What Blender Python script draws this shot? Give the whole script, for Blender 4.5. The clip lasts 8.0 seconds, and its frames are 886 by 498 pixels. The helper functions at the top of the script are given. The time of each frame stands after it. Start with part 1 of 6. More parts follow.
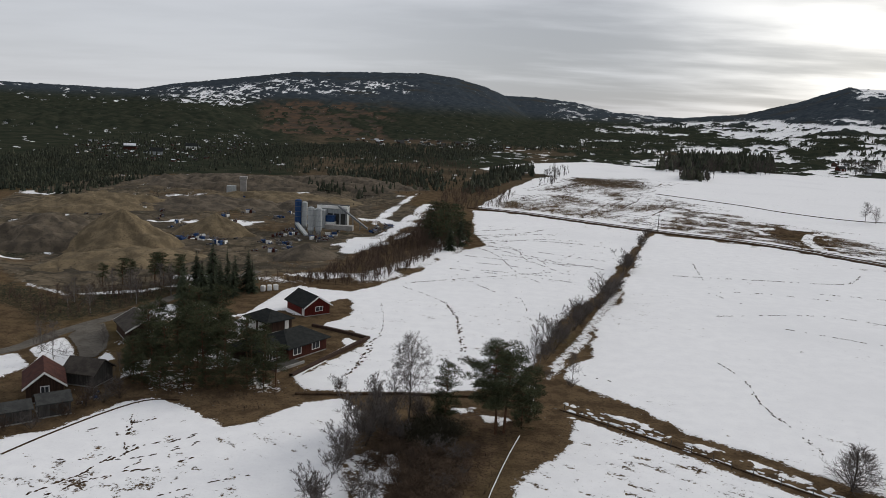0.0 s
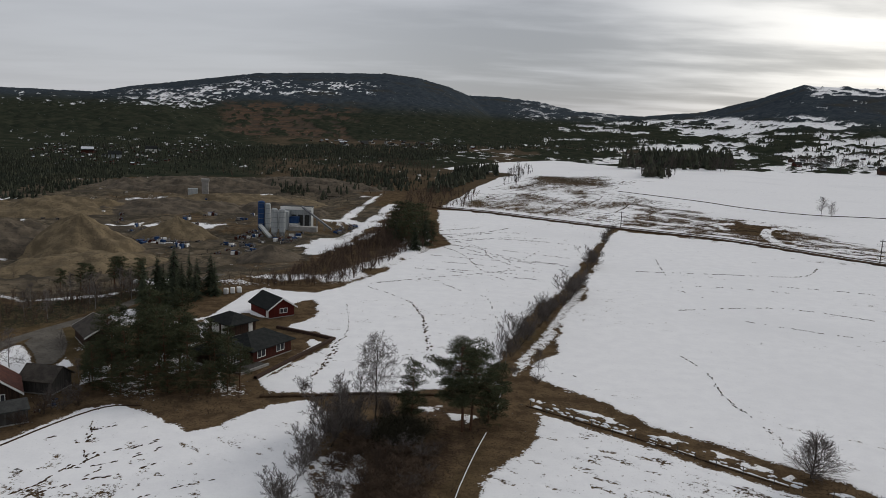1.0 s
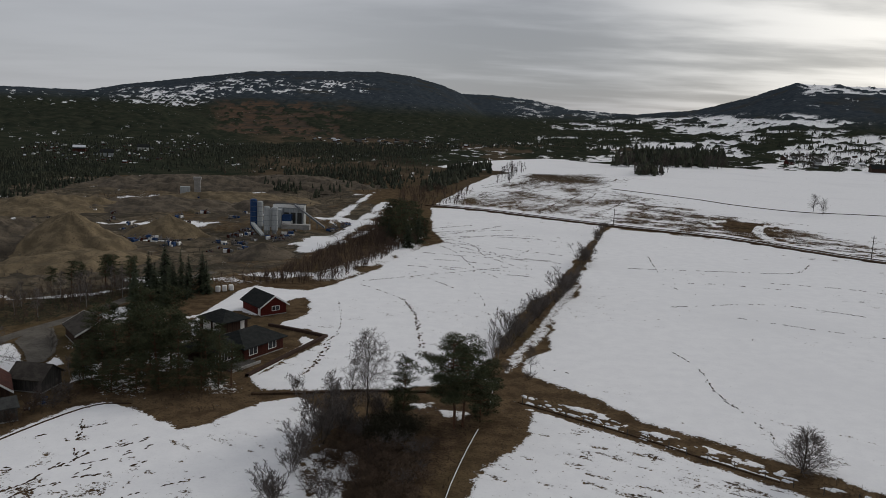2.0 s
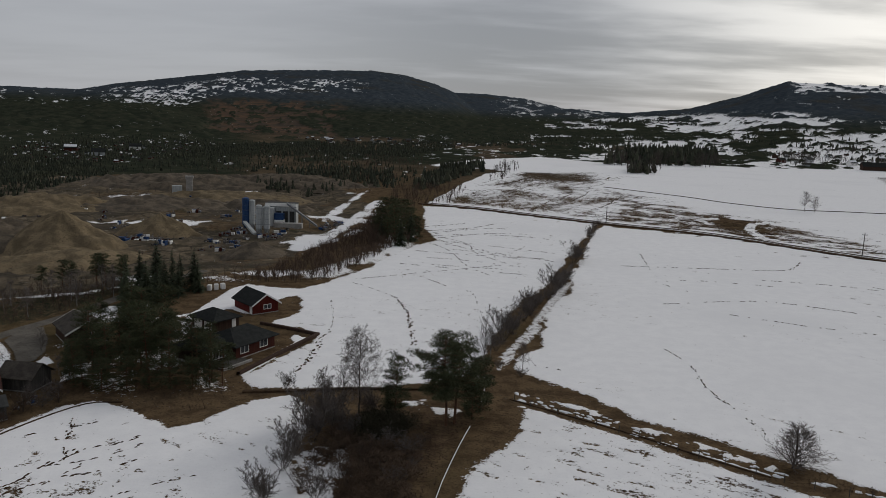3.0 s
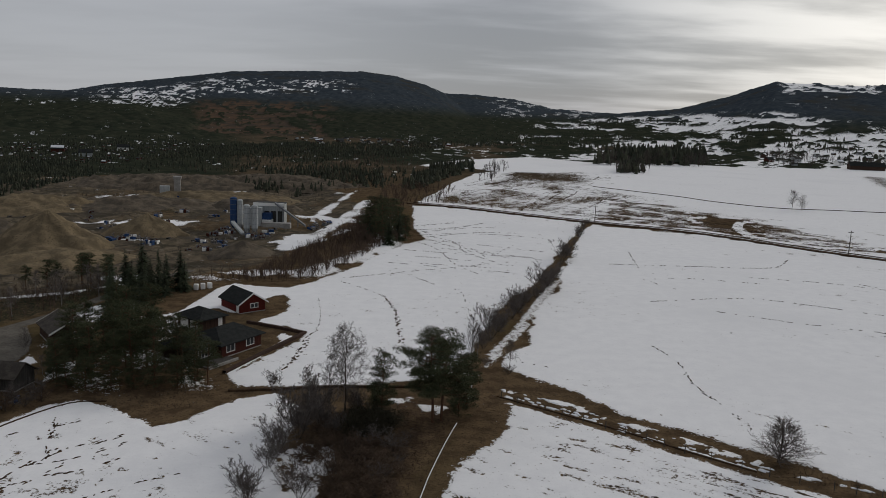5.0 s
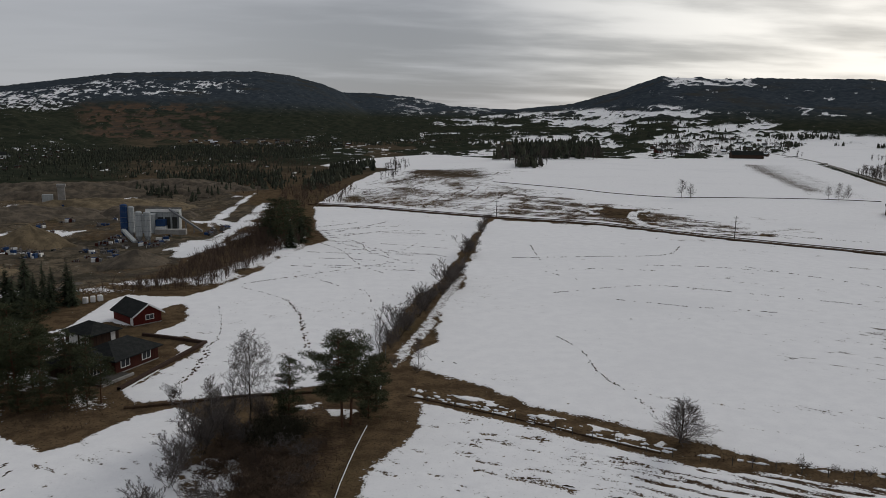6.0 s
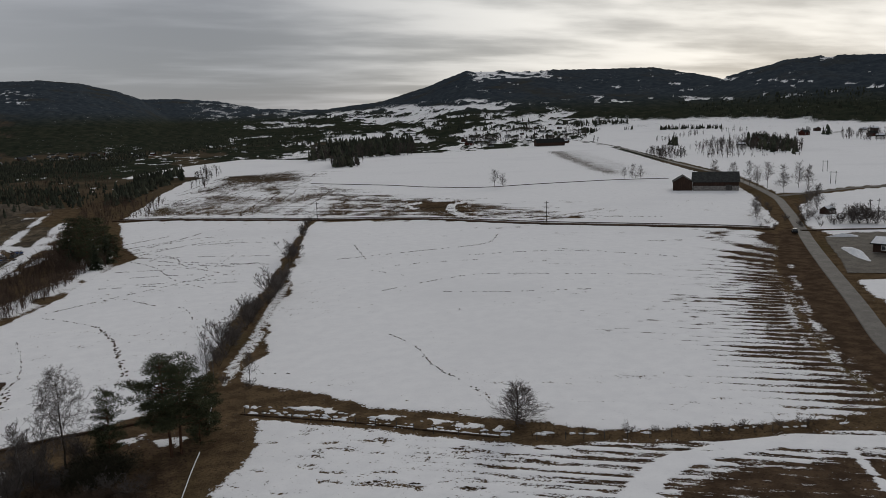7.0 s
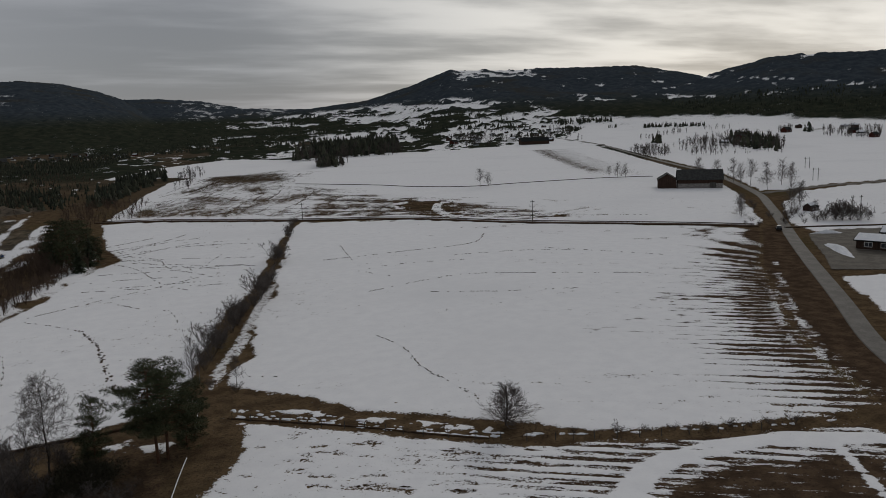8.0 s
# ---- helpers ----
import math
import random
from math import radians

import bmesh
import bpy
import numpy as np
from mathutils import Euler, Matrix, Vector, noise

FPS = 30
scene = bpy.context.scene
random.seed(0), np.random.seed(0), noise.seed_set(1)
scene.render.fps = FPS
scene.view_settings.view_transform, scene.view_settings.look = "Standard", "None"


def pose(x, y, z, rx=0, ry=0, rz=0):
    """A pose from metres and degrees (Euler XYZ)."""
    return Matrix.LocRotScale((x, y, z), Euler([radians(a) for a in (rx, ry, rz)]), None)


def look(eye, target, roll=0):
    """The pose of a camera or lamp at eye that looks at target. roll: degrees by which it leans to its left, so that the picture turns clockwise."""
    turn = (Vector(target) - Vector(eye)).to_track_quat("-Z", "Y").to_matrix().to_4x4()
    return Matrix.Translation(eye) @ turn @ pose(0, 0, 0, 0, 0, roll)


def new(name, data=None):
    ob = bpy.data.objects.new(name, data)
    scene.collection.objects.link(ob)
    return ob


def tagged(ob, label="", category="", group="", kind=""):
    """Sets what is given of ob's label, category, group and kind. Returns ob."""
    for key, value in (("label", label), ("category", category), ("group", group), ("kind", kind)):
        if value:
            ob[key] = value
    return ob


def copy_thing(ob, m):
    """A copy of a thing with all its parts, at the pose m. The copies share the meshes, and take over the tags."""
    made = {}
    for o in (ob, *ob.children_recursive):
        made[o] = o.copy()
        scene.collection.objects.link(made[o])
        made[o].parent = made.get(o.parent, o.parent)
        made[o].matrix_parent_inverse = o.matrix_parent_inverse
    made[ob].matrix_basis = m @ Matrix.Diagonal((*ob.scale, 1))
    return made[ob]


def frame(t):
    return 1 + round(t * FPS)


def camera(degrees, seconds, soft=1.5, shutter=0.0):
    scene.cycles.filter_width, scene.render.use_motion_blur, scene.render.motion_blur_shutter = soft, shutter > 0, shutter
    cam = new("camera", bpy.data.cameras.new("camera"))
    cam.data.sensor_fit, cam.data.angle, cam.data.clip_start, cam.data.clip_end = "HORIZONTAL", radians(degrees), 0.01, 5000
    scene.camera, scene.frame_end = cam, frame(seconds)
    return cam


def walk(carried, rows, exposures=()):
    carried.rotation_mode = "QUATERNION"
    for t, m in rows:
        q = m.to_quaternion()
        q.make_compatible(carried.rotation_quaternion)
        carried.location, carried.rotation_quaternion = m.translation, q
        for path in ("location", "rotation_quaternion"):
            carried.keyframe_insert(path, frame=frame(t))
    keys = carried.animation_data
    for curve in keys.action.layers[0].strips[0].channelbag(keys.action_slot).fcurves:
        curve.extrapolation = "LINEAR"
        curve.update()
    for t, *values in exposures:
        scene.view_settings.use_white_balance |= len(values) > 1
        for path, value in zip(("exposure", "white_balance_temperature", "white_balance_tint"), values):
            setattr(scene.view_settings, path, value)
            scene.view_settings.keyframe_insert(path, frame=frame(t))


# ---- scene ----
# ---- camera: a drone hovering 40 m over the fields, drifting a little as it turns ----
cam = camera(60.0, 8.0, soft=0.40)
walk(cam, [
    (0.0, pose(-0.80, -2.17, 40.84, 80.27, -2.90, 3.07)),
    (0.5, pose(-0.65, -2.12, 40.71, 80.44, -2.46, 0.78)),
    (1.0, pose(-0.49, -2.07, 40.57, 80.41, -2.41, 0.42)),
    (1.5, pose(-0.34, -2.02, 40.44, 80.36, -2.39, 0.20)),
    (3.0, pose(0.13, -1.86, 40.04, 80.25, -2.27, -0.56)),
    (3.5, pose(0.28, -1.81, 39.90, 80.28, -2.20, -0.84)),
    (4.0, pose(0.44, -1.76, 39.77, 80.29, -2.20, -1.06)),
    (5.5, pose(0.90, -1.61, 39.37, 80.36, -2.12, -1.72)),
    (6.0, pose(1.01, -0.66, 39.35, 80.42, -1.05, -8.69)),
    (6.5, pose(1.12, 0.29, 39.33, 80.37, 1.00, -19.47)),
    (7.0, pose(1.08, 0.62, 39.43, 80.27, 1.66, -22.45)),
    (7.5, pose(1.03, 0.94, 39.53, 80.21, 1.91, -23.31)),
    (8.0, pose(0.99, 1.27, 39.63, 80.15, 1.94, -23.61)),
], exposures=[(0.0, 0.45), (0.5, 0.34), (1.0, 0.20), (1.5, 0.07), (3.5, -0.12), (5.5, -0.11), (6.0, -0.09), (6.5, -0.10), (7.0, -0.24), (7.5, -0.32), (8.0, -0.50)])

# ---- sky and sun: overcast, the sun behind thin cloud ahead to the right ----
SUN_AZ, SUN_EL = radians(46), radians(21)
SUN_WAY = Vector((math.sin(SUN_AZ) * math.cos(SUN_EL), math.cos(SUN_AZ) * math.cos(SUN_EL), math.sin(SUN_EL)))


class Nodes:
    """Short way to write a node tree."""

    def __init__(self, tree):
        self.tree = tree
        tree.nodes.clear()

    def add(self, kind, inputs=None, operation=None, interpolation=None, colours=False, attribute=None):
        n = self.tree.nodes.new(kind)
        if operation:
            n.operation = operation
        if interpolation:
            n.interpolation_type = interpolation
        if colours:
            n.data_type = "RGBA"
        if attribute:
            n.attribute_name = attribute
        for k, v in (inputs or {}).items():
            if isinstance(v, bpy.types.NodeSocket):
                self.tree.links.new(v, n.inputs[k])
            else:
                n.inputs[k].default_value = v
        return n

    def math(self, op, a, b=0.0, c=0.0, clamp=False):
        n = self.add("ShaderNodeMath", {0: a, 1: b, 2: c}, operation=op)
        n.use_clamp = clamp
        return n.outputs[0]

    def vec(self, op, a, b=(0, 0, 0)):
        return self.add("ShaderNodeVectorMath", {0: a, 1: b}, operation=op)

    def mix(self, fac, a, b):
        n = self.add("ShaderNodeMix", {0: fac}, colours=True)
        for i, v in ((6, a), (7, b)):
            if isinstance(v, bpy.types.NodeSocket):
                self.tree.links.new(v, n.inputs[i])
            else:
                n.inputs[i].default_value = (*v, 1) if len(v) == 3 else v
        return n.outputs[2]

    def step(self, v, lo, hi):
        return self.add("ShaderNodeMapRange", {0: v, 1: lo, 2: hi, 3: 0.0, 4: 1.0}, interpolation="SMOOTHSTEP").outputs[0]

    def noise(self, where, scale, detail=4.0, rough=0.55):
        return self.add("ShaderNodeTexNoise", {"Vector": where, "Scale": scale, "Detail": detail, "Roughness": rough}).outputs[0]

    def place(self, scale=(1, 1, 1)):
        co = self.add("ShaderNodeTexCoord").outputs["Object"]
        return self.add("ShaderNodeMapping", {"Vector": co, "Scale": scale}).outputs[0]


world = bpy.data.worlds.new("overcast_sky")
scene.world = world
world.use_nodes = True
N = Nodes(world.node_tree)
sky = N.add("ShaderNodeTexSky")
sky.sky_type, sky.sun_disc, sky.sun_elevation, sky.sun_rotation, sky.altitude = "NISHITA", False, SUN_EL, SUN_AZ, 300.0
way = N.add("ShaderNodeTexCoord").outputs["Generated"]
up = N.add("ShaderNodeSeparateXYZ", {0: way}).outputs[2]
axes = N.add("ShaderNodeSeparateXYZ", {0: way})
bearing = N.math("ARCTAN2", axes.outputs[0], axes.outputs[1])
# the cloud deck seen in perspective: its layers close up towards the horizon
lift = N.math("ADD", N.math("ABSOLUTE", up), 0.085)
sheet = N.add("ShaderNodeCombineXYZ", {0: N.math("DIVIDE", axes.outputs[0], lift), 1: N.math("DIVIDE", axes.outputs[1], lift), 2: 0.0}).outputs[0]
sheet = N.add("ShaderNodeMapping", {"Vector": sheet, "Rotation": (0, 0, 0.45), "Scale": (0.55, 1.0, 1.0)}).outputs[0]
big = N.noise(sheet, 0.50, 4.0, 0.5)
fine = N.noise(sheet, 1.5, 6.0, 0.56)
cloud = N.math("ADD", N.math("MULTIPLY", big, 0.70), N.math("MULTIPLY", fine, 0.30))
ragged = N.step(bearing, -0.30, 0.12)
thick = N.math("MULTIPLY", N.step(cloud, 0.40, 0.58), N.math("ADD", N.math("MULTIPLY", ragged, 0.75), 0.25))
glow = N.vec("DOT_PRODUCT", way, tuple(SUN_WAY)).outputs["Value"]
near_sun = N.step(glow, 0.76, 1.0)
thin_cloud = N.mix(near_sun, (0.55, 0.565, 0.605), (1.48, 1.44, 1.36))
deep_cloud = N.mix(near_sun, (0.36, 0.372, 0.402), (0.66, 0.655, 0.64))
deck = N.mix(thick, thin_cloud, deep_cloud)
air = N.vec("SCALE", sky.outputs[0])
air.inputs["Scale"].default_value = 0.10
cover = N.mix(0.92, air.outputs[0], deck)
back = N.add("ShaderNodeBackground", {"Color": cover, "Strength": 0.80})
N.add("ShaderNodeOutputWorld", {"Surface": back.outputs[0]})

sun = new("sun", bpy.data.lights.new("sun", "SUN"))
sun.data.energy, sun.data.angle, sun.data.color = 1.1, radians(14), (1.0, 0.95, 0.88)
sun.matrix_world = look(tuple(SUN_WAY * 100), (0, 0, 0))


# ---- plan helpers ----
def vnoise(x, y, seed=0):
    """Smooth value noise, 0 to 1, on arrays."""
    xi, yi = np.floor(x), np.floor(y)
    fx, fy = x - xi, y - yi
    fx, fy = fx * fx * (3 - 2 * fx), fy * fy * (3 - 2 * fy)

    def h(a, b):
        v = np.sin(a * 127.1 + b * 311.7 + seed * 74.7) * 43758.5453
        return v - np.floor(v)

    return (h(xi, yi) * (1 - fx) + h(xi + 1, yi) * fx) * (1 - fy) + (h(xi, yi + 1) * (1 - fx) + h(xi + 1, yi + 1) * fx) * fy


def fbm(x, y, size, seed=0, octaves=4):
    total, amp, out = 0.0, 1.0, 0.0
    for o in range(octaves):
        out = out + amp * vnoise(x / size * 2 ** o + 17.3 * o, y / size * 2 ** o - 9.1 * o, seed + o)
        total += amp
        amp *= 0.55
    return out / total


def smooth(v, lo, hi):
    t = np.clip((v - lo) / (hi - lo), 0, 1)
    return t * t * (3 - 2 * t)


def seg_dist(x, y, pts, closed=False):
    """Distance to a line of points on the plan."""
    best = np.full(np.shape(x), 1e9)
    pairs = list(zip(pts, pts[1:] + pts[:1])) if closed else list(zip(pts, pts[1:]))
    for (ax, ay), (bx, by) in pairs:
        dx, dy = bx - ax, by - ay
        t = np.clip(((x - ax) * dx + (y - ay) * dy) / (dx * dx + dy * dy + 1e-9), 0, 1)
        best = np.minimum(best, (x - ax - t * dx) ** 2 + (y - ay - t * dy) ** 2)
    return np.sqrt(best)


def within(x, y, poly):
    odd = np.zeros(np.shape(x), bool)
    for (ax, ay), (bx, by) in zip(poly, poly[1:] + poly[:1]):
        if ay != by:
            odd ^= ((ay > y) != (by > y)) & (x < (bx - ax) * (y - ay) / (by - ay) + ax)
    return odd


def signed(x, y, poly, reach=40.0):
    """Metres inside (positive) or outside (negative) a polygon, clipped at reach."""
    out = np.full(np.shape(x), -reach)
    px, py = [p[0] for p in poly], [p[1] for p in poly]
    near = (x > min(px) - reach) & (x < max(px) + reach) & (y > min(py) - reach) & (y < max(py) + reach)
    xs, ys = x[near], y[near]
    d = seg_dist(xs, ys, poly, True)
    out[near] = np.clip(np.where(within(xs, ys, poly), d, -d), -reach, reach)
    return out


def line_near(x, y, pts, reach):
    """Distance to a line, computed only near it."""
    out = np.full(np.shape(x), reach * 1.0)
    px, py = [p[0] for p in pts], [p[1] for p in pts]
    near = (x > min(px) - reach) & (x < max(px) + reach) & (y > min(py) - reach) & (y < max(py) + reach)
    out[near] = np.minimum(seg_dist(x[near], y[near], pts), reach)
    return out


# ---- the land: plain, hills and mountains ----
# crest lines: bearing in degrees, height of the crest in degrees seen from 40 m over the fields
MOUNTAIN = [(-60, 0.6), (-40, 0.4), (-29, 0.38), (-27, 0.69), (-25.4, 0.56), (-22.3, 1.23), (-18.4, 1.82), (-13.9, 2.51), (-9.8, 2.75),
            (-4.6, 2.92), (-2.4, 2.74), (-0.1, 2.2), (1.3, 1.7), (2.4, 0.9), (4.5, -0.6), (7, -1.5), (9, -3)]
FAR_RIDGE = [(-4, 0.8), (0.5, 1.72), (3.7, 1.71), (6.4, 1.5), (9.2, 0.95), (12.4, 0.78), (15, 0.72), (22, 0.6), (30, 0.5)]
HILL_EAST = [(7, -0.6), (9.8, 0.1), (12.1, 0.42), (14.7, 0.78), (18.1, 1.14), (21.4, 2.0), (24.3, 2.96), (28.4, 2.8), (33.6, 2.68), (37.5, 2.66), (40.0, 2.2),
             (42.2, 1.7), (46, 1.1), (60, 1.0)]
HILL_SOUTH_EAST = [(35, -0.2), (40.0, 1.1), (42.2, 1.72), (44, 2.15), (46.2, 2.66), (49.3, 2.62), (54, 2.6), (65, 2.5), (90, 2.0)]
FOOTHILL = [(-60, -0.9), (-40, -0.7), (-29, -0.6), (-25.5, -0.34), (-23, -0.10), (-20.3, -0.05), (-18.4, -0.42), (-16.6, -0.92), (-14.7, -1.6), (-12, -2.8)]


def ridge(az, r, crest, foot, top, power=1.0):
    el = np.interp(az, [c[0] for c in crest], [c[1] for c in crest])
    h = 40 + top * np.tan(np.radians(el))
    rise = smooth(r, foot, top) ** power
    fall = 1 - 0.5 * smooth(r, top, top + 1500)
    return np.maximum(h, -5) * rise * fall


def land(x, y):
    """Height of the bare ground."""
    r = np.hypot(x, y)
    az = np.degrees(np.arctan2(x, y))
    rough = fbm(x, y, 420, 3, 5) - 0.5
    z = 0.35 * (fbm(x, y, 60, 5, 3) - 0.5) * smooth(r, 40, 120)
    z = z + 14 * smooth(r, 620, 1500) * smooth(az, 16, 30) * (1 - smooth(az, 70, 110)) * (0.8 + 0.5 * rough)
    far = np.maximum.reduce([
        ridge(az, r, MOUNTAIN, 1350, 3900, 0.9),
        ridge(az, r, FAR_RIDGE, 2600, 4650),
        ridge(az, r, HILL_EAST, 1150, 3100, 0.95),
        ridge(az, r, HILL_SOUTH_EAST, 1250, 2500),
        ridge(az, r, FOOTHILL, 820, 1750),
        25 * smooth(r, 1500, 3500) * np.ones_like(r)])
    far = far * (1 + 0.22 * rough * smooth(far, 5, 60) * (1 - smooth(r, 2300, 3000)))
    # the pit behind the wood lies a little lower, with banks
    pit = smooth(signed(x, y, PIT), 0, 14)
    z = z - 1.2 * pit + pit * (4.2 * (fbm(x, y, 30, 8, 5) - 0.45) + 2.0 * (fbm(x, y, 9, 88, 3) - 0.5))
    return z + far


PIT = [(-135, 190), (-100, 160), (-86, 153), (-70, 168), (-52, 182), (-42, 196), (-36, 222), (-27, 270), (-26, 330), (-50, 420), (-90, 480),
       (-140, 470), (-210, 420), (-200, 320), (-170, 240)]
FIELD_A = [(-52, 86), (-50, 91), (-48, 96), (-45, 98), (-40, 96.5), (-35, 93), (-32, 90), (-29, 92), (-26, 97), (-23, 101), (-19, 103),
           (-15, 98), (-15, 92), (-15, 82), (-13, 76), (-12, 60), (-5, 30), (-40, 20), (-90, 40), (-72, 70)]
FIELD_B = [(-25, 105.3), (-27, 110), (-19, 132), (-23, 138), (-30, 139.5), (-27, 145), (-26, 152), (-27, 160), (-29, 164), (-31, 166), (-30, 171), (-24, 179),
           (-18, 193), (-11, 219), (-2, 241), (2, 248), (-2, 278), (-4, 346), (20, 337), (42, 321), (66, 303), (47, 242), (29, 183), (22, 169),
           (11, 131), (7, 114), (1, 109), (-11, 107), (-19, 105.4)]
FIELD_C = [(68, 300), (61.5, 283), (50.5, 243), (43.5, 213), (37.5, 198), (34.5, 176), (26.5, 162), (22, 142), (21, 131), (16, 125), (14, 118), (16, 115),
           (25, 106.5), (30, 97.5), (37, 93), (42, 89), (46, 85.5), (54, 77.5), (62, 74), (70, 71.5), (78, 69), (84, 67), (92, 67), (101, 84), (114, 102),
           (129, 119), (149, 143), (192, 184), (183, 203), (164, 221), (133, 250), (106, 281)]
FIELD_D = [(14, 101), (19, 97.5), (28, 90.5), (34, 85.5), (40, 80.5), (44, 77.5), (58, 72.5), (68, 68.5), (75, 66.5), (84, 63.5), (84, 57), (70, 48),
           (50, 32), (20, 25), (3, 55), (2, 68), (6, 82), (10, 88), (12, 92), (14, 98)]
FIELD_E = [(-3, 352), (20, 341), (42, 325), (68, 308), (106, 284), (133, 253), (164, 224), (186, 206), (196, 192), (208, 200), (240, 240), (262, 266), (300, 320),
           (328, 368), (386, 488), (438, 592), (497, 725), (525, 835), (440, 775), (400, 800), (340, 790), (290, 830), (175, 800),
           (120, 870), (40, 760), (-5, 640), (60, 610), (40, 570), (20, 480)]
FIELD_F = [(560, 868), (520, 745), (457, 605), (407, 500), (348, 375), (316, 322), (281, 272), (292, 268), (325, 273), (360, 271), (600, 300), (1100, 500),
           (1500, 1200), (900, 1300)]
FIELD_G = [(292, 258), (325, 262), (358, 260), (420, 200), (380, 120), (200, 110), (126, 84), (131, 93), (139, 105), (153, 123.5), (166, 119), (190, 140), (207, 186), (218, 198), (252, 232)]
TRACK = [(-6, 352), (20, 339), (42, 323), (67, 306), (106, 283), (133, 251.5), (164, 222.5), (184, 204), (196, 190)]
STUBBLE = [(0, 362), (18, 352), (44, 332), (70, 318), (100, 400), (130, 412), (106, 488), (128, 535), (150, 600), (66, 602), (40, 511)]
RUTS = [(70, 318), (96, 293), (109, 290), (125, 275), (140, 252), (172, 238), (165, 266), (150, 330), (140, 380), (100, 410)]
FOOTPATHS = [
    [(-19, 132), (-18.6, 126), (-19, 122), (-20, 113), (-20.5, 106)],
    [(-7, 165), (-4, 151), (-3, 139), (-2, 128), (-1, 122)], [(-19, 180), (-12, 172), (-7, 165)],
    [(0, 186), (5, 178), (10, 173), (11, 158), (12, 144)], [(13, 152), (19, 163)], [(-21, 160), (-19, 149), (-18, 137), (-19, 132)],
    [(43, 134), (45, 123), (44, 111), (45, 103), (46, 94)], [(-18, 183), (-8, 190), (5, 198), (20, 208)],
    [(3, 248), (14, 229), (26, 218)], [(-2, 278), (13, 290)], [(0, 241), (6, 228), (10, 206), (16, 193)], [(-2, 258), (17, 277), (27, 280)],
    [(1, 205), (20, 202)], [(5, 240), (22, 226)], [(55, 213), (80, 214), (103, 216), (115, 231)], [(66, 234), (62, 209)],
    [(54, 168), (78, 174), (95, 167), (120, 151)], [(-46, 70), (-43, 75), (-40, 82), (-35, 87)], [(-44, 70), (-40, 75), (-35, 78), (-32, 82)],
]
LANE = [(-90, 100), (-80, 109), (-75.5, 115), (-74.8, 119), (-73.7, 124.2), (-71.5, 131.9), (-67.6, 142.2), (-64.8, 155.5), (-61, 172), (-56, 186)]
TURNING = [(-71, 123.5), (-71.8, 129.5), (-69, 132.5), (-64.4, 125), (-61.5, 118), (-61, 113.5), (-63, 112.5), (-66.5, 118)]
LOT = [(196.3, 170.3), (208.6, 172), (222, 166), (214, 150), (200, 134), (184, 121), (170, 122), (158, 130), (166, 138), (175.4, 148.2), (186, 160)]
PLOUGH = Vector((22, -15)).normalized()  # the way the furrows run


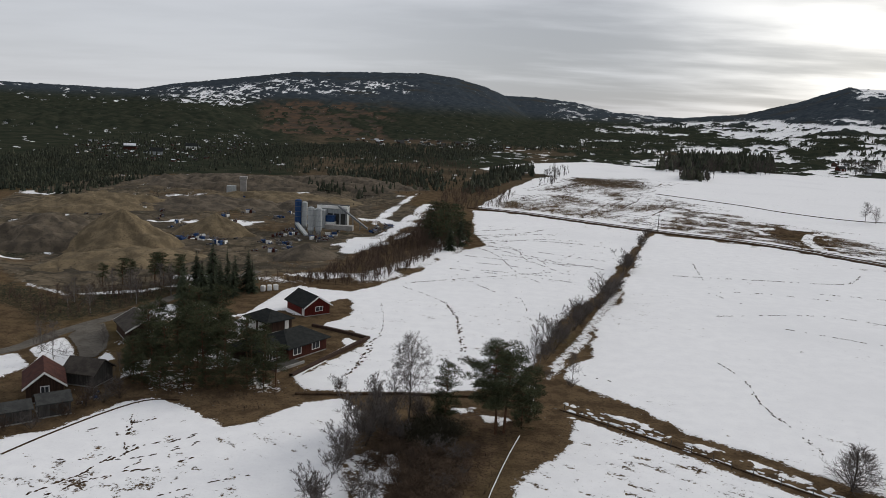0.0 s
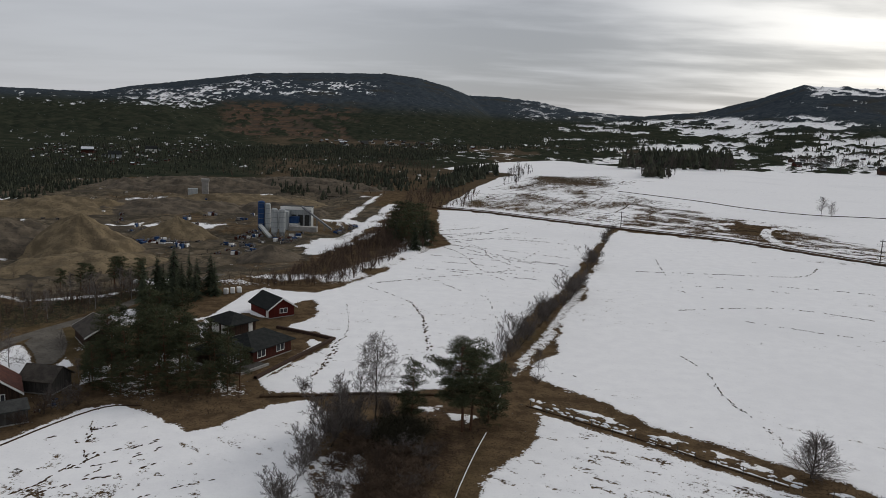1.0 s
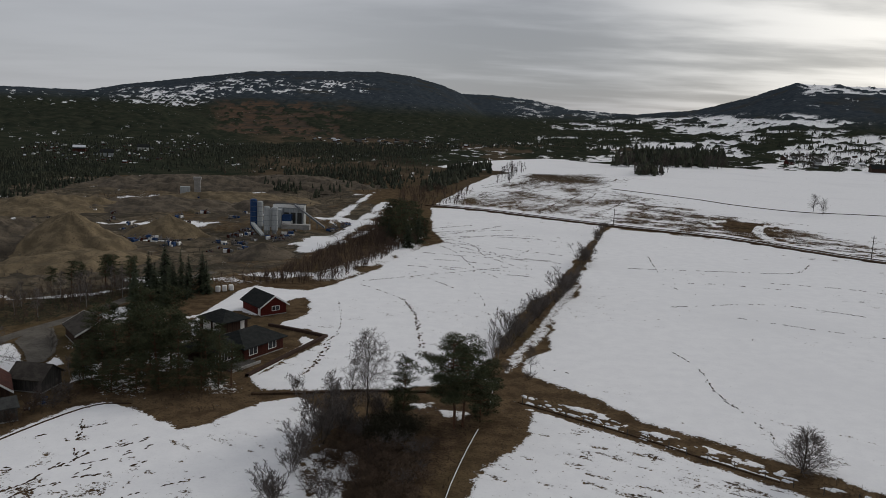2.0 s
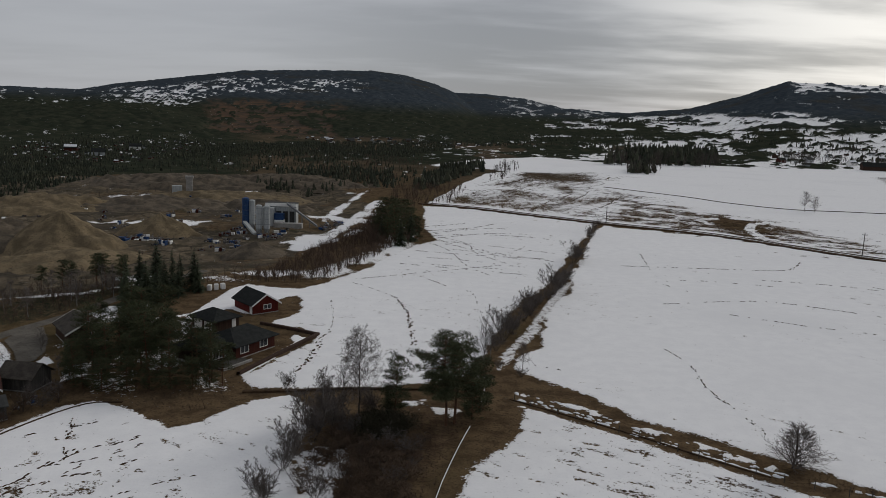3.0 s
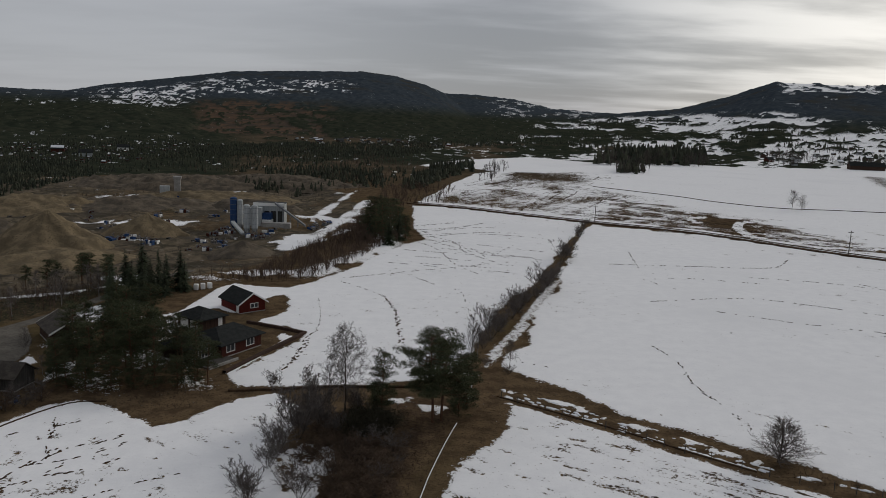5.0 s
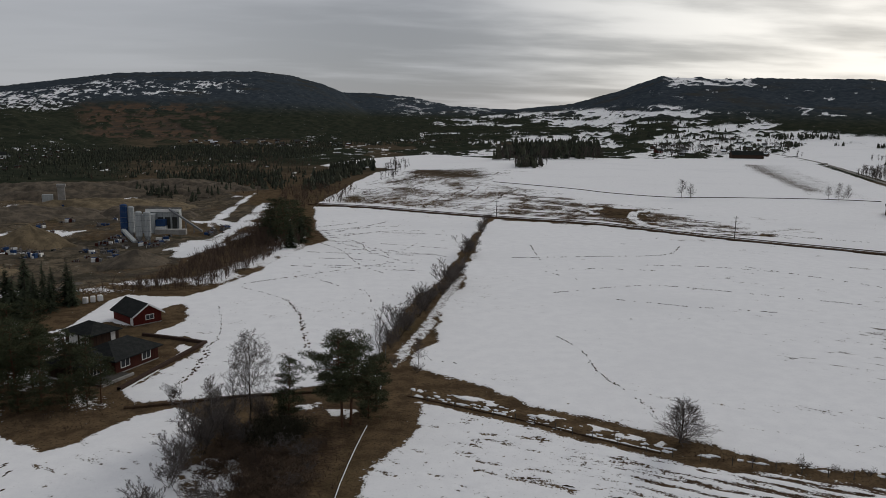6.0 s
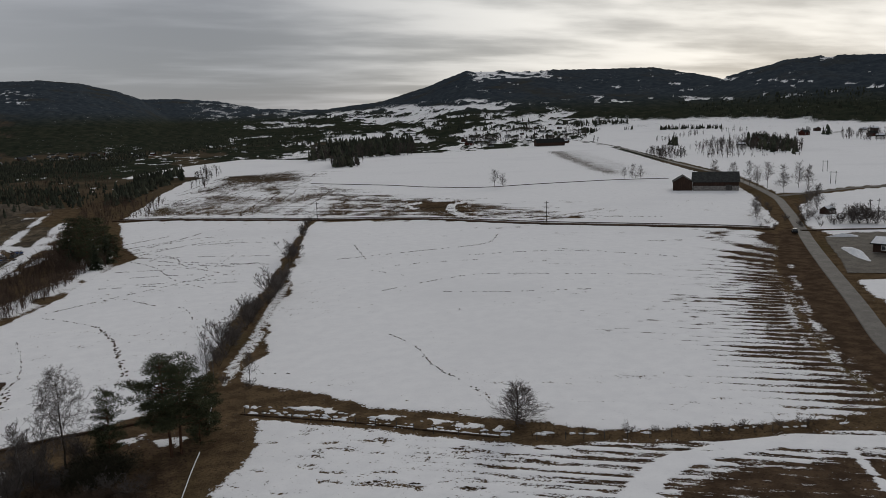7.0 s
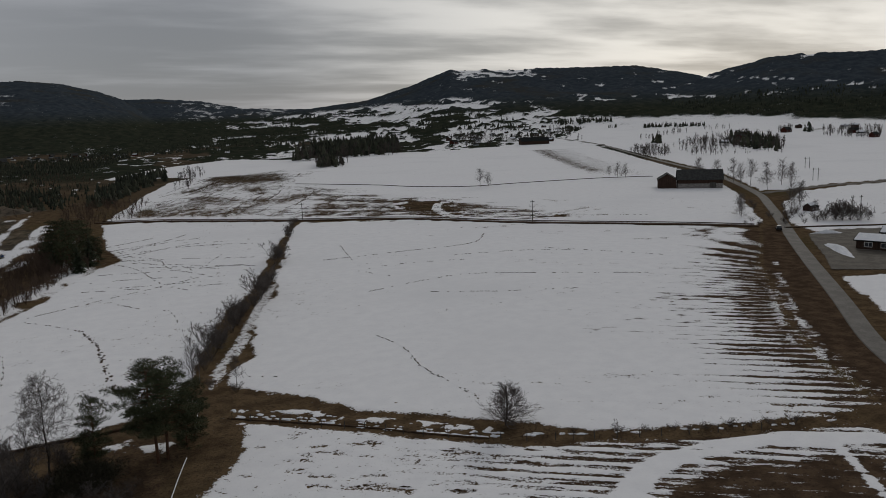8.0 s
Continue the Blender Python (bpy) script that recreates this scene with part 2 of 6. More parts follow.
def ground_cover(x, y, z):
    """Weights at each point: chance of snow, ploughed soil, sand and gravel, woodland floor."""
    r = np.hypot(x, y)
    az = np.degrees(np.arctan2(x, y))
    n1, n2, n3 = fbm(x, y, 9, 11), fbm(x, y, 2.2, 12, 3), fbm(x, y, 40, 13)
    wob = (n1 - 0.5) * 2.6 + (n2 - 0.5) * 1.6
    snow = np.zeros_like(x)
    for field in (FIELD_A, FIELD_B, FIELD_C, FIELD_D, FIELD_E, FIELD_F, FIELD_G):
        snow = np.maximum(snow, smooth(signed(x, y, field) + wob * np.minimum(1, r / 130), -1.0, 1.0))
    soil, gravel, wood = np.zeros_like(x), np.zeros_like(x), np.zeros_like(x)
    # ploughed rows showing through along the road
    across = y * PLOUGH.x - x * PLOUGH.y
    along = x * PLOUGH.x + y * PLOUGH.y
    row = 0.5 + 0.5 * np.sin(across * 2 * np.pi / 2.7 + 1.2 * (n3 - 0.5))
    road_d = seg_dist(x, y, [(190, 182), (148, 143), (128, 119), (113, 102), (102, 88), (92, 66)])
    c = signed(x, y, FIELD_C)
    patchy = fbm(along / 6, across, 3.0, 21, 3)
    thaw = 1 - smooth(road_d + 24 * (patchy - 0.5), 0, 36)
    rows_c = thaw * (0.08 + 0.66 * row ** 2) + 0.36 * smooth(thaw, 0.80, 0.98)
    snow = np.where(c > -1, snow * (1 - np.minimum(0.92, rows_c)), snow)
    snow = np.where(c > -1, snow * (1 - 0.30 * smooth(x, 55, 110) * smooth(patchy, 0.45, 0.7)), snow)
    soil = np.maximum(soil, smooth(c, -1, 3) * smooth(x + 0.3 * (y - 100), 52, 92))
    # the lower field: rows, soil and a swept curve of snow
    d = signed(x, y, FIELD_D)
    along_d = fbm(along / 6, across, 1.6, 31, 3)
    east = smooth(x, 14, 52)
    row_d = 0.5 + 0.5 * np.sin(across * 2 * np.pi / 1.9 + 2.0 * (n3 - 0.5))
    bare_d = 0.17 + 0.42 * east * smooth(row_d * 0.5 + along_d, 0.40, 0.90)
    patch_d = smooth(signed(x, y, [(49, 59), (54, 62), (61, 62.5), (72, 60), (78, 57), (70, 46), (52, 38)]) + wob, -2.5, 1.5)
    bare_d = np.maximum(bare_d, patch_d * (0.62 + 0.22 * row_d))
    lane = line_near(x, y, [(43, 55), (47, 62), (52, 65.5), (57, 67), (64, 67), (70, 66), (76, 63), (82, 60)], 8)
    lane2 = line_near(x, y, [(76, 61), (74, 57), (70, 50)], 8)
    bare_d = bare_d * smooth(np.minimum(lane, lane2 + 1.2) + 0.5 * (n2 - 0.5), 0.9, 2.2)
    snow = np.where(d > -0.5, snow * (1 - bare_d), snow)
    soil = np.maximum(soil, smooth(d, -0.5, 1.0) * (0.25 + 0.75 * east))
    # verge between the big field and the road
    verge = smooth(signed(x, y, [(92, 58), (92, 66), (101, 84), (114, 102), (129, 119), (149, 143), (193, 186), (205, 192), (166, 145), (135, 110), (116, 88), (104, 68)]), -1, 1.5)
    soil = np.maximum(soil, verge)
    rut_v = line_near(x, y, [(95, 70), (104, 86), (117, 103), (130, 119), (146, 137)], 6)
    snow = np.maximum(snow, 0.46 * (1 - smooth(rut_v, 0.6, 3.2)) * smooth(n2, 0.35, 0.6))
    # stubble and wheel ruts beyond the farm track
    st = smooth(signed(x, y, STUBBLE) + wob * 3, -2, 8)
    streak = fbm(across / 14, along / 2.6, 1.0, 41, 4)
    snow = snow * (1 - st * (0.26 + 0.18 * smooth(streak, 0.40, 0.62) + 0.9 * (n3 - 0.5)))
    soil = np.maximum(soil, 0.40 * st)
    for brown in ([(62, 548), (66, 600), (137, 637), (112, 520), (69, 530)], [(32, 450), (62, 440), (55, 392), (36, 410)], [(70, 428), (84, 425), (90, 474), (78, 478)]):
        snow = snow * (1 - 0.50 * smooth(signed(x, y, brown) + wob * 6, -8, 14))
    ru = smooth(signed(x, y, RUTS) + wob * 2, -3, 8)
    wheel = fbm(along / 9, across / 1.3, 2.0, 51, 3)
    snow = snow * (1 - ru * (0.26 + 0.36 * smooth(wheel, 0.38, 0.60)))
    core = smooth(signed(x, y, [(126, 336), (140, 333), (128, 296), (118, 309)]), -1, 5)
    snow = snow * (1 - 0.62 * core)
    ring = smooth(signed(x, y, [(112, 312), (112, 334), (126, 346), (148, 344), (158, 336), (142, 318), (134, 300), (131, 282), (136, 268), (150, 263), (185, 272), (188, 264), (160, 252), (136, 254), (120, 268), (116, 290)]) + wob, -2, 3)
    snow = snow * (1 - 0.42 * ring)
    soil = np.maximum(soil, 0.45 * ru)
    for loop in ([(118, 318), (117, 330), (128, 340), (143, 339)], [(150, 332), (137, 322), (129, 305), (125, 285), (130, 268), (142, 259), (160, 259), (192, 268)]):
        snow = np.maximum(snow, 1 - smooth(line_near(x, y, loop, 9), 1.3, 2.6))
    strip = smooth(signed(x, y, [(402, 704), (428, 704), (306, 430), (277, 409)]) + wob * 2, -6, 12)
    strip_b = smooth(signed(x, y, [(404, 704), (453, 695), (331, 416), (297, 366), (277, 409), (328, 528)]) + wob * 3, -3, 14)
    snow = snow * (1 - 0.56 * strip - 0.36 * strip_b * (1 - strip))
    soil = np.maximum(soil, np.maximum(0.55 * strip, 0.4 * strip_b))
    crumbs = smooth(fbm(along / 3, across, 1.1, 71, 3), 0.56, 0.76) * (r < 360) * smooth(fbm(x, y, 22, 72, 2), 0.36, 0.58)
    snow = snow * (1 - 0.38 * crumbs)
    tramped = smooth(signed(x, y, [(-52, 84), (-46, 96), (-36, 94), (-30, 88), (-24, 80), (-30, 60), (-60, 60)]), -2, 6) * smooth(n2 + 0.5 * (n1 - 0.5), 0.50, 0.74)
    snow = snow * (1 - 0.40 * tramped)
    # yard, garden and gaps with snow
    g = smooth(signed(x, y, [(-50, 141), (-46, 146), (-41, 160), (-31, 168), (-29, 165), (-33, 157), (-39, 154), (-33.5, 147.5), (-36, 146), (-40, 150)]) + wob * 0.5, -0.6, 0.8)
    snow = np.maximum(snow, g)
    g = smooth(signed(x, y, [(-28.5, 110.5), (-27.5, 110), (-21, 131), (-24, 133.5), (-24.5, 130)]) + wob * 0.25, -0.2, 0.5)
    snow = np.maximum(snow, g)
    g = smooth(signed(x, y, [(-43, 130), (-46.5, 140), (-46, 149), (-44.5, 168), (-42, 173), (-36, 171), (-29, 170.5), (-26, 168), (-29, 163), (-36, 159), (-39, 152), (-43, 147), (-43, 140)]) + wob * 0.4, -0.5, 0.7)
    snow = np.maximum(snow, g)
    lawn = smooth(signed(x, y, [(-31, 112), (-28, 113), (-22.8, 128), (-24, 131), (-27, 127)]), -0.3, 0.8)
    snow = snow * (1 - lawn)
    wood_a = smooth(signed(x, y, [(-64, 140), (-48, 144), (-36, 118), (-27, 104), (-34, 98), (-50, 102), (-62, 120)]) + wob, -2, 4)
    snow = np.maximum(snow, wood_a * (0.06 + 0.46 * smooth(n1 + 0.3 * n2, 0.46, 0.76)))
    bank = 1 - smooth(seg_dist(x, y, [(-52, 180), (-40, 184), (-28, 186), (-20, 200), (-12, 224), (-9, 250), (-16, 300), (-24, 340)]), 0, 10)
    snow = np.maximum(snow, bank * smooth(n1 + 0.2 * n3, 0.42, 0.72))
    white = smooth(signed(x, y, [(-42, 215), (-36, 224), (-28, 262), (-30, 300), (-22, 345), (-18, 340), (-22, 300), (-20, 270), (-30, 235)]) + wob * 1.2, -1, 3)
    for yard, share in (([(-74.5, 117), (-73.4, 122.2), (-69.3, 123.6), (-65, 116.7), (-62.8, 111.7), (-61.5, 107.5), (-66.5, 106), (-70.1, 112)], 1.0), ([(-64, 116.5), (-62.9, 120.5), (-57.5, 113.5), (-58.4, 110.2)], 1.0),
                        ([(-90, 112), (-77, 114), (-73, 113), (-68, 108), (-69, 102), (-84, 98)], 0.85), ([(-66, 141), (-64.5, 149), (-58, 153), (-54, 146), (-56, 138), (-61, 136)], 0.8), ([(-56, 112), (-52, 116), (-50, 108), (-53, 104)], 0.6)):
        snow = np.maximum(snow, share * smooth(signed(x, y, yard) + wob * 0.5, -0.5, 0.8))
    snow = np.maximum(snow, (1 - smooth(line_near(x, y, [(-110, 172), (-98, 158), (-86, 152), (-74, 158), (-66, 168)], 6), 0.5, 2.0)) * smooth(n1, 0.30, 0.55))
    # patches of old snow beside the ditch
    side = line_near(x, y, [(15, 106), (20, 103), (27, 97), (35, 90), (42, 84.5)], 5)
    snow = np.maximum(snow, (1 - smooth(side + wob * 0.4, 0.3, 1.6)) * 0.9 * smooth(fbm(x, y, 2.0, 81, 2), 0.46, 0.64) * (d < 0.2) * (c < 0.2))
    side = line_near(x, y, [(9, 113), (13, 122), (20, 140), (30, 172), (46, 222), (60, 272)], 4)
    snow = np.maximum(snow, 0.62 * (1 - smooth(np.abs(side - 0.4), 0.3, 1.7)) * smooth(fbm(x, y, 5, 82, 2), 0.30, 0.52))
    copse = smooth(signed(x, y, [(-16, 80), (-14, 88), (-9, 86), (-7, 78), (-10, 70), (-14, 66)]) + wob, -0.5, 1.5)
    snow = np.maximum(snow, copse * (0.40 + 0.5 * smooth(n2 + 0.3 * n1, 0.45, 0.75)))
    grove = smooth(signed(x, y, [(-4, 103), (1, 104), (7, 100), (4, 96), (-2, 97)]) + wob, -0.5, 1.5)
    snow = np.maximum(snow, grove * (0.2 + 0.5 * smooth(n2, 0.4, 0.7)))
    # the pit
    p = smooth(signed(x, y, PIT) + wob * 2, -4, 3)
    gravel = np.maximum(gravel, p * (0.45 + 0.55 * smooth(n3 + 0.4 * (n1 - 0.5), 0.28, 0.55)))
    drift = fbm(x + y * 0.5, y * 2.2, 26, 91, 4)
    snow = np.maximum(snow * (1 - p), p * smooth(drift, 0.655, 0.74))
    snow = np.maximum(snow, white * smooth(n1, 0.34, 0.52))
    for slope in ([(-42, 221), (-43, 247), (-36, 265), (-32, 291), (-27, 358), (-23, 359), (-25, 302), (-29, 263), (-32, 238), (-37, 217)], [(-42, 288), (-42, 323), (-38, 370), (-34, 409), (-36, 354), (-38, 301)]):
        snow = np.maximum(snow, smooth(signed(x, y, slope) + wob, -1.5, 1.5) * (0.55 + 0.45 * smooth(n1, 0.3, 0.5)))
    snow = np.maximum(snow, 0.8 * (1 - smooth(line_near(x, y, [(-106, 330), (-104, 345), (-101, 371), (-93, 395)], 8), 1.0, 3.5)))
    lane = line_near(x, y, LANE, 5)
    snow = snow * smooth(lane, 1.8, 2.8) * (1 - smooth(signed(x, y, TURNING), -1.5, 0.2))
    lot = smooth(signed(x, y, LOT), -1.5, 0.0)
    soil = soil * (1 - lot)
    snow = snow * (1 - lot)
    for verge, wide in (([(99.5, 87.3), (111.5, 102.2), (127, 119.1), (146, 141)], 0.5), ([(96, 78.4), (106.7, 91.1), (124.3, 111.1), (140.4, 129.1), (158, 148)], 0.35)):
        side = line_near(x, y, verge, 3)
        snow = np.maximum(snow, 0.56 * (1 - smooth(side + 0.7 * wob, wide, wide + 1.3)) * smooth(fbm(x, y, 3, 83, 3), 0.40, 0.66))
    # woods, far clearings and the mountain sides
    beyond = smooth(r, 520, 760) * (1 - smooth(signed(x, y, FIELD_E), -6, 6)) * (1 - smooth(signed(x, y, FIELD_F), -6, 6)) * (1 - p)
    wood = np.maximum(beyond, smooth(r, 330, 460) * smooth(-az, 2, 6) * (1 - p) * (0.35 + 0.65 * smooth(fbm(x, y, 110, 97, 4) + 0.25 * smooth(-az, 16, 24), 0.32, 0.50)))
    valley = smooth(az, -17, -11) * (1 - smooth(az, 17, 22))
    mottle = fbm(x * 1.6, y * 0.7, 130, 141, 4)
    wood = wood * (1 - valley * (1 - smooth(r, 1250, 1500)) * (1 - smooth(mottle, 0.44, 0.58)) * 0.75)
    wood = np.maximum(wood, smooth(r, 1150, 1400))
    for floor, share in (([(-16, 70), (-14, 92), (-9, 101), (0, 104), (7, 103), (8, 96), (4, 84), (0, 70)], 0.60), ([(-62, 118), (-50, 142), (-38, 124), (-30, 104), (-40, 101), (-52, 103)], 0.42)):
        soil = np.maximum(soil, share * smooth(signed(x, y, floor) + wob, -2, 4))
    thicket = smooth(signed(x, y, [(-110, 150), (-80, 128), (-72, 134), (-66, 150), (-62, 166), (-72, 172), (-86, 150), (-104, 164)]) + wob, -2, 4)
    wood = np.maximum(wood, 0.55 * thicket)
    wood = np.maximum(wood, 0.75 * p * smooth(fbm(x, y, 34, 95, 4), 0.50, 0.66))
    el = np.degrees(np.arctan2(z - 40, r))
    north = smooth(-az, -3, 1)
    patch = fbm(az * 2.0 + el * 1.8, el * 10.0, 1.0, 101, 6)
    lo = np.interp(az, [-24, -21, -18, -15, -5], [0.15, -0.15, -0.1, 1.0, 1.5])
    hi = np.interp(az, [-24, -21, -18, -15, -5], [0.9, 1.2, 1.5, 2.2, 2.45])
    plateau = smooth(az, -24, -21.5) * (1 - smooth(az, -7, -4)) * smooth(el, lo - 0.15, lo + 0.25) * (1 - smooth(el, hi - 0.25, hi + 0.2))
    high_snow = north * plateau * smooth(patch + 0.10 * (1 - smooth(az, -19, -15)), 0.47, 0.57) * smooth(fbm(az * 7 - el * 6, el * 24, 1.0, 103, 4), 0.38, 0.48) * (r > 2000)
    cut_n = fbm(az * 0.9 + el * 0.6, el * 3.4, 1.0, 107, 6)
    cut = smooth(az, -18.5, -14.5) * (1 - smooth(az, -8.5, -4.5)) * smooth(el, -2.2, -1.5) * (1 - smooth(el, 0.3, 1.1)) * smooth(cut_n, 0.35, 0.47) * (r > 1300)
    cut = cut * smooth(fbm(az * 3.1, el * 9.0, 1.0, 109, 4), 0.30, 0.46)
    wood = wood * (1 - 0.8 * cut)
    far_v = smooth(az, 3, 6) * (1 - smooth(az, 12, 15)) * smooth(el, 0.0, 0.4) * (r > 2800) * smooth(patch, 0.46, 0.62) * 0.6
    fields_e = fbm(az * 0.42 - el * 1.2, (el - 0.02 * az) * 4.4, 1.0, 111, 4)
    low = smooth(r, 760, 900) * smooth(az, 4, 9) * (1 - smooth(az, 60, 75))
    need = np.interp(az, [5, 10, 15, 20, 30], [0.68, 0.57, 0.48, 0.43, 0.41])
    need = need - 0.25 * smooth(az, 25, 31) * (1 - smooth(el, -0.9, -0.4))
    edge = np.interp(az, [8, 15, 20, 25, 30, 34, 38, 44, 50, 60], [0.2, 0.65, 1.05, 1.25, 0.6, -0.35, -0.62, -0.62, -1.1, -1.3])
    east_snow = low * (1 - smooth(el, edge - 0.25, edge + 0.15)) * smooth(fields_e, need, need + 0.05)
    east_snow = east_snow * smooth(fbm(az * 1.6 - el * 2.0, (el - 0.02 * az) * 13, 1.0, 113, 4), 0.33, 0.42)
    snow = np.where((r > 900) & (az > 4) & (az < 75), np.minimum(snow, smooth(fields_e, need - 0.03, need + 0.03) * (1 - smooth(el + 0.5 * (fields_e - 0.5), edge - 0.12, edge + 0.12))), snow)
    top_snow = smooth(az, 24, 25) * (1 - smooth(az, 29.5, 31)) * smooth(el, 2.45, 2.7) * smooth(patch, 0.40, 0.55)
    spots = 0.8 * (r > 1700) * smooth(az, 14, 20) * smooth(fbm(az * 0.8, el * 4.5, 1.0, 121, 4), 0.70, 0.74)
    snow = np.maximum.reduce([snow, high_snow, far_v, east_snow, top_snow, spots])
    speck = north * (r > 520) * (r < 1150) * smooth(fbm(az * 2.0, el * 9, 1.0, 131, 4), 0.70, 0.78)
    meadow = valley * smooth(az, -6, 4) * (r > 650) * (r < 1500) * smooth(fbm(az * 1.1, el * 14, 1.0, 133, 4), 0.60, 0.70)
    slopes = smooth(-az, 20.5, 23) * (r > 1500) * smooth(el, -0.5, -0.2) * smooth(fbm(az * 2.4 + el * 3, el * 10, 1.0, 137, 4), 0.67, 0.72)
    snow = np.maximum(snow, slopes)
    snow = np.maximum(snow, np.maximum(0.8 * speck, 0.9 * meadow) * (1 - p))
    return snow, soil, gravel, wood


def ground_grid():
    near = np.concatenate([np.linspace(0.6, 55, 24)[:-1], [55]])
    rr = [55.0]
    while rr[-1] < 4950:
        s = rr[-1]
        rr.append(s + min(max(s * s / 54300 * 2.3, 0.14), 10 + max(0, s - 1200) * 0.012))
    rad = np.concatenate([near[:-1], rr])
    ang = np.concatenate([np.arange(-180, -36, 4.0), np.arange(-36, 60, 0.14), np.arange(60, 180, 4.0)])
    return rad, np.radians(ang)


def build_ground(mat):
    rad, ang = ground_grid()
    nr, na = len(rad), len(ang)
    R, A = np.meshgrid(rad, ang, indexing="ij")
    x, y = (R * np.sin(A)).ravel(), (R * np.cos(A)).ravel()
    z = land(x, y)
    cover_w = np.stack(ground_cover(x, y, z), 1)
    relief = 0.10 * smooth(cover_w[:, 0], 0.2, 0.8) * (np.hypot(x, y) < 700)
    canopy = 7.0 * cover_w[:, 3] * (1 - cover_w[:, 0]) * smooth(np.hypot(x, y), 850, 1200) * vnoise(x / 11, y / 11, 201)
    z2 = z + relief + canopy
    i, j = np.meshgrid(np.arange(nr - 1), np.arange(na), indexing="ij")
    a, b = i * na + j, i * na + (j + 1) % na
    quads = np.stack([a, a + na, b + na, b], -1).reshape(-1, 4)
    me = bpy.data.meshes.new("ground")
    me.vertices.add(nr * na)
    me.vertices.foreach_set("co", np.stack([x, y, z2], 1).astype(np.float32).ravel())
    me.loops.add(quads.size + na)
    me.loops.foreach_set("vertex_index", np.concatenate([quads.ravel(), np.arange(na)]).astype(np.int32))
    me.polygons.add(len(quads) + 1)
    me.polygons.foreach_set("loop_start", np.arange(0, quads.size + 1, 4, dtype=np.int32))
    me.polygons.foreach_set("use_smooth", np.ones(len(quads) + 1, bool))
    at = me.attributes.new("cover", "FLOAT_COLOR", "POINT")
    at.data.foreach_set("color", cover_w.astype(np.float32).ravel())
    me.update(calc_edges=True)
    me.materials.append(mat)
    ob = new("ground", me)
    return tagged(ob, "snow-covered fields with bare brown edges, gravel pit and wooded hills", "ground", kind="structure")


def height(x, y):
    return float(land(np.array([float(x)]), np.array([float(y)]))[0])


# ---- materials ----
def surface(name, colours, scale, rough=0.85, bump=0.3, bump_size=None, metal=0.0, random_tone=0.0, island_tone=0.0, shine=0.06, stretch=(1, 1, 1), spread=(0.35, 0.65)):
    """A two-scale mottled surface between two or three colours."""
    m = bpy.data.materials.new(name)
    m.use_nodes = True
    n = Nodes(m.node_tree)
    co = n.place(stretch)
    coarse, grain = n.noise(co, scale, 5.0), n.noise(co, scale * 7.3, 3.0)
    col = n.mix(n.step(coarse, *spread), colours[0], colours[1])
    col = n.mix(n.step(grain, 0.52, 0.75), col, colours[-1])
    if random_tone:
        info = n.add("ShaderNodeObjectInfo").outputs["Random"]
        col = n.add("ShaderNodeHueSaturation", {"Color": col, "Value": n.math("ADD", n.math("MULTIPLY", info, random_tone), 1 - random_tone / 2)}).outputs[0]
    if island_tone:
        each = n.add("ShaderNodeNewGeometry").outputs["Random Per Island"]
        col = n.add("ShaderNodeHueSaturation", {"Color": col, "Value": n.math("ADD", n.math("MULTIPLY", each, island_tone), 1 - island_tone / 2)}).outputs[0]
    hgt = n.math("ADD", coarse, n.math("MULTIPLY", grain, 0.5))
    bmp = n.add("ShaderNodeBump", {"Height": hgt, "Strength": bump, "Distance": bump_size or 0.3 / scale})
    rg = n.math("ADD", n.math("MULTIPLY", coarse, 0.2), rough - 0.1, clamp=True)
    b = n.add("ShaderNodeBsdfPrincipled", {"Base Color": col, "Roughness": rg, "Metallic": metal, "Normal": bmp.outputs[0], "Specular IOR Level": shine})
    n.add("ShaderNodeOutputMaterial", {"Surface": b.outputs[0]})
    return m


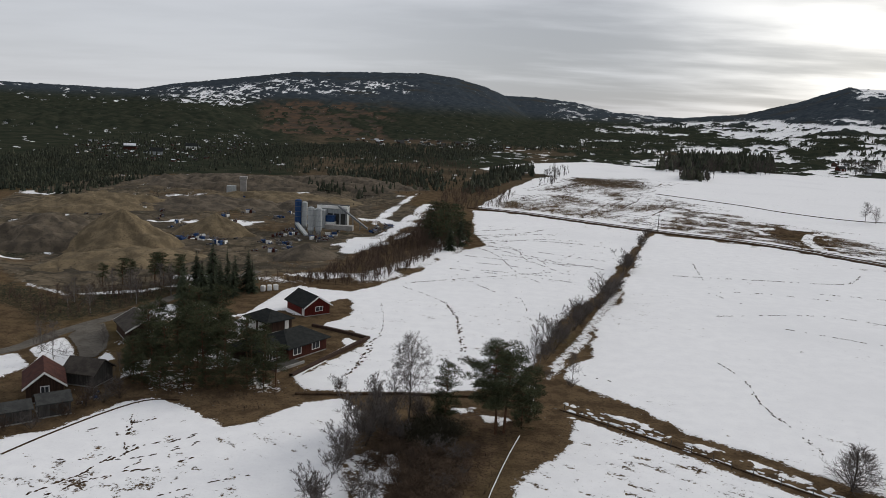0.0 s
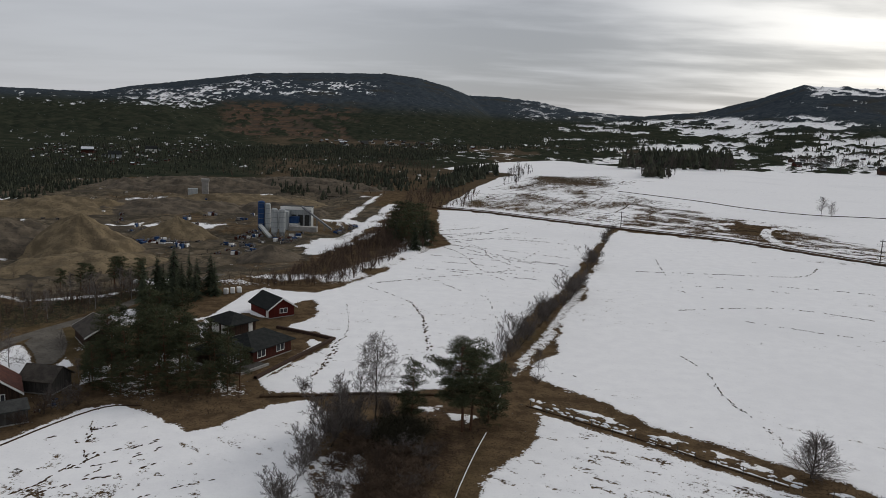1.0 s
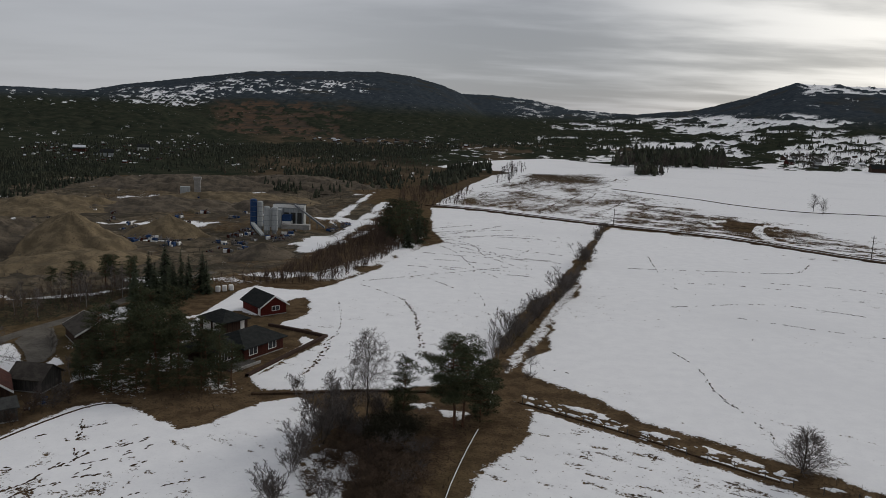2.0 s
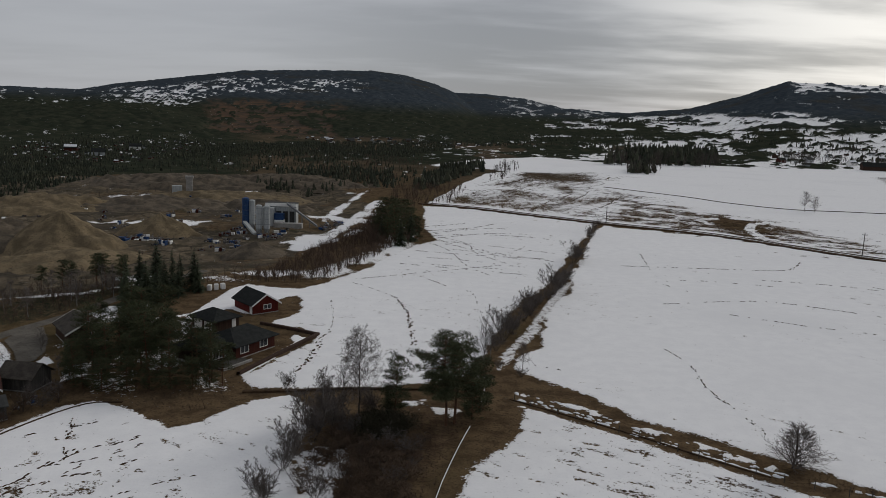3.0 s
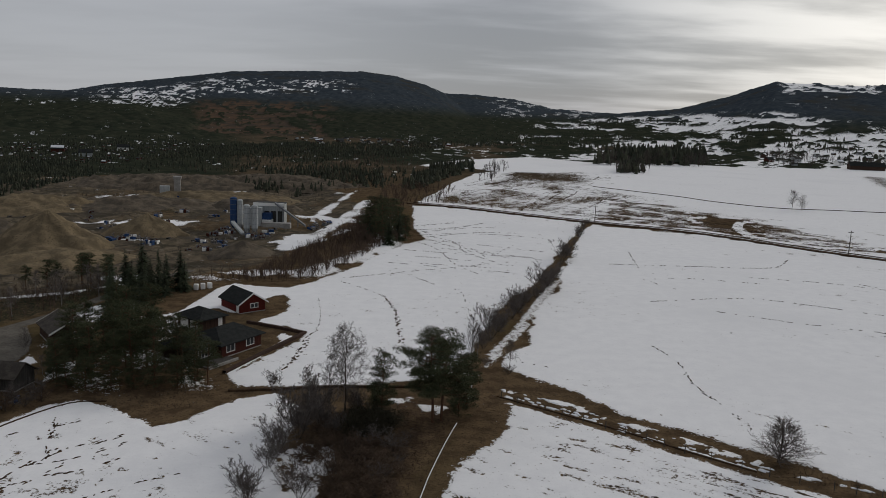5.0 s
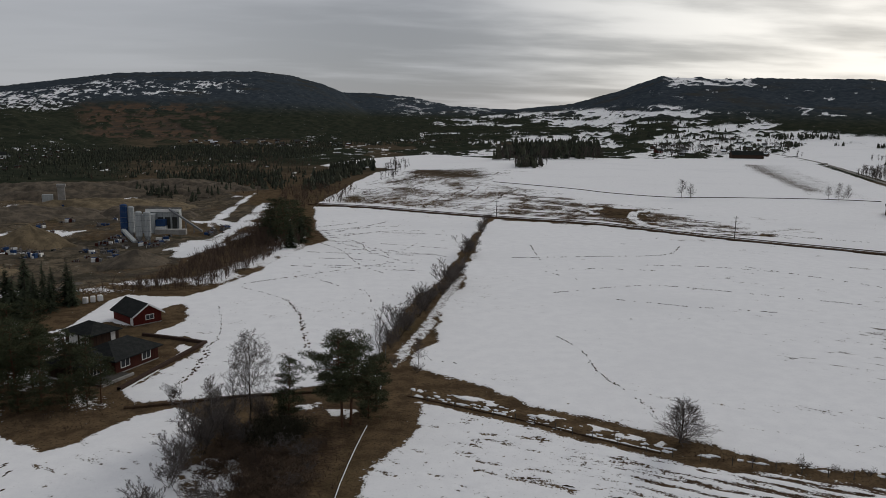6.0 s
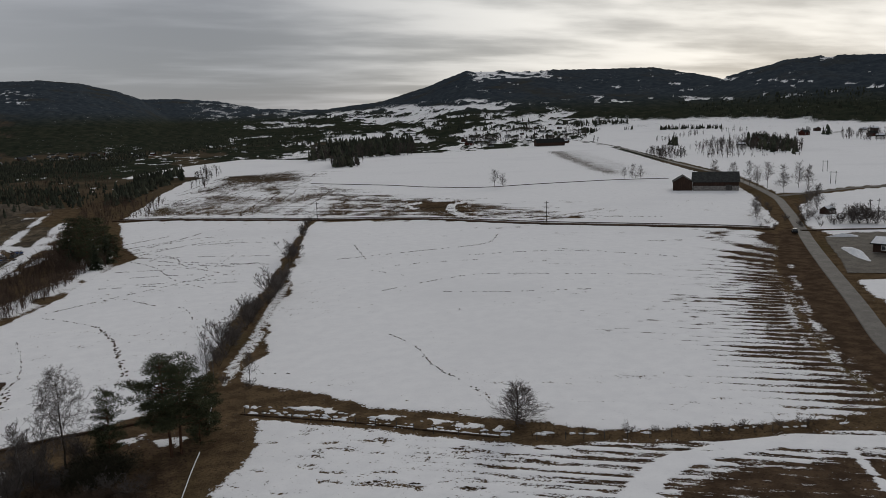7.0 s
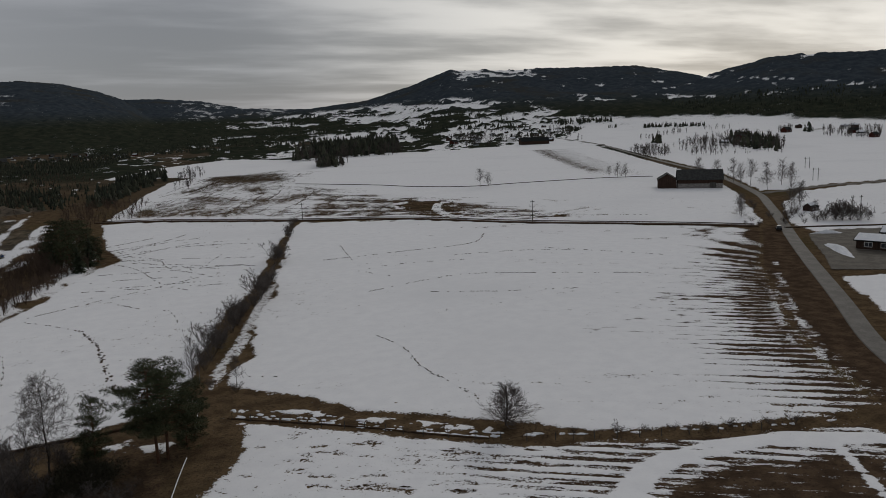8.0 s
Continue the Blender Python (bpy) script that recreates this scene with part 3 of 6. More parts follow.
def ground_material():
    m = bpy.data.materials.new("ground")
    m.use_nodes = True
    n = Nodes(m.node_tree)
    co = n.place()
    at = n.add("ShaderNodeAttribute", attribute="cover")
    sep = n.add("ShaderNodeSeparateColor", {0: at.outputs["Color"]})
    fine, mid, wide = n.noise(co, 2.6, 6.0, 0.68), n.noise(co, 0.35, 5.0, 0.6), n.noise(co, 0.02, 4.0)
    far = n.noise(co, 0.05, 6.0, 0.7)
    turn = n.add("ShaderNodeMapping", {"Vector": co, "Rotation": (0, 0, -math.atan2(PLOUGH.y, PLOUGH.x))}).outputs[0]
    furrow = n.noise(n.add("ShaderNodeMapping", {"Vector": turn, "Scale": (0.30, 1.6, 1.0)}).outputs[0], 1.0, 6.0, 0.68)
    swath = n.noise(n.add("ShaderNodeMapping", {"Vector": turn, "Scale": (0.07, 0.42, 1.0)}).outputs[0], 1.0, 6.0, 0.72)
    away = n.step(n.vec("LENGTH", co).outputs["Value"], 190.0, 330.0)
    furrow = n.math("ADD", n.math("MULTIPLY", swath, away), n.math("MULTIPLY", furrow, n.math("SUBTRACT", 1.0, away)))
    clump = n.noise(co, 0.16, 6.0, 0.75)
    hillside = n.noise(co, 0.016, 8.0, 0.72)
    straw = n.mix(n.step(mid, 0.35, 0.65), (0.074, 0.051, 0.031), (0.138, 0.096, 0.056))
    straw = n.mix(n.step(fine, 0.48, 0.68), straw, (0.048, 0.036, 0.024))
    straw = n.mix(n.step(wide, 0.5, 0.75), straw, (0.075, 0.060, 0.030))
    rough_grass = n.mix(n.step(n.noise(co, 0.03, 6.0, 0.7), 0.4, 0.6), (0.056, 0.047, 0.032), (0.092, 0.070, 0.048))
    straw = n.mix(n.step(n.vec("LENGTH", co).outputs["Value"], 330.0, 620.0), straw, rough_grass)
    heath = n.mix(n.step(hillside, 0.36, 0.60), (0.052, 0.046, 0.038), (0.098, 0.064, 0.044))
    straw = n.mix(n.step(n.vec("LENGTH", co).outputs["Value"], 1150.0, 1350.0), straw, heath)
    earth = n.mix(n.step(mid, 0.35, 0.7), (0.056, 0.038, 0.026), (0.108, 0.074, 0.048))
    earth = n.mix(n.step(fine, 0.5, 0.7), earth, (0.034, 0.025, 0.018))
    sand = n.mix(n.step(mid, 0.35, 0.65), (0.105, 0.085, 0.060), (0.165, 0.132, 0.093))
    sand = n.mix(n.step(n.noise(co, 0.045, 6.0, 0.7), 0.44, 0.60), sand, (0.070, 0.060, 0.048))
    sand = n.mix(n.step(fine, 0.5, 0.75), sand, (0.080, 0.070, 0.058))
    sand = n.mix(n.step(n.noise(co, 0.22, 6.0, 0.75), 0.47, 0.58), sand, (0.056, 0.049, 0.036))
    sand = n.mix(n.step(n.noise(co, 0.31, 5.0, 0.75), 0.58, 0.68), sand, (0.19, 0.165, 0.13))
    # bluish tone put into the high woods' colour stands in for aerial haze
    hazed_forest = n.mix(n.step(far, 0.38, 0.68), (0.034, 0.043, 0.053), (0.057, 0.068, 0.077))
    hazed_forest = n.mix(n.step(n.noise(co, 0.006, 5.0, 0.6), 0.52, 0.75), hazed_forest, (0.050, 0.048, 0.040))
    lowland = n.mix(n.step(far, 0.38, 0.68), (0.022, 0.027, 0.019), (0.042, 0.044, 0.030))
    # the haze tint comes in with height; low woods keep plain olive
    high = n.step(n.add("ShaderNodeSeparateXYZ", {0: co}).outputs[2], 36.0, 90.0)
    hazed_forest = n.mix(high, lowland, hazed_forest)
    lump = n.noise(co, 0.85, 6.0, 0.72)
    ragged = n.math("ADD", n.math("MULTIPLY", n.math("SUBTRACT", fine, 0.5), 1.8), n.math("MULTIPLY", n.math("SUBTRACT", lump, 0.5), 1.5))
    ragged = n.math("ADD", ragged, n.math("MULTIPLY", n.math("MULTIPLY", n.math("SUBTRACT", clump, 0.5), 1.1), away))
    ragged = n.math("ADD", ragged, n.math("MULTIPLY", n.math("SUBTRACT", n.math("MULTIPLY", n.math("SUBTRACT", hillside, 0.5), 2.0), 0.12), at.outputs["Alpha"]))
    rows = n.math("ADD", n.math("MULTIPLY", n.math("SUBTRACT", furrow, 0.5), 1.25), n.math("MULTIPLY", n.math("SUBTRACT", fine, 0.5), 0.8))
    jag = n.math("ADD", n.math("MULTIPLY", ragged, n.math("SUBTRACT", 1.0, sep.outputs[1])), n.math("MULTIPLY", rows, sep.outputs[1]))

    def weight(w, by, lo=0.44, hi=0.56):
        return n.step(n.math("ADD", w, by), lo, hi)

    white = n.mix(n.step(mid, 0.3, 0.7), (0.775, 0.775, 0.785), (0.825, 0.825, 0.83))
    white = n.mix(n.step(wide, 0.48, 0.75), white, (0.755, 0.756, 0.766))
    white = n.mix(n.math("MULTIPLY", n.step(fine, 0.52, 0.80), 0.40), white, (0.58, 0.58, 0.59))
    col = n.mix(weight(at.outputs["Alpha"], n.math("MULTIPLY", ragged, 0.6), 0.35, 0.65), straw, hazed_forest)
    col = n.mix(weight(sep.outputs[2], ragged, 0.35, 0.65), col, sand)
    col = n.mix(weight(sep.outputs[1], ragged, 0.3, 0.7), col, earth)
    covered = weight(sep.outputs[0], jag)
    col = n.mix(covered, col, white)
    bare = n.math("SUBTRACT", 1.0, covered)
    hgt = n.math("ADD", n.math("MULTIPLY", n.math("ADD", fine, mid), n.math("ADD", n.math("MULTIPLY", bare, 0.8), 0.12)), n.math("MULTIPLY", covered, 0.5))
    bmp = n.add("ShaderNodeBump", {"Height": hgt, "Strength": 0.7, "Distance": 0.3})
    b = n.add("ShaderNodeBsdfPrincipled", {"Base Color": col, "Roughness": n.math("SUBTRACT", 0.95, n.math("MULTIPLY", covered, 0.3)), "Normal": bmp.outputs[0], "Specular IOR Level": 0.0})
    n.add("ShaderNodeOutputMaterial", {"Surface": b.outputs[0]})
    return m


ground = build_ground(ground_material())

M_RED = surface("red_boards", [(0.085, 0.016, 0.013), (0.118, 0.023, 0.017), (0.058, 0.013, 0.011)], 0.9, 0.75, stretch=(6, 6, 0.4))
M_DARKRED = surface("dark_red_boards", [(0.050, 0.017, 0.013), (0.074, 0.025, 0.018), (0.034, 0.013, 0.010)], 0.9, 0.8, stretch=(6, 6, 0.4))
M_BROWN = surface("brown_boards", [(0.040, 0.026, 0.020), (0.065, 0.040, 0.030), (0.028, 0.020, 0.016)], 0.9, 0.8, stretch=(6, 6, 0.4))
M_GREYWOOD = surface("weathered_boards", [(0.060, 0.056, 0.052), (0.10, 0.094, 0.086), (0.042, 0.040, 0.037)], 0.9, 0.85, stretch=(5, 5, 0.4))
M_WHITE = surface("white_paint", [(0.74, 0.73, 0.70), (0.80, 0.79, 0.77), (0.66, 0.65, 0.62)], 1.5, 0.6, 0.1)
M_ROOF = surface("dark_roof_tiles", [(0.017, 0.019, 0.019), (0.027, 0.029, 0.028), (0.013, 0.014, 0.014)], 1.4, 0.85, 0.5)
M_ROOF_RED = surface("brick_red_roof_tiles", [(0.055, 0.026, 0.022), (0.085, 0.038, 0.030), (0.038, 0.020, 0.018)], 1.4, 0.8, 0.5)
M_ROOF_GREY = surface("grey_roof_sheets", [(0.040, 0.041, 0.040), (0.062, 0.063, 0.060), (0.030, 0.030, 0.030)], 0.9, 0.8, 0.3)
M_ROOF_WORN = surface("weathered_brown_roofing", [(0.050, 0.044, 0.038), (0.078, 0.068, 0.058), (0.036, 0.032, 0.028)], 0.9, 0.85, 0.4)
M_GLASS = surface("window_glass", [(0.035, 0.04, 0.045), (0.05, 0.055, 0.06), (0.03, 0.035, 0.04)], 0.6, 0.12, 0.02, shine=0.5)
M_CONCRETE = surface("concrete", [(0.26, 0.25, 0.235), (0.36, 0.35, 0.33), (0.19, 0.18, 0.17)], 0.5, 0.85, 0.3)
M_STONE = surface("rubble_stone", [(0.15, 0.14, 0.13), (0.30, 0.285, 0.265), (0.09, 0.085, 0.08)], 1.3, 0.9, 0.7)
M_ASPHALT = surface("worn_asphalt", [(0.125, 0.117, 0.106), (0.165, 0.155, 0.142), (0.090, 0.084, 0.077)], 0.35, 0.85, 0.2)
M_LIGHTMETAL = surface("pale_sheet_metal", [(0.34, 0.36, 0.36), (0.43, 0.45, 0.45), (0.25, 0.26, 0.26)], 0.7, 0.5, 0.15, stretch=(3, 3, 0.5))
M_DARKMETAL = surface("grey_steel", [(0.14, 0.15, 0.16), (0.20, 0.21, 0.22), (0.10, 0.10, 0.105)], 0.9, 0.5, 0.2)
M_BLUE = surface("blue_sheet_metal", [(0.022, 0.050, 0.125), (0.032, 0.070, 0.165), (0.018, 0.040, 0.095)], 0.7, 0.5, 0.15)
M_SAND = surface("heaped_sand", [(0.110, 0.086, 0.054), (0.190, 0.146, 0.090), (0.074, 0.058, 0.040)], 0.30, 0.95, 0.6, 0.5)
M_GRAVELHEAP = surface("heaped_gravel", [(0.068, 0.057, 0.044), (0.135, 0.109, 0.080), (0.048, 0.041, 0.032)], 0.30, 0.95, 0.6, 0.4)
M_GREYGRAVEL = surface("grey_gravel", [(0.092, 0.083, 0.070), (0.135, 0.122, 0.104), (0.062, 0.056, 0.048)], 0.3, 0.9, 0.4)
M_SNOW = surface("old_snow", [(0.70, 0.72, 0.75), (0.78, 0.79, 0.81), (0.62, 0.64, 0.66)], 0.8, 0.8, 0.4)
M_PINE_BARK = surface("pine_bark", [(0.085, 0.050, 0.034), (0.15, 0.080, 0.048), (0.05, 0.035, 0.027)], 2.0, 0.9, 0.8, stretch=(3, 3, 0.7))
M_DARK_BARK = surface("dark_bark", [(0.045, 0.038, 0.032), (0.075, 0.062, 0.052), (0.03, 0.026, 0.022)], 2.0, 0.9, 0.8, stretch=(3, 3, 0.7))
M_BIRCH_BARK = surface("birch_bark", [(0.17, 0.16, 0.15), (0.27, 0.26, 0.245), (0.05, 0.046, 0.042)], 2.2, 0.85, 0.4, stretch=(1, 1, 2.2))
M_TWIG = surface("bare_twigs", [(0.098, 0.086, 0.079), (0.145, 0.126, 0.115), (0.070, 0.061, 0.056)], 0.8, 0.9, 0.2, random_tone=0.35)
M_REDTWIG = surface("reddish_bare_twigs", [(0.062, 0.044, 0.034), (0.092, 0.064, 0.048), (0.044, 0.032, 0.026)], 0.5, 0.9, 0.2, random_tone=0.3)
M_PINE = surface("pine_needles", [(0.046, 0.054, 0.030), (0.080, 0.086, 0.046), (0.030, 0.036, 0.021)], 0.9, 0.8, 0.2, random_tone=0.4)
M_SPRUCE = surface("spruce_needles", [(0.036, 0.045, 0.028), (0.058, 0.068, 0.040), (0.025, 0.031, 0.021)], 0.9, 0.8, 0.2, random_tone=0.4)
M_FARWOOD = surface("distant_conifer_needles", [(0.034, 0.040, 0.029), (0.060, 0.062, 0.042), (0.026, 0.030, 0.023)], 0.05, 0.85, 0.2, island_tone=0.8)
M_FARTWIG = surface("distant_bare_twigs", [(0.060, 0.052, 0.047), (0.088, 0.074, 0.064), (0.048, 0.040, 0.036)], 0.05, 0.9, 0.2)
M_JUNIPER = surface("dark_evergreen_scrub", [(0.040, 0.038, 0.025), (0.062, 0.054, 0.037), (0.028, 0.026, 0.019)], 0.9, 0.9, 0.2, random_tone=0.3)
M_RUST = surface("rusty_scrap", [(0.10, 0.085, 0.075), (0.20, 0.19, 0.18), (0.05, 0.045, 0.04)], 1.1, 0.8, 0.4, random_tone=0.9)
M_CAR = surface("car_paint", [(0.03, 0.032, 0.036), (0.04, 0.042, 0.046), (0.025, 0.026, 0.03)], 0.8, 0.3, 0.05)


# ---- mesh helpers ----
class Shape:
    """Collects vertices and faces of one mesh."""

    def __init__(self):
        self.v, self.f = [], []

    def add(self, verts, faces):
        k = len(self.v)
        self.v.extend(verts)
        self.f.extend([tuple(i + k for i in f) for f in faces])

    def tube(self, p, q, r0, r1, n=3, cap=False):
        p, q = Vector(p), Vector(q)
        d = (q - p)
        if d.length < 1e-5:
            return
        d.normalize()
        u = d.orthogonal().normalized()
        w = d.cross(u)
        ring = [(math.cos(2 * math.pi * i / n), math.sin(2 * math.pi * i / n)) for i in range(n)]
        verts = [tuple(p + (u * c + w * s) * r0) for c, s in ring] + [tuple(q + (u * c + w * s) * r1) for c, s in ring]
        faces = [(i, (i + 1) % n, n + (i + 1) % n, n + i) for i in range(n)]
        if cap:
            faces += [tuple(range(n - 1, -1, -1)), tuple(range(n, 2 * n))]
        self.add(verts, faces)

    def box(self, x0, x1, y0, y1, z0, z1):
        c = [(x, y, z) for z in (z0, z1) for x, y in ((x0, y0), (x1, y0), (x1, y1), (x0, y1))]
        self.add(c, [(3, 2, 1, 0), (4, 5, 6, 7), (0, 1, 5, 4), (1, 2, 6, 5), (2, 3, 7, 6), (3, 0, 4, 7)])

    def slab(self, quad, thick, way=(0, 0, -1)):
        """A thick plate: a polygon and its copy pushed along way."""
        n = len(quad)
        w = Vector(way) * thick
        self.add([tuple(Vector(p)) for p in quad] + [tuple(Vector(p) + w) for p in quad],
                 [tuple(range(n)), tuple(range(2 * n - 1, n - 1, -1))] + [(i, i + n, (i + 1) % n + n, (i + 1) % n) for i in range(n)])

    def blade(self, p, d, side, length, width):
        p, d, side = Vector(p), Vector(d), Vector(side)
        self.add([tuple(p - side * width * 0.5), tuple(p + side * width * 0.5), tuple(p + d * length + side * width * 0.2), tuple(p + d * length - side * width * 0.2)], [(0, 1, 2, 3)])

    def mesh(self, name, mat, bevel=0.0, shade=False):
        me = bpy.data.meshes.new(name)
        me.from_pydata([tuple(p) for p in self.v], [], self.f)
        if bevel:
            bm = bmesh.new()
            bm.from_mesh(me)
            bmesh.ops.recalc_face_normals(bm, faces=bm.faces)
            bmesh.ops.bevel(bm, geom=bm.edges[:], offset=bevel, segments=1, affect="EDGES")
            bm.to_mesh(me)
            bm.free()
        if shade:
            me.polygons.foreach_set("use_smooth", [True] * len(me.polygons))
        me.update()
        me.materials.append(mat)
        return me


def part(name, shape, mat, parent, label="", bevel=0.0, shade=False):
    ob = new(name, shape.mesh(name, mat, bevel, shade))
    ob.parent = parent
    if label:
        ob["label"] = label
    return ob


def thing(name, x, y, turn=0.0, z=None, label="", category="", group="", kind=""):
    ob = new(name)
    ob.matrix_world = pose(x, y, height(x, y) if z is None else z, 0, 0, turn)
    return tagged(ob, label, category, group, kind)


def put(src, x, y, turn=0.0, size=1.0, sink=0.05, wide=None):
    w = wide or size
    return copy_thing(src, pose(x, y, height(x, y) - sink, 0, 0, turn) @ Matrix.Diagonal((w, w, size, 1)))


# ---- trees ----
def unit(rng):
    while True:
        v = Vector((rng.uniform(-1, 1), rng.uniform(-1, 1), rng.uniform(-1, 1)))
        if 0.05 < v.length < 1:
            return v.normalized()


def grow(shape, rng, p, d, length, rad, depth, fan, lift, kids, thin):
    """A limb in three bent pieces with side shoots, each smaller than the last."""
    steps = 3
    for s in range(steps):
        d = (d + unit(rng) * 0.16 + Vector((0, 0, lift))).normalized()
        q = p + d * (length / steps)
        r1 = rad * (1 - (s + 1) / steps * 0.65)
        shape.tube(p, q, max(rad * (1 - s / steps * 0.65), thin), max(r1, thin * 0.7), 3)
        if depth > 0:
            for _ in range(kids if s else max(1, kids - 1)):
                side = (d * (1 - fan) + unit(rng) * fan).normalized()
                grow(shape, rng, p.lerp(q, rng.uniform(0.3, 1)), side, length * rng.uniform(0.42, 0.62), r1 * 0.62, depth - 1, fan, lift, kids, thin)
        p = q


def bare_tree(name, seed, tall, label, bark, twig=M_TWIG, droop=0.03, stems=1, limbs=16, fan=0.55, clear=0.18, kids=2, thin=0.016, depth=2, girth=0.014):
    """A leafless tree or bush one unit of its height tall, with trunk and a crown of twigs."""
    rng = random.Random(seed)
    root = new(name)
    tagged(root, label, "tree" if stems == 1 else "bush")
    trunk, crown = Shape(), Shape()
    for k in range(stems):
        lean = Vector((0, 0, 1)) if stems == 1 else (Vector((0, 0, 1)) + unit(rng) * 0.62).normalized()
        lean.z = abs(lean.z)
        p = Vector((0, 0, -0.2)) + (Vector((rng.uniform(-0.2, 0.2), rng.uniform(-0.2, 0.2), 0)) if stems > 1 else Vector())
        h = tall * (1.0 if stems == 1 else rng.uniform(0.75, 1.0))
        r0, steps = tall * girth * (1 if stems == 1 else 0.6), 7
        for s in range(steps):
            d = (lean + unit(rng) * 0.10 + Vector((0, 0, 0.05))).normalized()
            q = p + d * h / steps
            ra, rb = r0 * (1 - s / steps * 0.92), r0 * (1 - (s + 1) / steps * 0.92)
            trunk.tube(p, q, max(ra, thin), max(rb, thin), 5)
            up = (s + 0.5) / steps
            if up > clear:
                for _ in range(max(1, round(limbs / steps / stems * 1.4))):
                    out = unit(rng)
                    out.z = abs(out.z) * 0.8 + 0.35
                    reach = tall * (0.40 if stems == 1 else 0.34) * (1.15 - up * 0.75) * rng.uniform(0.7, 1.1)
                    grow(crown, rng, p.lerp(q, rng.random()), out.normalized(), reach, max(rb * 0.55, thin), depth, fan, droop, kids, thin)
            p = q
    part("trunk", trunk, bark, root)
    part("crown", crown, twig, root)
    return root


def tuft(shape, rng, p, size, count, flatness=0.55, fine=1.0):
    """A cushion of needle blades round p."""
    for _ in range(count):
        o = unit(rng) * (rng.random() ** 0.5) * size
        o.z *= flatness
        d = (o.normalized() + Vector((0, 0, 0.5)) + unit(rng) * 0.6).normalized()
        side = d.orthogonal().normalized()
        side.rotate(Matrix.Rotation(rng.uniform(0, 6.3), 3, d))
        shape.blade(p + o, d, side, size * rng.uniform(0.16, 0.32) * fine, size * rng.uniform(0.06, 0.11) * fine)


def pine_tree(seed, tall=12.0, label="", clear=0.38, clumps=78, stems=1, spread=0.30, needles=190, flat=0.34, fine=0.85):
    rng = random.Random(seed)
    root = tagged(new("pine_tree"), label, "tree")
    trunk, crown = Shape(), Shape()
    for k in range(stems):
        p = Vector((k * 1.1 - (stems - 1) * 0.55, rng.uniform(-0.3, 0.3), -0.3))
        lean = Vector(((k - (stems - 1) / 2) * 0.10, 0, 1)).normalized()
        h, line = tall * (1 - 0.12 * k), [p.copy()]
        for s in range(9):
            p = p + (lean + unit(rng) * 0.06).normalized() * h / 9
            trunk.tube(line[-1], p, tall * 0.017 * (1 - s / 9 * 0.8), tall * 0.017 * (1 - (s + 1) / 9 * 0.8), 7)
            line.append(p.copy())
        for c in range(clumps // stems):
            up = clear + (1 - clear) * (c + rng.random()) / (clumps // stems)
            a = up * 9
            at = line[min(int(a), 8)].lerp(line[min(int(a) + 1, 9)], a - int(a))
            ang = rng.uniform(0, 6.283)
            dome = math.sin(min(1, (1 - up) / (1 - clear) * 1.05 + 0.24) * math.pi * 0.62) ** 0.7
            reach = tall * spread * dome * rng.uniform(0.35, 1.0)
            end = at + Vector((math.cos(ang) * reach, math.sin(ang) * reach, reach * rng.uniform(-0.12, 0.34)))
            trunk.tube(at - Vector((0, 0, reach * 0.12)), end, tall * 0.0055, tall * 0.002, 3)
            tuft(crown, rng, end, tall * rng.uniform(0.062, 0.100), needles, flat, fine)
            tuft(crown, rng, at.lerp(end, 0.62), tall * rng.uniform(0.045, 0.075), needles // 3, flat + 0.06, fine)
    part("trunk", trunk, M_PINE_BARK, root)
    part("crown", crown, M_PINE, root)
    return root


def spruce_tree(seed, tall=11.0, label="", width=0.21):
    rng = random.Random(seed)
    root = tagged(new("spruce_tree"), label, "tree")
    trunk, crown = Shape(), Shape()
    trunk.tube((0, 0, -0.3), (0, 0, tall * 0.97), tall * 0.016, 0.02, 6)
    levels = 30
    for k in range(levels):
        up = 0.06 + 0.94 * k / levels
        reach = tall * width * (1 - up) ** 0.85 + 0.08
        for b in range(8 if up < 0.8 else 5):
            ang = rng.uniform(0, 6.283)
            out = Vector((math.cos(ang), math.sin(ang), 0))
            length = reach * rng.uniform(0.65, 1.15)
            base = Vector((0, 0, tall * up + rng.uniform(-0.1, 0.1)))
            for s in range(5):
                f = (s + 0.6) / 5
                p = base + out * length * f + Vector((0, 0, -length * 0.42 * f * f + 0.06))
                side = Vector((-out.y, out.x, rng.uniform(-0.5, 0.5))).normalized()
                crown.blade(p, (out + Vector((0, 0, -0.30)) + unit(rng) * 0.4).normalized(), side, length * 0.34, length * 0.42 * (1.15 - f) + 0.08)
    part("trunk", trunk, M_DARK_BARK, root)
    part("crown", crown, M_SPRUCE, root)
    return root


def dense_bush(seed, label, mat=M_JUNIPER, size=2.0):
    """A low, dark, dense bush: short stems and a close crown."""
    rng = random.Random(seed)
    root = tagged(new("bush"), label, "bush")
    stems, crown = Shape(), Shape()
    for k in range(16):
        out = unit(rng)
        end = Vector((out.x * size * 0.8, out.y * size * 0.8, size * rng.uniform(0.45, 0.8)))
        stems.tube((out.x * 0.15, out.y * 0.15, -0.1), end, 0.03, 0.012, 3)
        tuft(crown, rng, end * 0.85, size * rng.uniform(0.25, 0.42), 170, 0.8)
    part("stem", stems, M_DARK_BARK, root)
    part("crown", crown, mat, root)
    return root


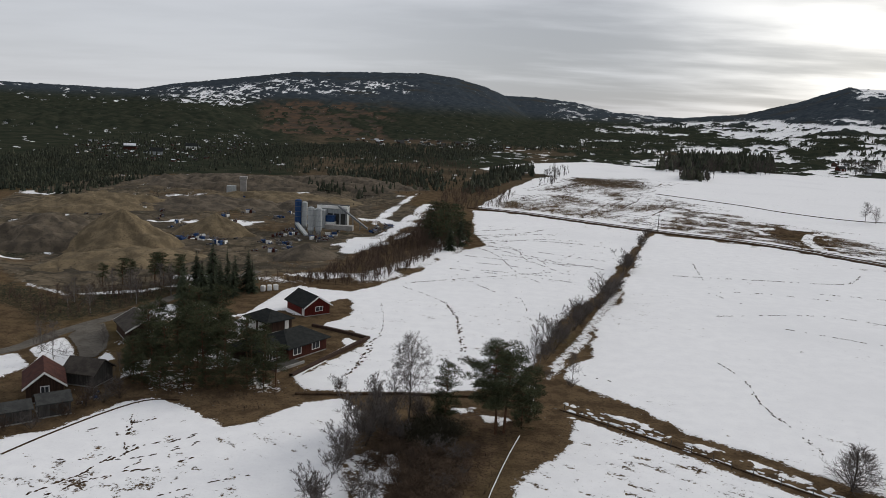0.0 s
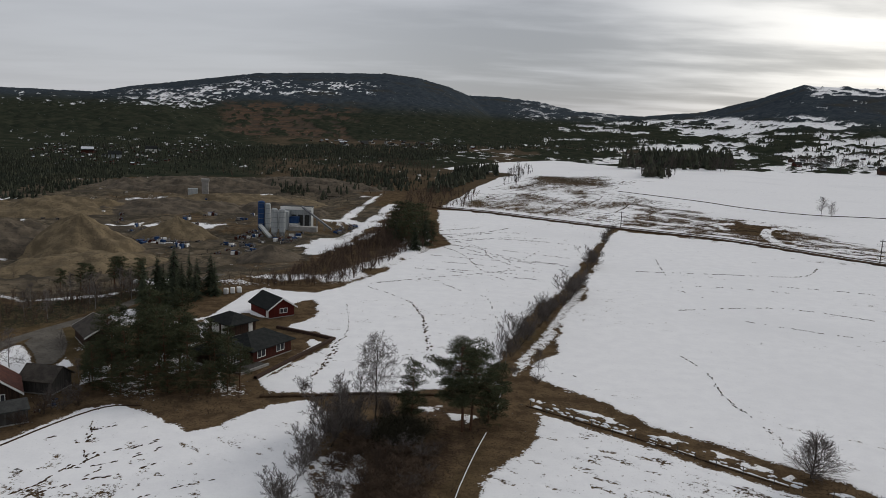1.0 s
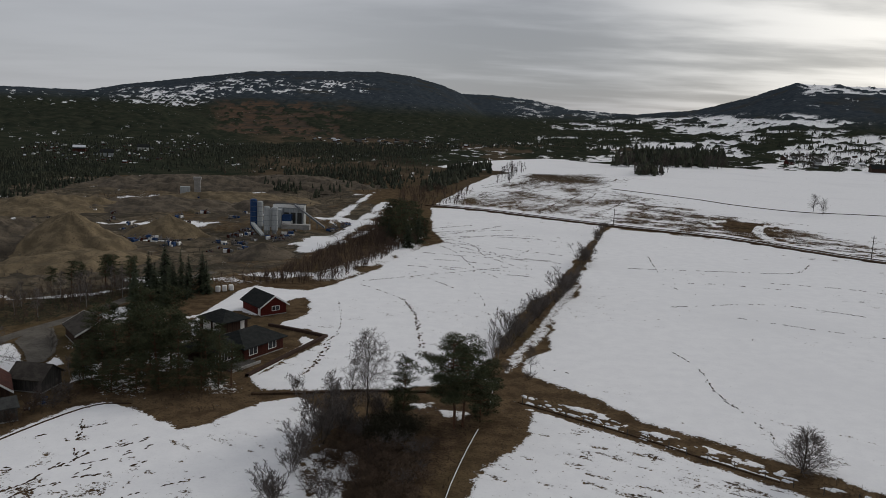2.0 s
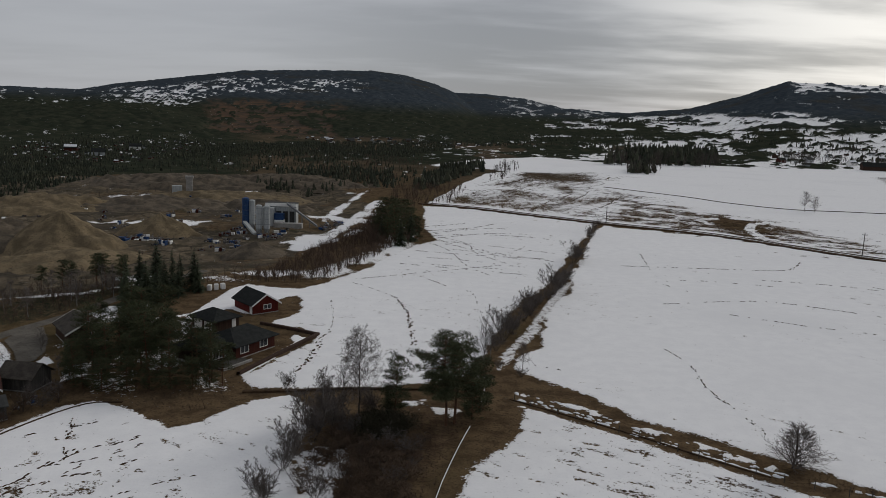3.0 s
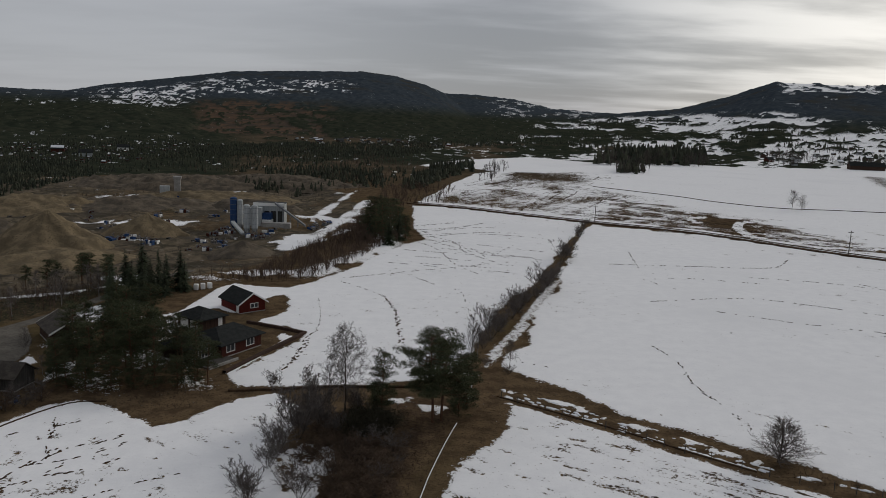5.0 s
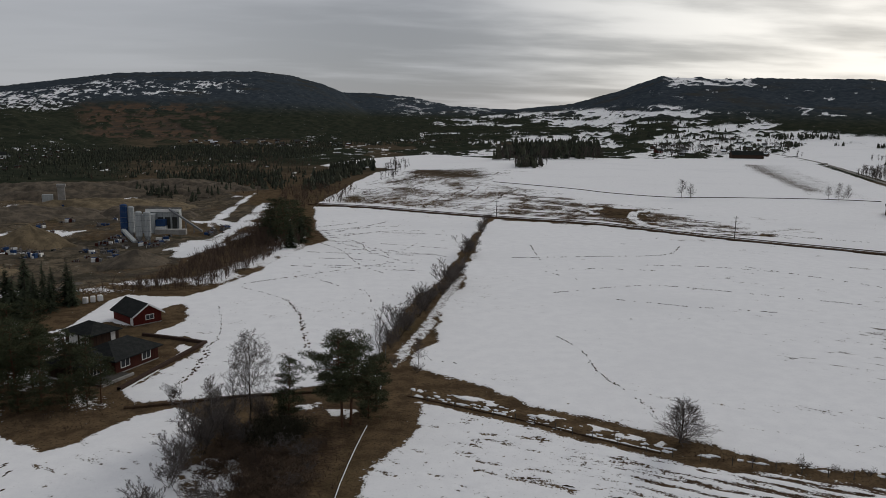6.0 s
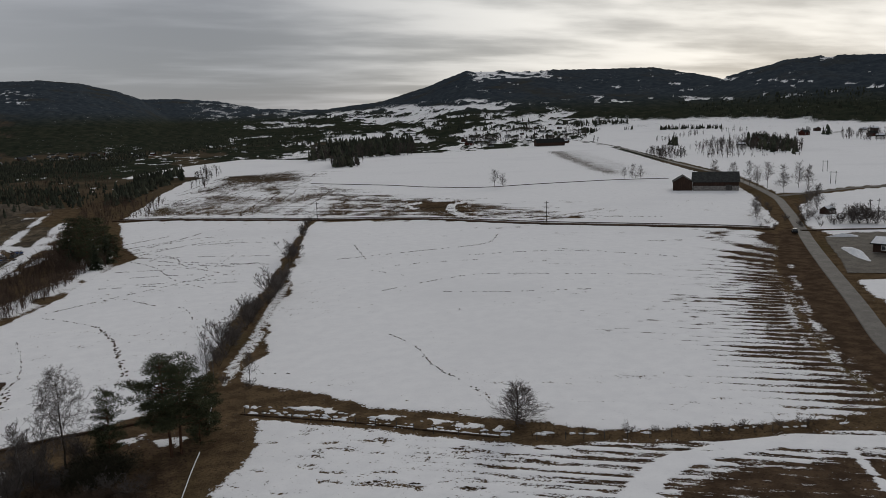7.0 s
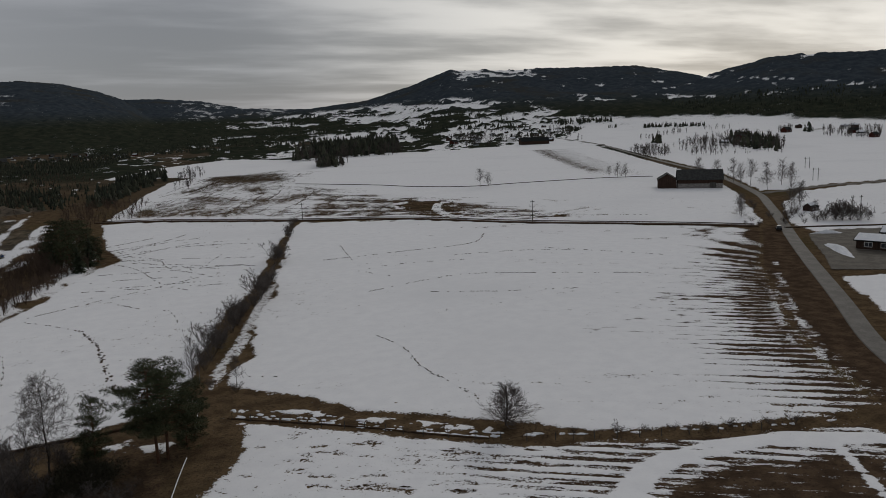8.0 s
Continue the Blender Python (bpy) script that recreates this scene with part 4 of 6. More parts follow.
def far_trees(name, label, spots, mat, kind_of, seed=1, group_kind="stuff"):
    """A far wood: hundreds of small trees in one mesh."""
    rng = random.Random(seed)
    shape = Shape()
    zs = land(np.array([s[0] for s in spots]), np.array([s[1] for s in spots]))
    for (x, y, h), z in zip(spots, zs):
        base = Vector((x, y, float(z) - 0.2))
        if kind_of == "conifer":
            w = h * rng.uniform(0.17, 0.36)
            tip = Vector((rng.uniform(-0.05, 0.05) * h, rng.uniform(-0.05, 0.05) * h, 0))
            for a, b, k in ((rng.uniform(0.02, 0.14), rng.uniform(0.5, 0.62), 1.0), (rng.uniform(0.28, 0.40), rng.uniform(0.72, 0.86), rng.uniform(0.6, 0.85)), (rng.uniform(0.52, 0.66), 1.0, rng.uniform(0.35, 0.6))):
                n = 5
                t0 = rng.uniform(0, 6.3)
                ring = [tuple(base + tip * a + Vector((math.cos(t0 + i * 1.2566) * w * k * rng.uniform(0.6, 1.3), math.sin(t0 + i * 1.2566) * w * k * rng.uniform(0.6, 1.3), h * (a + rng.uniform(-0.06, 0.06))))) for i in range(n)]
                shape.add(ring + [tuple(base + tip + Vector((0, 0, h * b)))], [(i, (i + 1) % n, n) for i in range(n)])
            shape.tube(base, base + Vector((0, 0, h * 0.15)), h * 0.02, h * 0.018, 3)
        elif kind_of == "broad":
            lean = Vector((rng.uniform(-0.06, 0.06) * h, rng.uniform(-0.06, 0.06) * h, 0))
            shape.tube(base, base + lean + Vector((0, 0, h * 0.85)), h * 0.017, h * 0.006, 3)
            full = rng.uniform(0.16, 0.34)
            for _ in range(22):
                a = rng.uniform(0, 6.283)
                up = rng.uniform(0.12, 0.80)
                reach = h * full * math.sin(min(1.0, (up - 0.05) * 1.15) * math.pi) ** 0.6 * rng.uniform(0.4, 1.1)
                p = base + lean * up + Vector((0, 0, h * up))
                q = p + Vector((math.cos(a) * reach, math.sin(a) * reach, h * rng.uniform(0.10, 0.26)))
                shape.tube(p, q, h * 0.009, h * 0.005, 3)
                m = p.lerp(q, 0.5)
                for _ in range(1):
                    shape.tube(m, m + Vector((rng.uniform(-1, 1), rng.uniform(-1, 1), rng.uniform(0.2, 1.4))) * h * 0.13, h * 0.007, h * 0.004, 3)
        else:
            shape.tube(base, base + Vector((rng.uniform(-0.05, 0.05) * h, rng.uniform(-0.05, 0.05) * h, h * 0.55)), h * 0.018, h * 0.010, 3)
            for _ in range(kind_of):
                a = rng.uniform(0, 6.283)
                s = h * rng.uniform(0.05, 0.55)
                reach = h * rng.uniform(0.14, 0.30)
                p = base + Vector((0, 0, s))
                q = base + Vector((math.cos(a) * reach, math.sin(a) * reach, min(h, s + h * rng.uniform(0.25, 0.5))))
                shape.tube(p, q, h * 0.009, h * 0.006, 3)
    return tagged(new(name, shape.mesh(name, mat)), label, "trees", kind="stuff")


def scatter(poly, count, seed, low, tall, keep=None, gap=0.0):
    rng = random.Random(seed)
    px, py = [p[0] for p in poly], [p[1] for p in poly]
    out = []
    tries = 0
    while len(out) < count and tries < count * 40:
        tries += 1
        x, y = rng.uniform(min(px), max(px)), rng.uniform(min(py), max(py))
        if not within(np.array([x]), np.array([y]), poly)[0] or (keep and not keep(x, y)):
            continue
        if gap and any((x - a) ** 2 + (y - b) ** 2 < gap * gap for a, b, _ in out):
            continue
        out.append((x, y, rng.uniform(low, tall)))
    return out


# ---- roads ----
def fine_line(pts, step):
    """The same line, rounded by a Catmull-Rom curve."""
    out = []
    ext = [pts[0]] + list(pts) + [pts[-1]]
    for a, b, c, d in zip(ext, ext[1:], ext[2:], ext[3:]):
        a, b, c, d = (Vector((*p, 0)) for p in (a, b, c, d))
        n = max(2, int((c - b).length / step))
        for i in range(n):
            t = i / n
            out.append(0.5 * ((2 * b) + (c - a) * t + (2 * a - 5 * b + 4 * c - d) * t * t + (3 * b - a - 3 * c + d) * t ** 3))
    out.append(Vector((*pts[-1], 0)))
    return out


def ribbon(name, pts, width, mat, label, rise=0.12, category="road"):
    line = fine_line(pts, 4.0)
    shape = Shape()
    zs = land(np.array([p.x for p in line]), np.array([p.y for p in line]))
    for i, p in enumerate(line):
        d = (line[min(i + 1, len(line) - 1)] - line[max(i - 1, 0)]).normalized()
        s = Vector((d.y, -d.x, 0))
        w = width(i / (len(line) - 1)) if callable(width) else width
        z = float(zs[i])
        for k, dz in ((-0.62, -0.3), (-0.5, rise), (-0.2, rise + 0.03), (0.2, rise + 0.03), (0.5, rise), (0.62, -0.3)):
            shape.v.append((p.x + s.x * w * k, p.y + s.y * w * k, z + dz))
        if i:
            a = (i - 1) * 6
            shape.f.extend([(a + j, a + j + 1, a + j + 7, a + j + 6) for j in range(5)])
    return tagged(new(name, shape.mesh(name, mat, shade=False)), label, category, kind="structure")


ribbon("road", [(84, 40), (104, 70), (116, 87), (135, 108.5), (163.5, 141.5), (186, 167), (206, 189), (246, 234), (270, 263), (307, 318), (338, 369), (397, 493), (448, 597), (509, 734), (541, 853), (560, 960)],
       3.5, M_ASPHALT, "worn grey asphalt country road between snowy fields")
ribbon("side_road", [(272, 262), (280, 264.5), (288, 264), (325, 268), (358, 266), (480, 275), (700, 300)], 4.4, M_GREYGRAVEL, "brown-grey wet side road through the snow")


# ---- houses ----
def window(parent, x, z, w, h, depth, cross=True):
    """A framed window on the wall at y = depth, facing -y in its parent's axes."""
    root = Shape()
    t = 0.11
    root.box(x - w / 2 - t, x + w / 2 + t, depth - 0.06, depth, z - h / 2 - t, z - h / 2)
    root.box(x - w / 2 - t, x + w / 2 + t, depth - 0.06, depth, z + h / 2, z + h / 2 + t)
    root.box(x - w / 2 - t, x - w / 2, depth - 0.06, depth, z - h / 2, z + h / 2)
    root.box(x + w / 2, x + w / 2 + t, depth - 0.06, depth, z - h / 2, z + h / 2)
    if cross:
        root.box(x - 0.04, x + 0.04, depth - 0.05, depth, z - h / 2, z + h / 2)
    fr = part("window", root, M_WHITE, parent, "white-framed window")
    pane = Shape()
    pane.box(x - w / 2, x + w / 2, depth - 0.025, depth + 0.02, z - h / 2, z + h / 2)
    part("pane", pane, M_GLASS, fr)
    return fr


def turned(parent, turn):
    """Moves a part's mesh round the house's upright axis."""
    for ob in (parent, *parent.children_recursive):
        if ob.data:
            ob.data.transform(pose(0, 0, 0, 0, 0, turn))


def gable_house(name, label, x, y, turn, L, W, eave, ridge, wall, roof, windows=(), doors=(), over=0.45, category="house", chimney=None, hip=0.0, trim=True, snow=0.0, base=M_CONCRETE, plinth=0.18):
    """A house with its ridge along its own x axis. windows: (side, x, z, w, h); sides 0 front (-y), 1 back, 2 end +x, 3 end -x."""
    root = thing(name, x, y, turn, label=label, category=category)
    body = Shape()
    l, w = L / 2, W / 2
    e = ridge - (ridge - eave) * 0.02
    t = 0.25
    hx = l - hip
    body.box(-l, l, -w, -w + t, 0, eave)
    body.box(-l, l, w - t, w, 0, eave)
    for s in (-1, 1):
        a, b = sorted((s * l, s * (l - t)))
        body.box(a, b, -w + t, w - t, 0, eave)
        if not hip:
            body.slab([(s * l, -w, eave), (s * l, w, eave), (s * l, 0, e)], t, (-s, 0, 0))
    body.box(-l + t, l - t, -w + t, w - t, 0.0, 0.2)
    part("wall", body, wall, root)
    foot = Shape()
    foot.box(-l - 0.03, l + 0.03, -w - 0.03, w + 0.03, -0.8, plinth)
    part("foundation", foot, base, root)
    rf = Shape()
    slope = (ridge - eave) / w
    lo = eave - over * slope
    k = 0.16
    if hip:
        rx = hx
        c = [(-l - over, -w - over), (l + over, -w - over), (l + over, w + over), (-l - over, w + over)]
        zt = ridge + k
        rf.slab([(*c[0], lo + k), (*c[1], lo + k), (rx, 0, zt), (-rx, 0, zt)], k)
        rf.slab([(*c[2], lo + k), (*c[3], lo + k), (-rx, 0, zt), (rx, 0, zt)], k)
        rf.slab([(*c[1], lo + k), (*c[2], lo + k), (rx, 0, zt)], k)
        rf.slab([(*c[3], lo + k), (*c[0], lo + k), (-rx, 0, zt)], k)
    else:
        for s in (-1, 1):
            quad = [(-l - over, s * (w + over), lo + k), (l + over, s * (w + over), lo + k), (l + over, 0, ridge + k), (-l - over, 0, ridge + k)]
            rf.slab(quad if s < 0 else quad[::-1], k)
    rp = part("roof", rf, roof, root)
    if snow:
        cap = Shape()
        for s in (-1, 1):
            quad = [(-l - over + 0.2, s * (w + over - 0.3), lo + k + 0.16), (l + over - 0.2, s * (w + over - 0.3), lo + k + 0.16), (l + over - 0.2, 0, ridge + k + 0.12), (-l - over + 0.2, 0, ridge + k + 0.12)]
            cap.slab(quad if s < 0 else quad[::-1], 0.14)
        part("snow_cap", cap, M_SNOW, rp)
    if trim and not hip:
        for s in (-1, 1):
            b = Shape()
            for q in (-1, 1):
                xx = s * (l + over)
                b.slab([(xx, q * (w + over), lo + k + 0.02), (xx, 0, ridge + k + 0.02), (xx, 0, ridge - 0.14), (xx, q * (w + over), lo - 0.14)], 0.05, (s, 0, 0))
            part("bargeboard", b, M_WHITE, rp, "white-painted bargeboards")
    for side, wx, wz, ww, wh in windows:
        d = -w if side < 2 else -l
        turned(window(root, wx, wz, ww, wh, d), {0: 0, 1: 180, 2: 90, 3: -90}[side])
    for side, wx, ww, wh, mat in doors:
        d = -w if side < 2 else -l
        sh = Shape()
        sh.box(wx - ww / 2, wx + ww / 2, d - 0.05, d + 0.02, 0.1, 0.1 + wh)
        for i in range(1, 4):
            sh.box(wx - ww / 2 + 0.08, wx + ww / 2 - 0.08, d - 0.075, d - 0.05, 0.1 + wh * (i - 0.9) / 4 + 0.05, 0.1 + wh * (i + 0.0) / 4 + 0.05)
        turned(part("door", sh, mat, root), {0: 0, 1: 180, 2: 90, 3: -90}[side])
    if chimney:
        ch = Shape()
        ch.box(chimney[0] - 0.4, chimney[0] + 0.4, chimney[1] - 0.35, chimney[1] + 0.35, eave, ridge + 0.9)
        ch.box(chimney[0] - 0.47, chimney[0] + 0.47, chimney[1] - 0.42, chimney[1] + 0.42, ridge + 0.9, ridge + 1.02)
        part("chimney", ch, M_CONCRETE, rp)
    return root


# red outbuilding behind the garage
red = gable_house("red_house", "small red-boarded house with a dark tiled roof and white bargeboards", -34.9, 150.6, 130.6, 7.8, 5.6, 2.1, 3.9, M_RED, M_ROOF,
                  windows=[(3, 0.4, 1.35, 1.5, 0.8)], doors=[(1, 3.2, 1.0, 1.9, M_WHITE)], over=0.5)
gable_house("garage", "brown garage with two white doors and a dark hipped roof", -39.2, 136.4, 143.0, 6.6, 5.6, 2.3, 3.6, M_BROWN, M_ROOF,
            doors=[(1, 1.6, 2.2, 2.0, M_WHITE), (1, -1.2, 2.2, 2.0, M_WHITE), (3, 1.6, 0.9, 2.0, M_WHITE)], hip=2.6, category="garage", over=0.5)
gable_house("brown_house", "low dark brown family house with black tiled roof and white windows", -31.6, 123.4, 60.0, 9.2, 7.6, 2.4, 4.0, M_DARKRED, M_ROOF,
            windows=[(0, -2.6, 1.5, 1.7, 1.3), (0, 1.9, 1.5, 1.7, 1.3), (3, 0.5, 1.5, 1.4, 1.2)], hip=2.6, over=0.6)
gable_house("house_wing", "low brown wing of a house with a glazed veranda front", -36.0, 118.6, 60.0, 6.0, 6.6, 2.35, 3.8, M_BROWN, M_ROOF,
            windows=[(0, -2.0, 1.35, 1.1, 1.7), (0, -0.7, 1.35, 1.1, 1.7), (0, 0.6, 1.35, 1.1, 1.7), (0, 1.9, 1.35, 1.1, 1.7)], hip=2.0, over=0.6)
patio = thing("patio", -31.4, 115.8, 60.0, label="grey plank patio with low edge in front of the house", category="patio", kind="structure")
sh = Shape()
for i in range(12):
    sh.box(-3.0, 3.0, -2.0 + i * 0.30, -2.0 + i * 0.30 + 0.28, -0.4, 0.22)
part("decking", sh, M_GREYWOOD, patio)
sh = Shape()
sh.box(-3.1, 3.1, -2.25, -2.0, -0.4, 0.42)
part("kerb", sh, M_CONCRETE, patio)

# old farm below the wood
gable_house("farmhouse", "old brown timber farmhouse with a brick-red tiled roof", -59.8, 97.0, 121.2, 7.0, 4.6, 2.5, 4.3, M_BROWN, M_ROOF_RED, windows=[(3, 0, 1.7, 0.9, 1.1), (0, 1.5, 1.6, 0.9, 1.0)])
gable_house("grey_annex", "low grey boarded annex with white window beside the farmhouse", -55.2, 91.0, 38.0, 3.8, 3.4, 1.9, 2.7, M_GREYWOOD, M_ROOF_GREY, windows=[(3, 0.3, 1.1, 0.8, 1.0)], over=0.25, trim=False)
gable_house("grey_barn", "weathered grey shed with sheet roof", -56.7, 103.0, -8.0, 5.0, 4.4, 2.0, 3.5, M_GREYWOOD, M_ROOF_WORN, trim=False, over=0.35, category="shed")
gable_house("low_shed", "small low shed with dark sheet roof", -58.6, 87.4, 40.0, 4.2, 3.2, 1.8, 2.5, M_GREYWOOD, M_ROOF_GREY, trim=False, over=0.25, category="shed")
gable_house("dark_house", "dark timber house under pines with white gable trim", -59.6, 127.0, 128.0, 8.2, 6.4, 2.2, 3.9, M_BROWN, M_ROOF_WORN, windows=[(3, 0.6, 1.4, 0.9, 1.0), (2, 0, 1.4, 0.9, 1.0)])

# big barn by the road and its lower end
gable_house("barn", "large dark timber barn with grey roof and stone base", 271, 302, -38.0, 21.0, 12.0, 4.6, 8.8, M_BROWN, M_ROOF_GREY, trim=False, over=0.6, category="barn", base=M_STONE, plinth=2.4,
            doors=[(0, 6.0, 3.0, 2.8, M_GREYWOOD)])
gable_house("barn_annex", "older dark boarded barn wing with small white windows", 258.6, 311.4, 52.0, 11.0, 9.0, 4.4, 7.2, M_BROWN, M_ROOF, trim=False, over=0.4, category="barn",
            windows=[(0, -4, 2.4, 0.8, 0.9), (0, -1.3, 2.4, 0.8, 0.9), (0, 1.4, 2.4, 0.8, 0.9), (0, 4.1, 2.4, 0.8, 0.9)])
gable_house("far_barn", "long dark brown farm building behind the snowy field", 462, 792, -12.0, 34.0, 11.0, 4.2, 8.2, M_BROWN, M_ROOF, trim=False, over=0.5, category="barn")
gable_house("roadside_house", "low dark modern house with snow on its shallow roof", 192.4, 141.0, -65.4, 14.0, 9.0, 2.6, 3.7, M_BROWN, M_ROOF, windows=[(0, -4, 1.5, 1.8, 1.1), (0, 0, 1.5, 1.8, 1.1), (3, 0, 1.5, 1.3, 1.0)], over=0.7, snow=1.0, trim=False)
gable_house("roadside_garage", "low dark garage with snowy shallow roof by the gravel lot", 206.5, 147.6, -65.4, 9.0, 7.0, 2.6, 3.8, M_BROWN, M_ROOF, over=0.5, snow=1.0, trim=False, category="garage")


# small far houses of the two villages
def far_house(name, label, wall, roof, snow):
    return gable_house(name, label, 0, -900, 0, 9.5, 7.0, 3.4, 6.0, wall, roof, windows=[(0, -2.4, 1.8, 1.2, 1.3), (0, 2.4, 1.8, 1.2, 1.3), (2, 0, 1.8, 1.2, 1.3)], trim=False, over=0.4, snow=snow)


HOUSES = [far_house("village_house", "small white village house far off with a snowy roof", M_WHITE, M_ROOF, 1.0),
          far_house("village_house", "small red village house far off", M_DARKRED, M_ROOF, 0.0),
          far_house("village_house", "small brown village house far off with a snowy roof", M_BROWN, M_ROOF, 1.0),
          far_house("village_house", "small pale village house far off with a grey roof", M_LIGHTMETAL, M_ROOF_GREY, 0.0)]
for h in HOUSES:
    tagged(h, group="village houses")
# smaller, plainer ones for the village that lies farthest
FAR_HOUSES = [gable_house("village_house", lab, 0, -900, 0, 9.5, 7.0, 3.2, 5.6, wall, roof, trim=False, over=0.4, snow=snow) for lab, wall, roof, snow in (
    ("tiny white village house far off with a dark roof", M_WHITE, M_ROOF, 0.0), ("tiny red village house far off with a snowy roof", M_DARKRED, M_ROOF, 1.0),
    ("tiny brown village house far off with a grey roof", M_BROWN, M_ROOF_GREY, 0.0), ("tiny pale village house far off with a dark roof", M_LIGHTMETAL, M_ROOF, 0.0),
    ("tiny dark red village house far off", M_DARKRED, M_ROOF_GREY, 0.0))]
for h in FAR_HOUSES:
    tagged(h, group="village houses")
rng = random.Random(5)
WEST_VILLAGE = [(-252, 470), (-217, 540), (-200, 640), (-246, 782), (-240, 880), (-309, 900), (-340, 760), (-401, 760), (-330, 600)]
VALLEY_VILLAGE = [(-150, 1000), (-60, 1020), (29, 1060), (110, 1180), (60, 1350), (-120, 1350), (-220, 1150)]
EAST_VILLAGE = [(386, 830), (433, 815), (500, 800), (541, 800), (640, 1000), (710, 1114), (616, 1221), (480, 1050)]
village_spots = [(x, y, s, FAR_HOUSES) for x, y, s in scatter(WEST_VILLAGE, 170, 6, 0.20, 0.34, gap=9) + scatter(VALLEY_VILLAGE, 70, 9, 0.45, 0.7, gap=13)]
village_spots += [(x, y, s, HOUSES) for x, y, s in scatter(EAST_VILLAGE, 20, 7, 0.5, 0.75, gap=26)]
village_spots += [(x, y, s, HOUSES) for x, y, s in ((768, 706, 1.1), (800, 700, 1.0), (862, 772, 1.0), (560, 590, 0.9), (600, 625, 0.9), (645, 655, 1.0), (450, 1010, 1.0), (780, 622, 1.0), (726, 555, 0.9), (850, 690, 1.0), (745, 585, 0.9), (880, 700, 0.9), (690, 700, 0.9), (240, 208, 0.5))]
for i, (x, y, s, kinds) in enumerate(village_spots):
    put(rng.choice(kinds), x, y, rng.uniform(0, 180), s, 0.0)
for h, (x, y) in zip(HOUSES + FAR_HOUSES, ((470, 860), (410, 905), (560, 960), (450, 920), (-270, 700), (-300, 640), (-120, 1110), (-260, 600), (-40, 1180))):
    h.matrix_world = pose(x, y, height(x, y), 0, 0, 20)

# ---- gravel plant ----
plant = thing("concrete_plant", -54, 268, 0, label="grey and blue concrete mixing plant with silos and a conveyor", category="plant")


def silo(parent, x, y, r, h, mat, label):
    s = Shape()
    n = 14
    base = 2.2
    s.tube((x, y, base), (x, y, h), r, r, n, True)
    s.tube((x, y, base - 1.6), (x, y, base), r * 0.25, r, n)
    s.tube((x, y, h), (x, y, h + 0.35), r, r * 0.5, n, True)
    body = part("silo", s, mat, parent, label)
    for k in range(4):
        leg = Shape()
        a = math.pi / 4 + k * math.pi / 2
        leg.tube((x + math.cos(a) * r * 0.85, y + math.sin(a) * r * 0.85, -0.8), (x + math.cos(a) * r * 0.85, y + math.sin(a) * r * 0.85, base + 0.3), 0.11, 0.11, 5)
        part("leg", leg, M_DARKMETAL, body)
    for z in np.arange(base + 1.5, h, 1.9):
        hoop = Shape()
        hoop.tube((x, y, z), (x, y, z + 0.09), r * 1.025, r * 1.025, n)
        part("hoop", hoop, M_DARKMETAL, body)


silo(plant, -11.0, -8.5, 1.35, 11.8, M_BLUE, "blue sheet-metal silo")
silo(plant, -8.6, -8.2, 1.2, 11.0, M_LIGHTMETAL, "pale metal silo")
silo(plant, -3.6, -18.5, 1.25, 10.4, M_LIGHTMETAL, "pale metal silo")
silo(plant, -0.8, -18.0, 1.25, 10.2, M_LIGHTMETAL, "pale metal silo")
sh = Shape()
sh.box(-6.4, 5.8, 6.8, 12.5, -0.8, 8.4)
part("hall", sh, M_LIGHTMETAL, plant, "pale concrete panel hall", 0.05)
sh = Shape()
for i in range(6):
    sh.box(-6.4 + i * 2.03 + 1.95, -6.4 + i * 2.03 + 2.03, 6.74, 6.8, -0.8, 8.4)
part("panel_joint", sh, M_DARKMETAL, plant)
# dark panels on the solid front stand for shade inside open bays
for i in range(3):
    sh = Shape()
    sh.box(-2.2 + i * 2.7, -0.2 + i * 2.7, 6.72, 6.78, 0.2, 5.6)
    part("bay_door", sh, M_ROOF_GREY, plant, "dark panel standing for the shade in an open loading bay")
sh = Shape()
sh.box(-6.7, 6.1, 6.3, 6.72, 7.5, 8.7)
part("fascia", sh, M_WHITE, plant, "white fascia along the hall roof", 0.04)
sh = Shape()
sh.box(-6.6, 6.0, 6.6, 12.7, 8.4, 8.65)
part("roof_slab", sh, M_ROOF_GREY, plant)
sh = Shape()
sh.box(-7.2, -2.6, 1.5, 6.5, -0.8, 7.2)
part("mixer_tower", sh, M_LIGHTMETAL, plant, "pale metal mixer tower", 0.05)
sh = Shape()
sh.box(-2.4, 1.2, 3.2, 6.6, 2.6, 5.0)
part("control_cabin", sh, M_BLUE, plant, "blue control cabin", 0.05)
sh = Shape()
sh.box(-2.4, 1.4, 2.6, 6.6, -0.8, 2.5)
part("store", sh, M_WHITE, plant, "", 0.05)
sh = Shape()
sh.box(-1.8, 9.5, -1.2, 2.2, -0.8, 1.9)
part("bay_wall", sh, M_CONCRETE, plant, "low concrete aggregate bays", 0.05)
conv = Shape()
a, b = Vector((2.4, 5.6, 9.2)), Vector((14.5, 6.5, 0.6))
side = Vector((0.1, 1, 0)).normalized()
conv.slab([tuple(a - side * 0.7), tuple(b - side * 0.7), tuple(b + side * 0.7), tuple(a + side * 0.7)], 0.7)
belt = part("conveyor", conv, M_DARKMETAL, plant, "grey inclined conveyor")
for f in (0.25, 0.5, 0.75):
    leg = Shape()
    p = a.lerp(b, f)
    for s in (-1, 1):
        leg.tube(tuple(p + side * 0.6 * s), (p.x, p.y + 0.9 * s, -0.8), 0.09, 0.09, 4)
    part("trestle", leg, M_DARKMETAL, belt)
ramp = Shape()
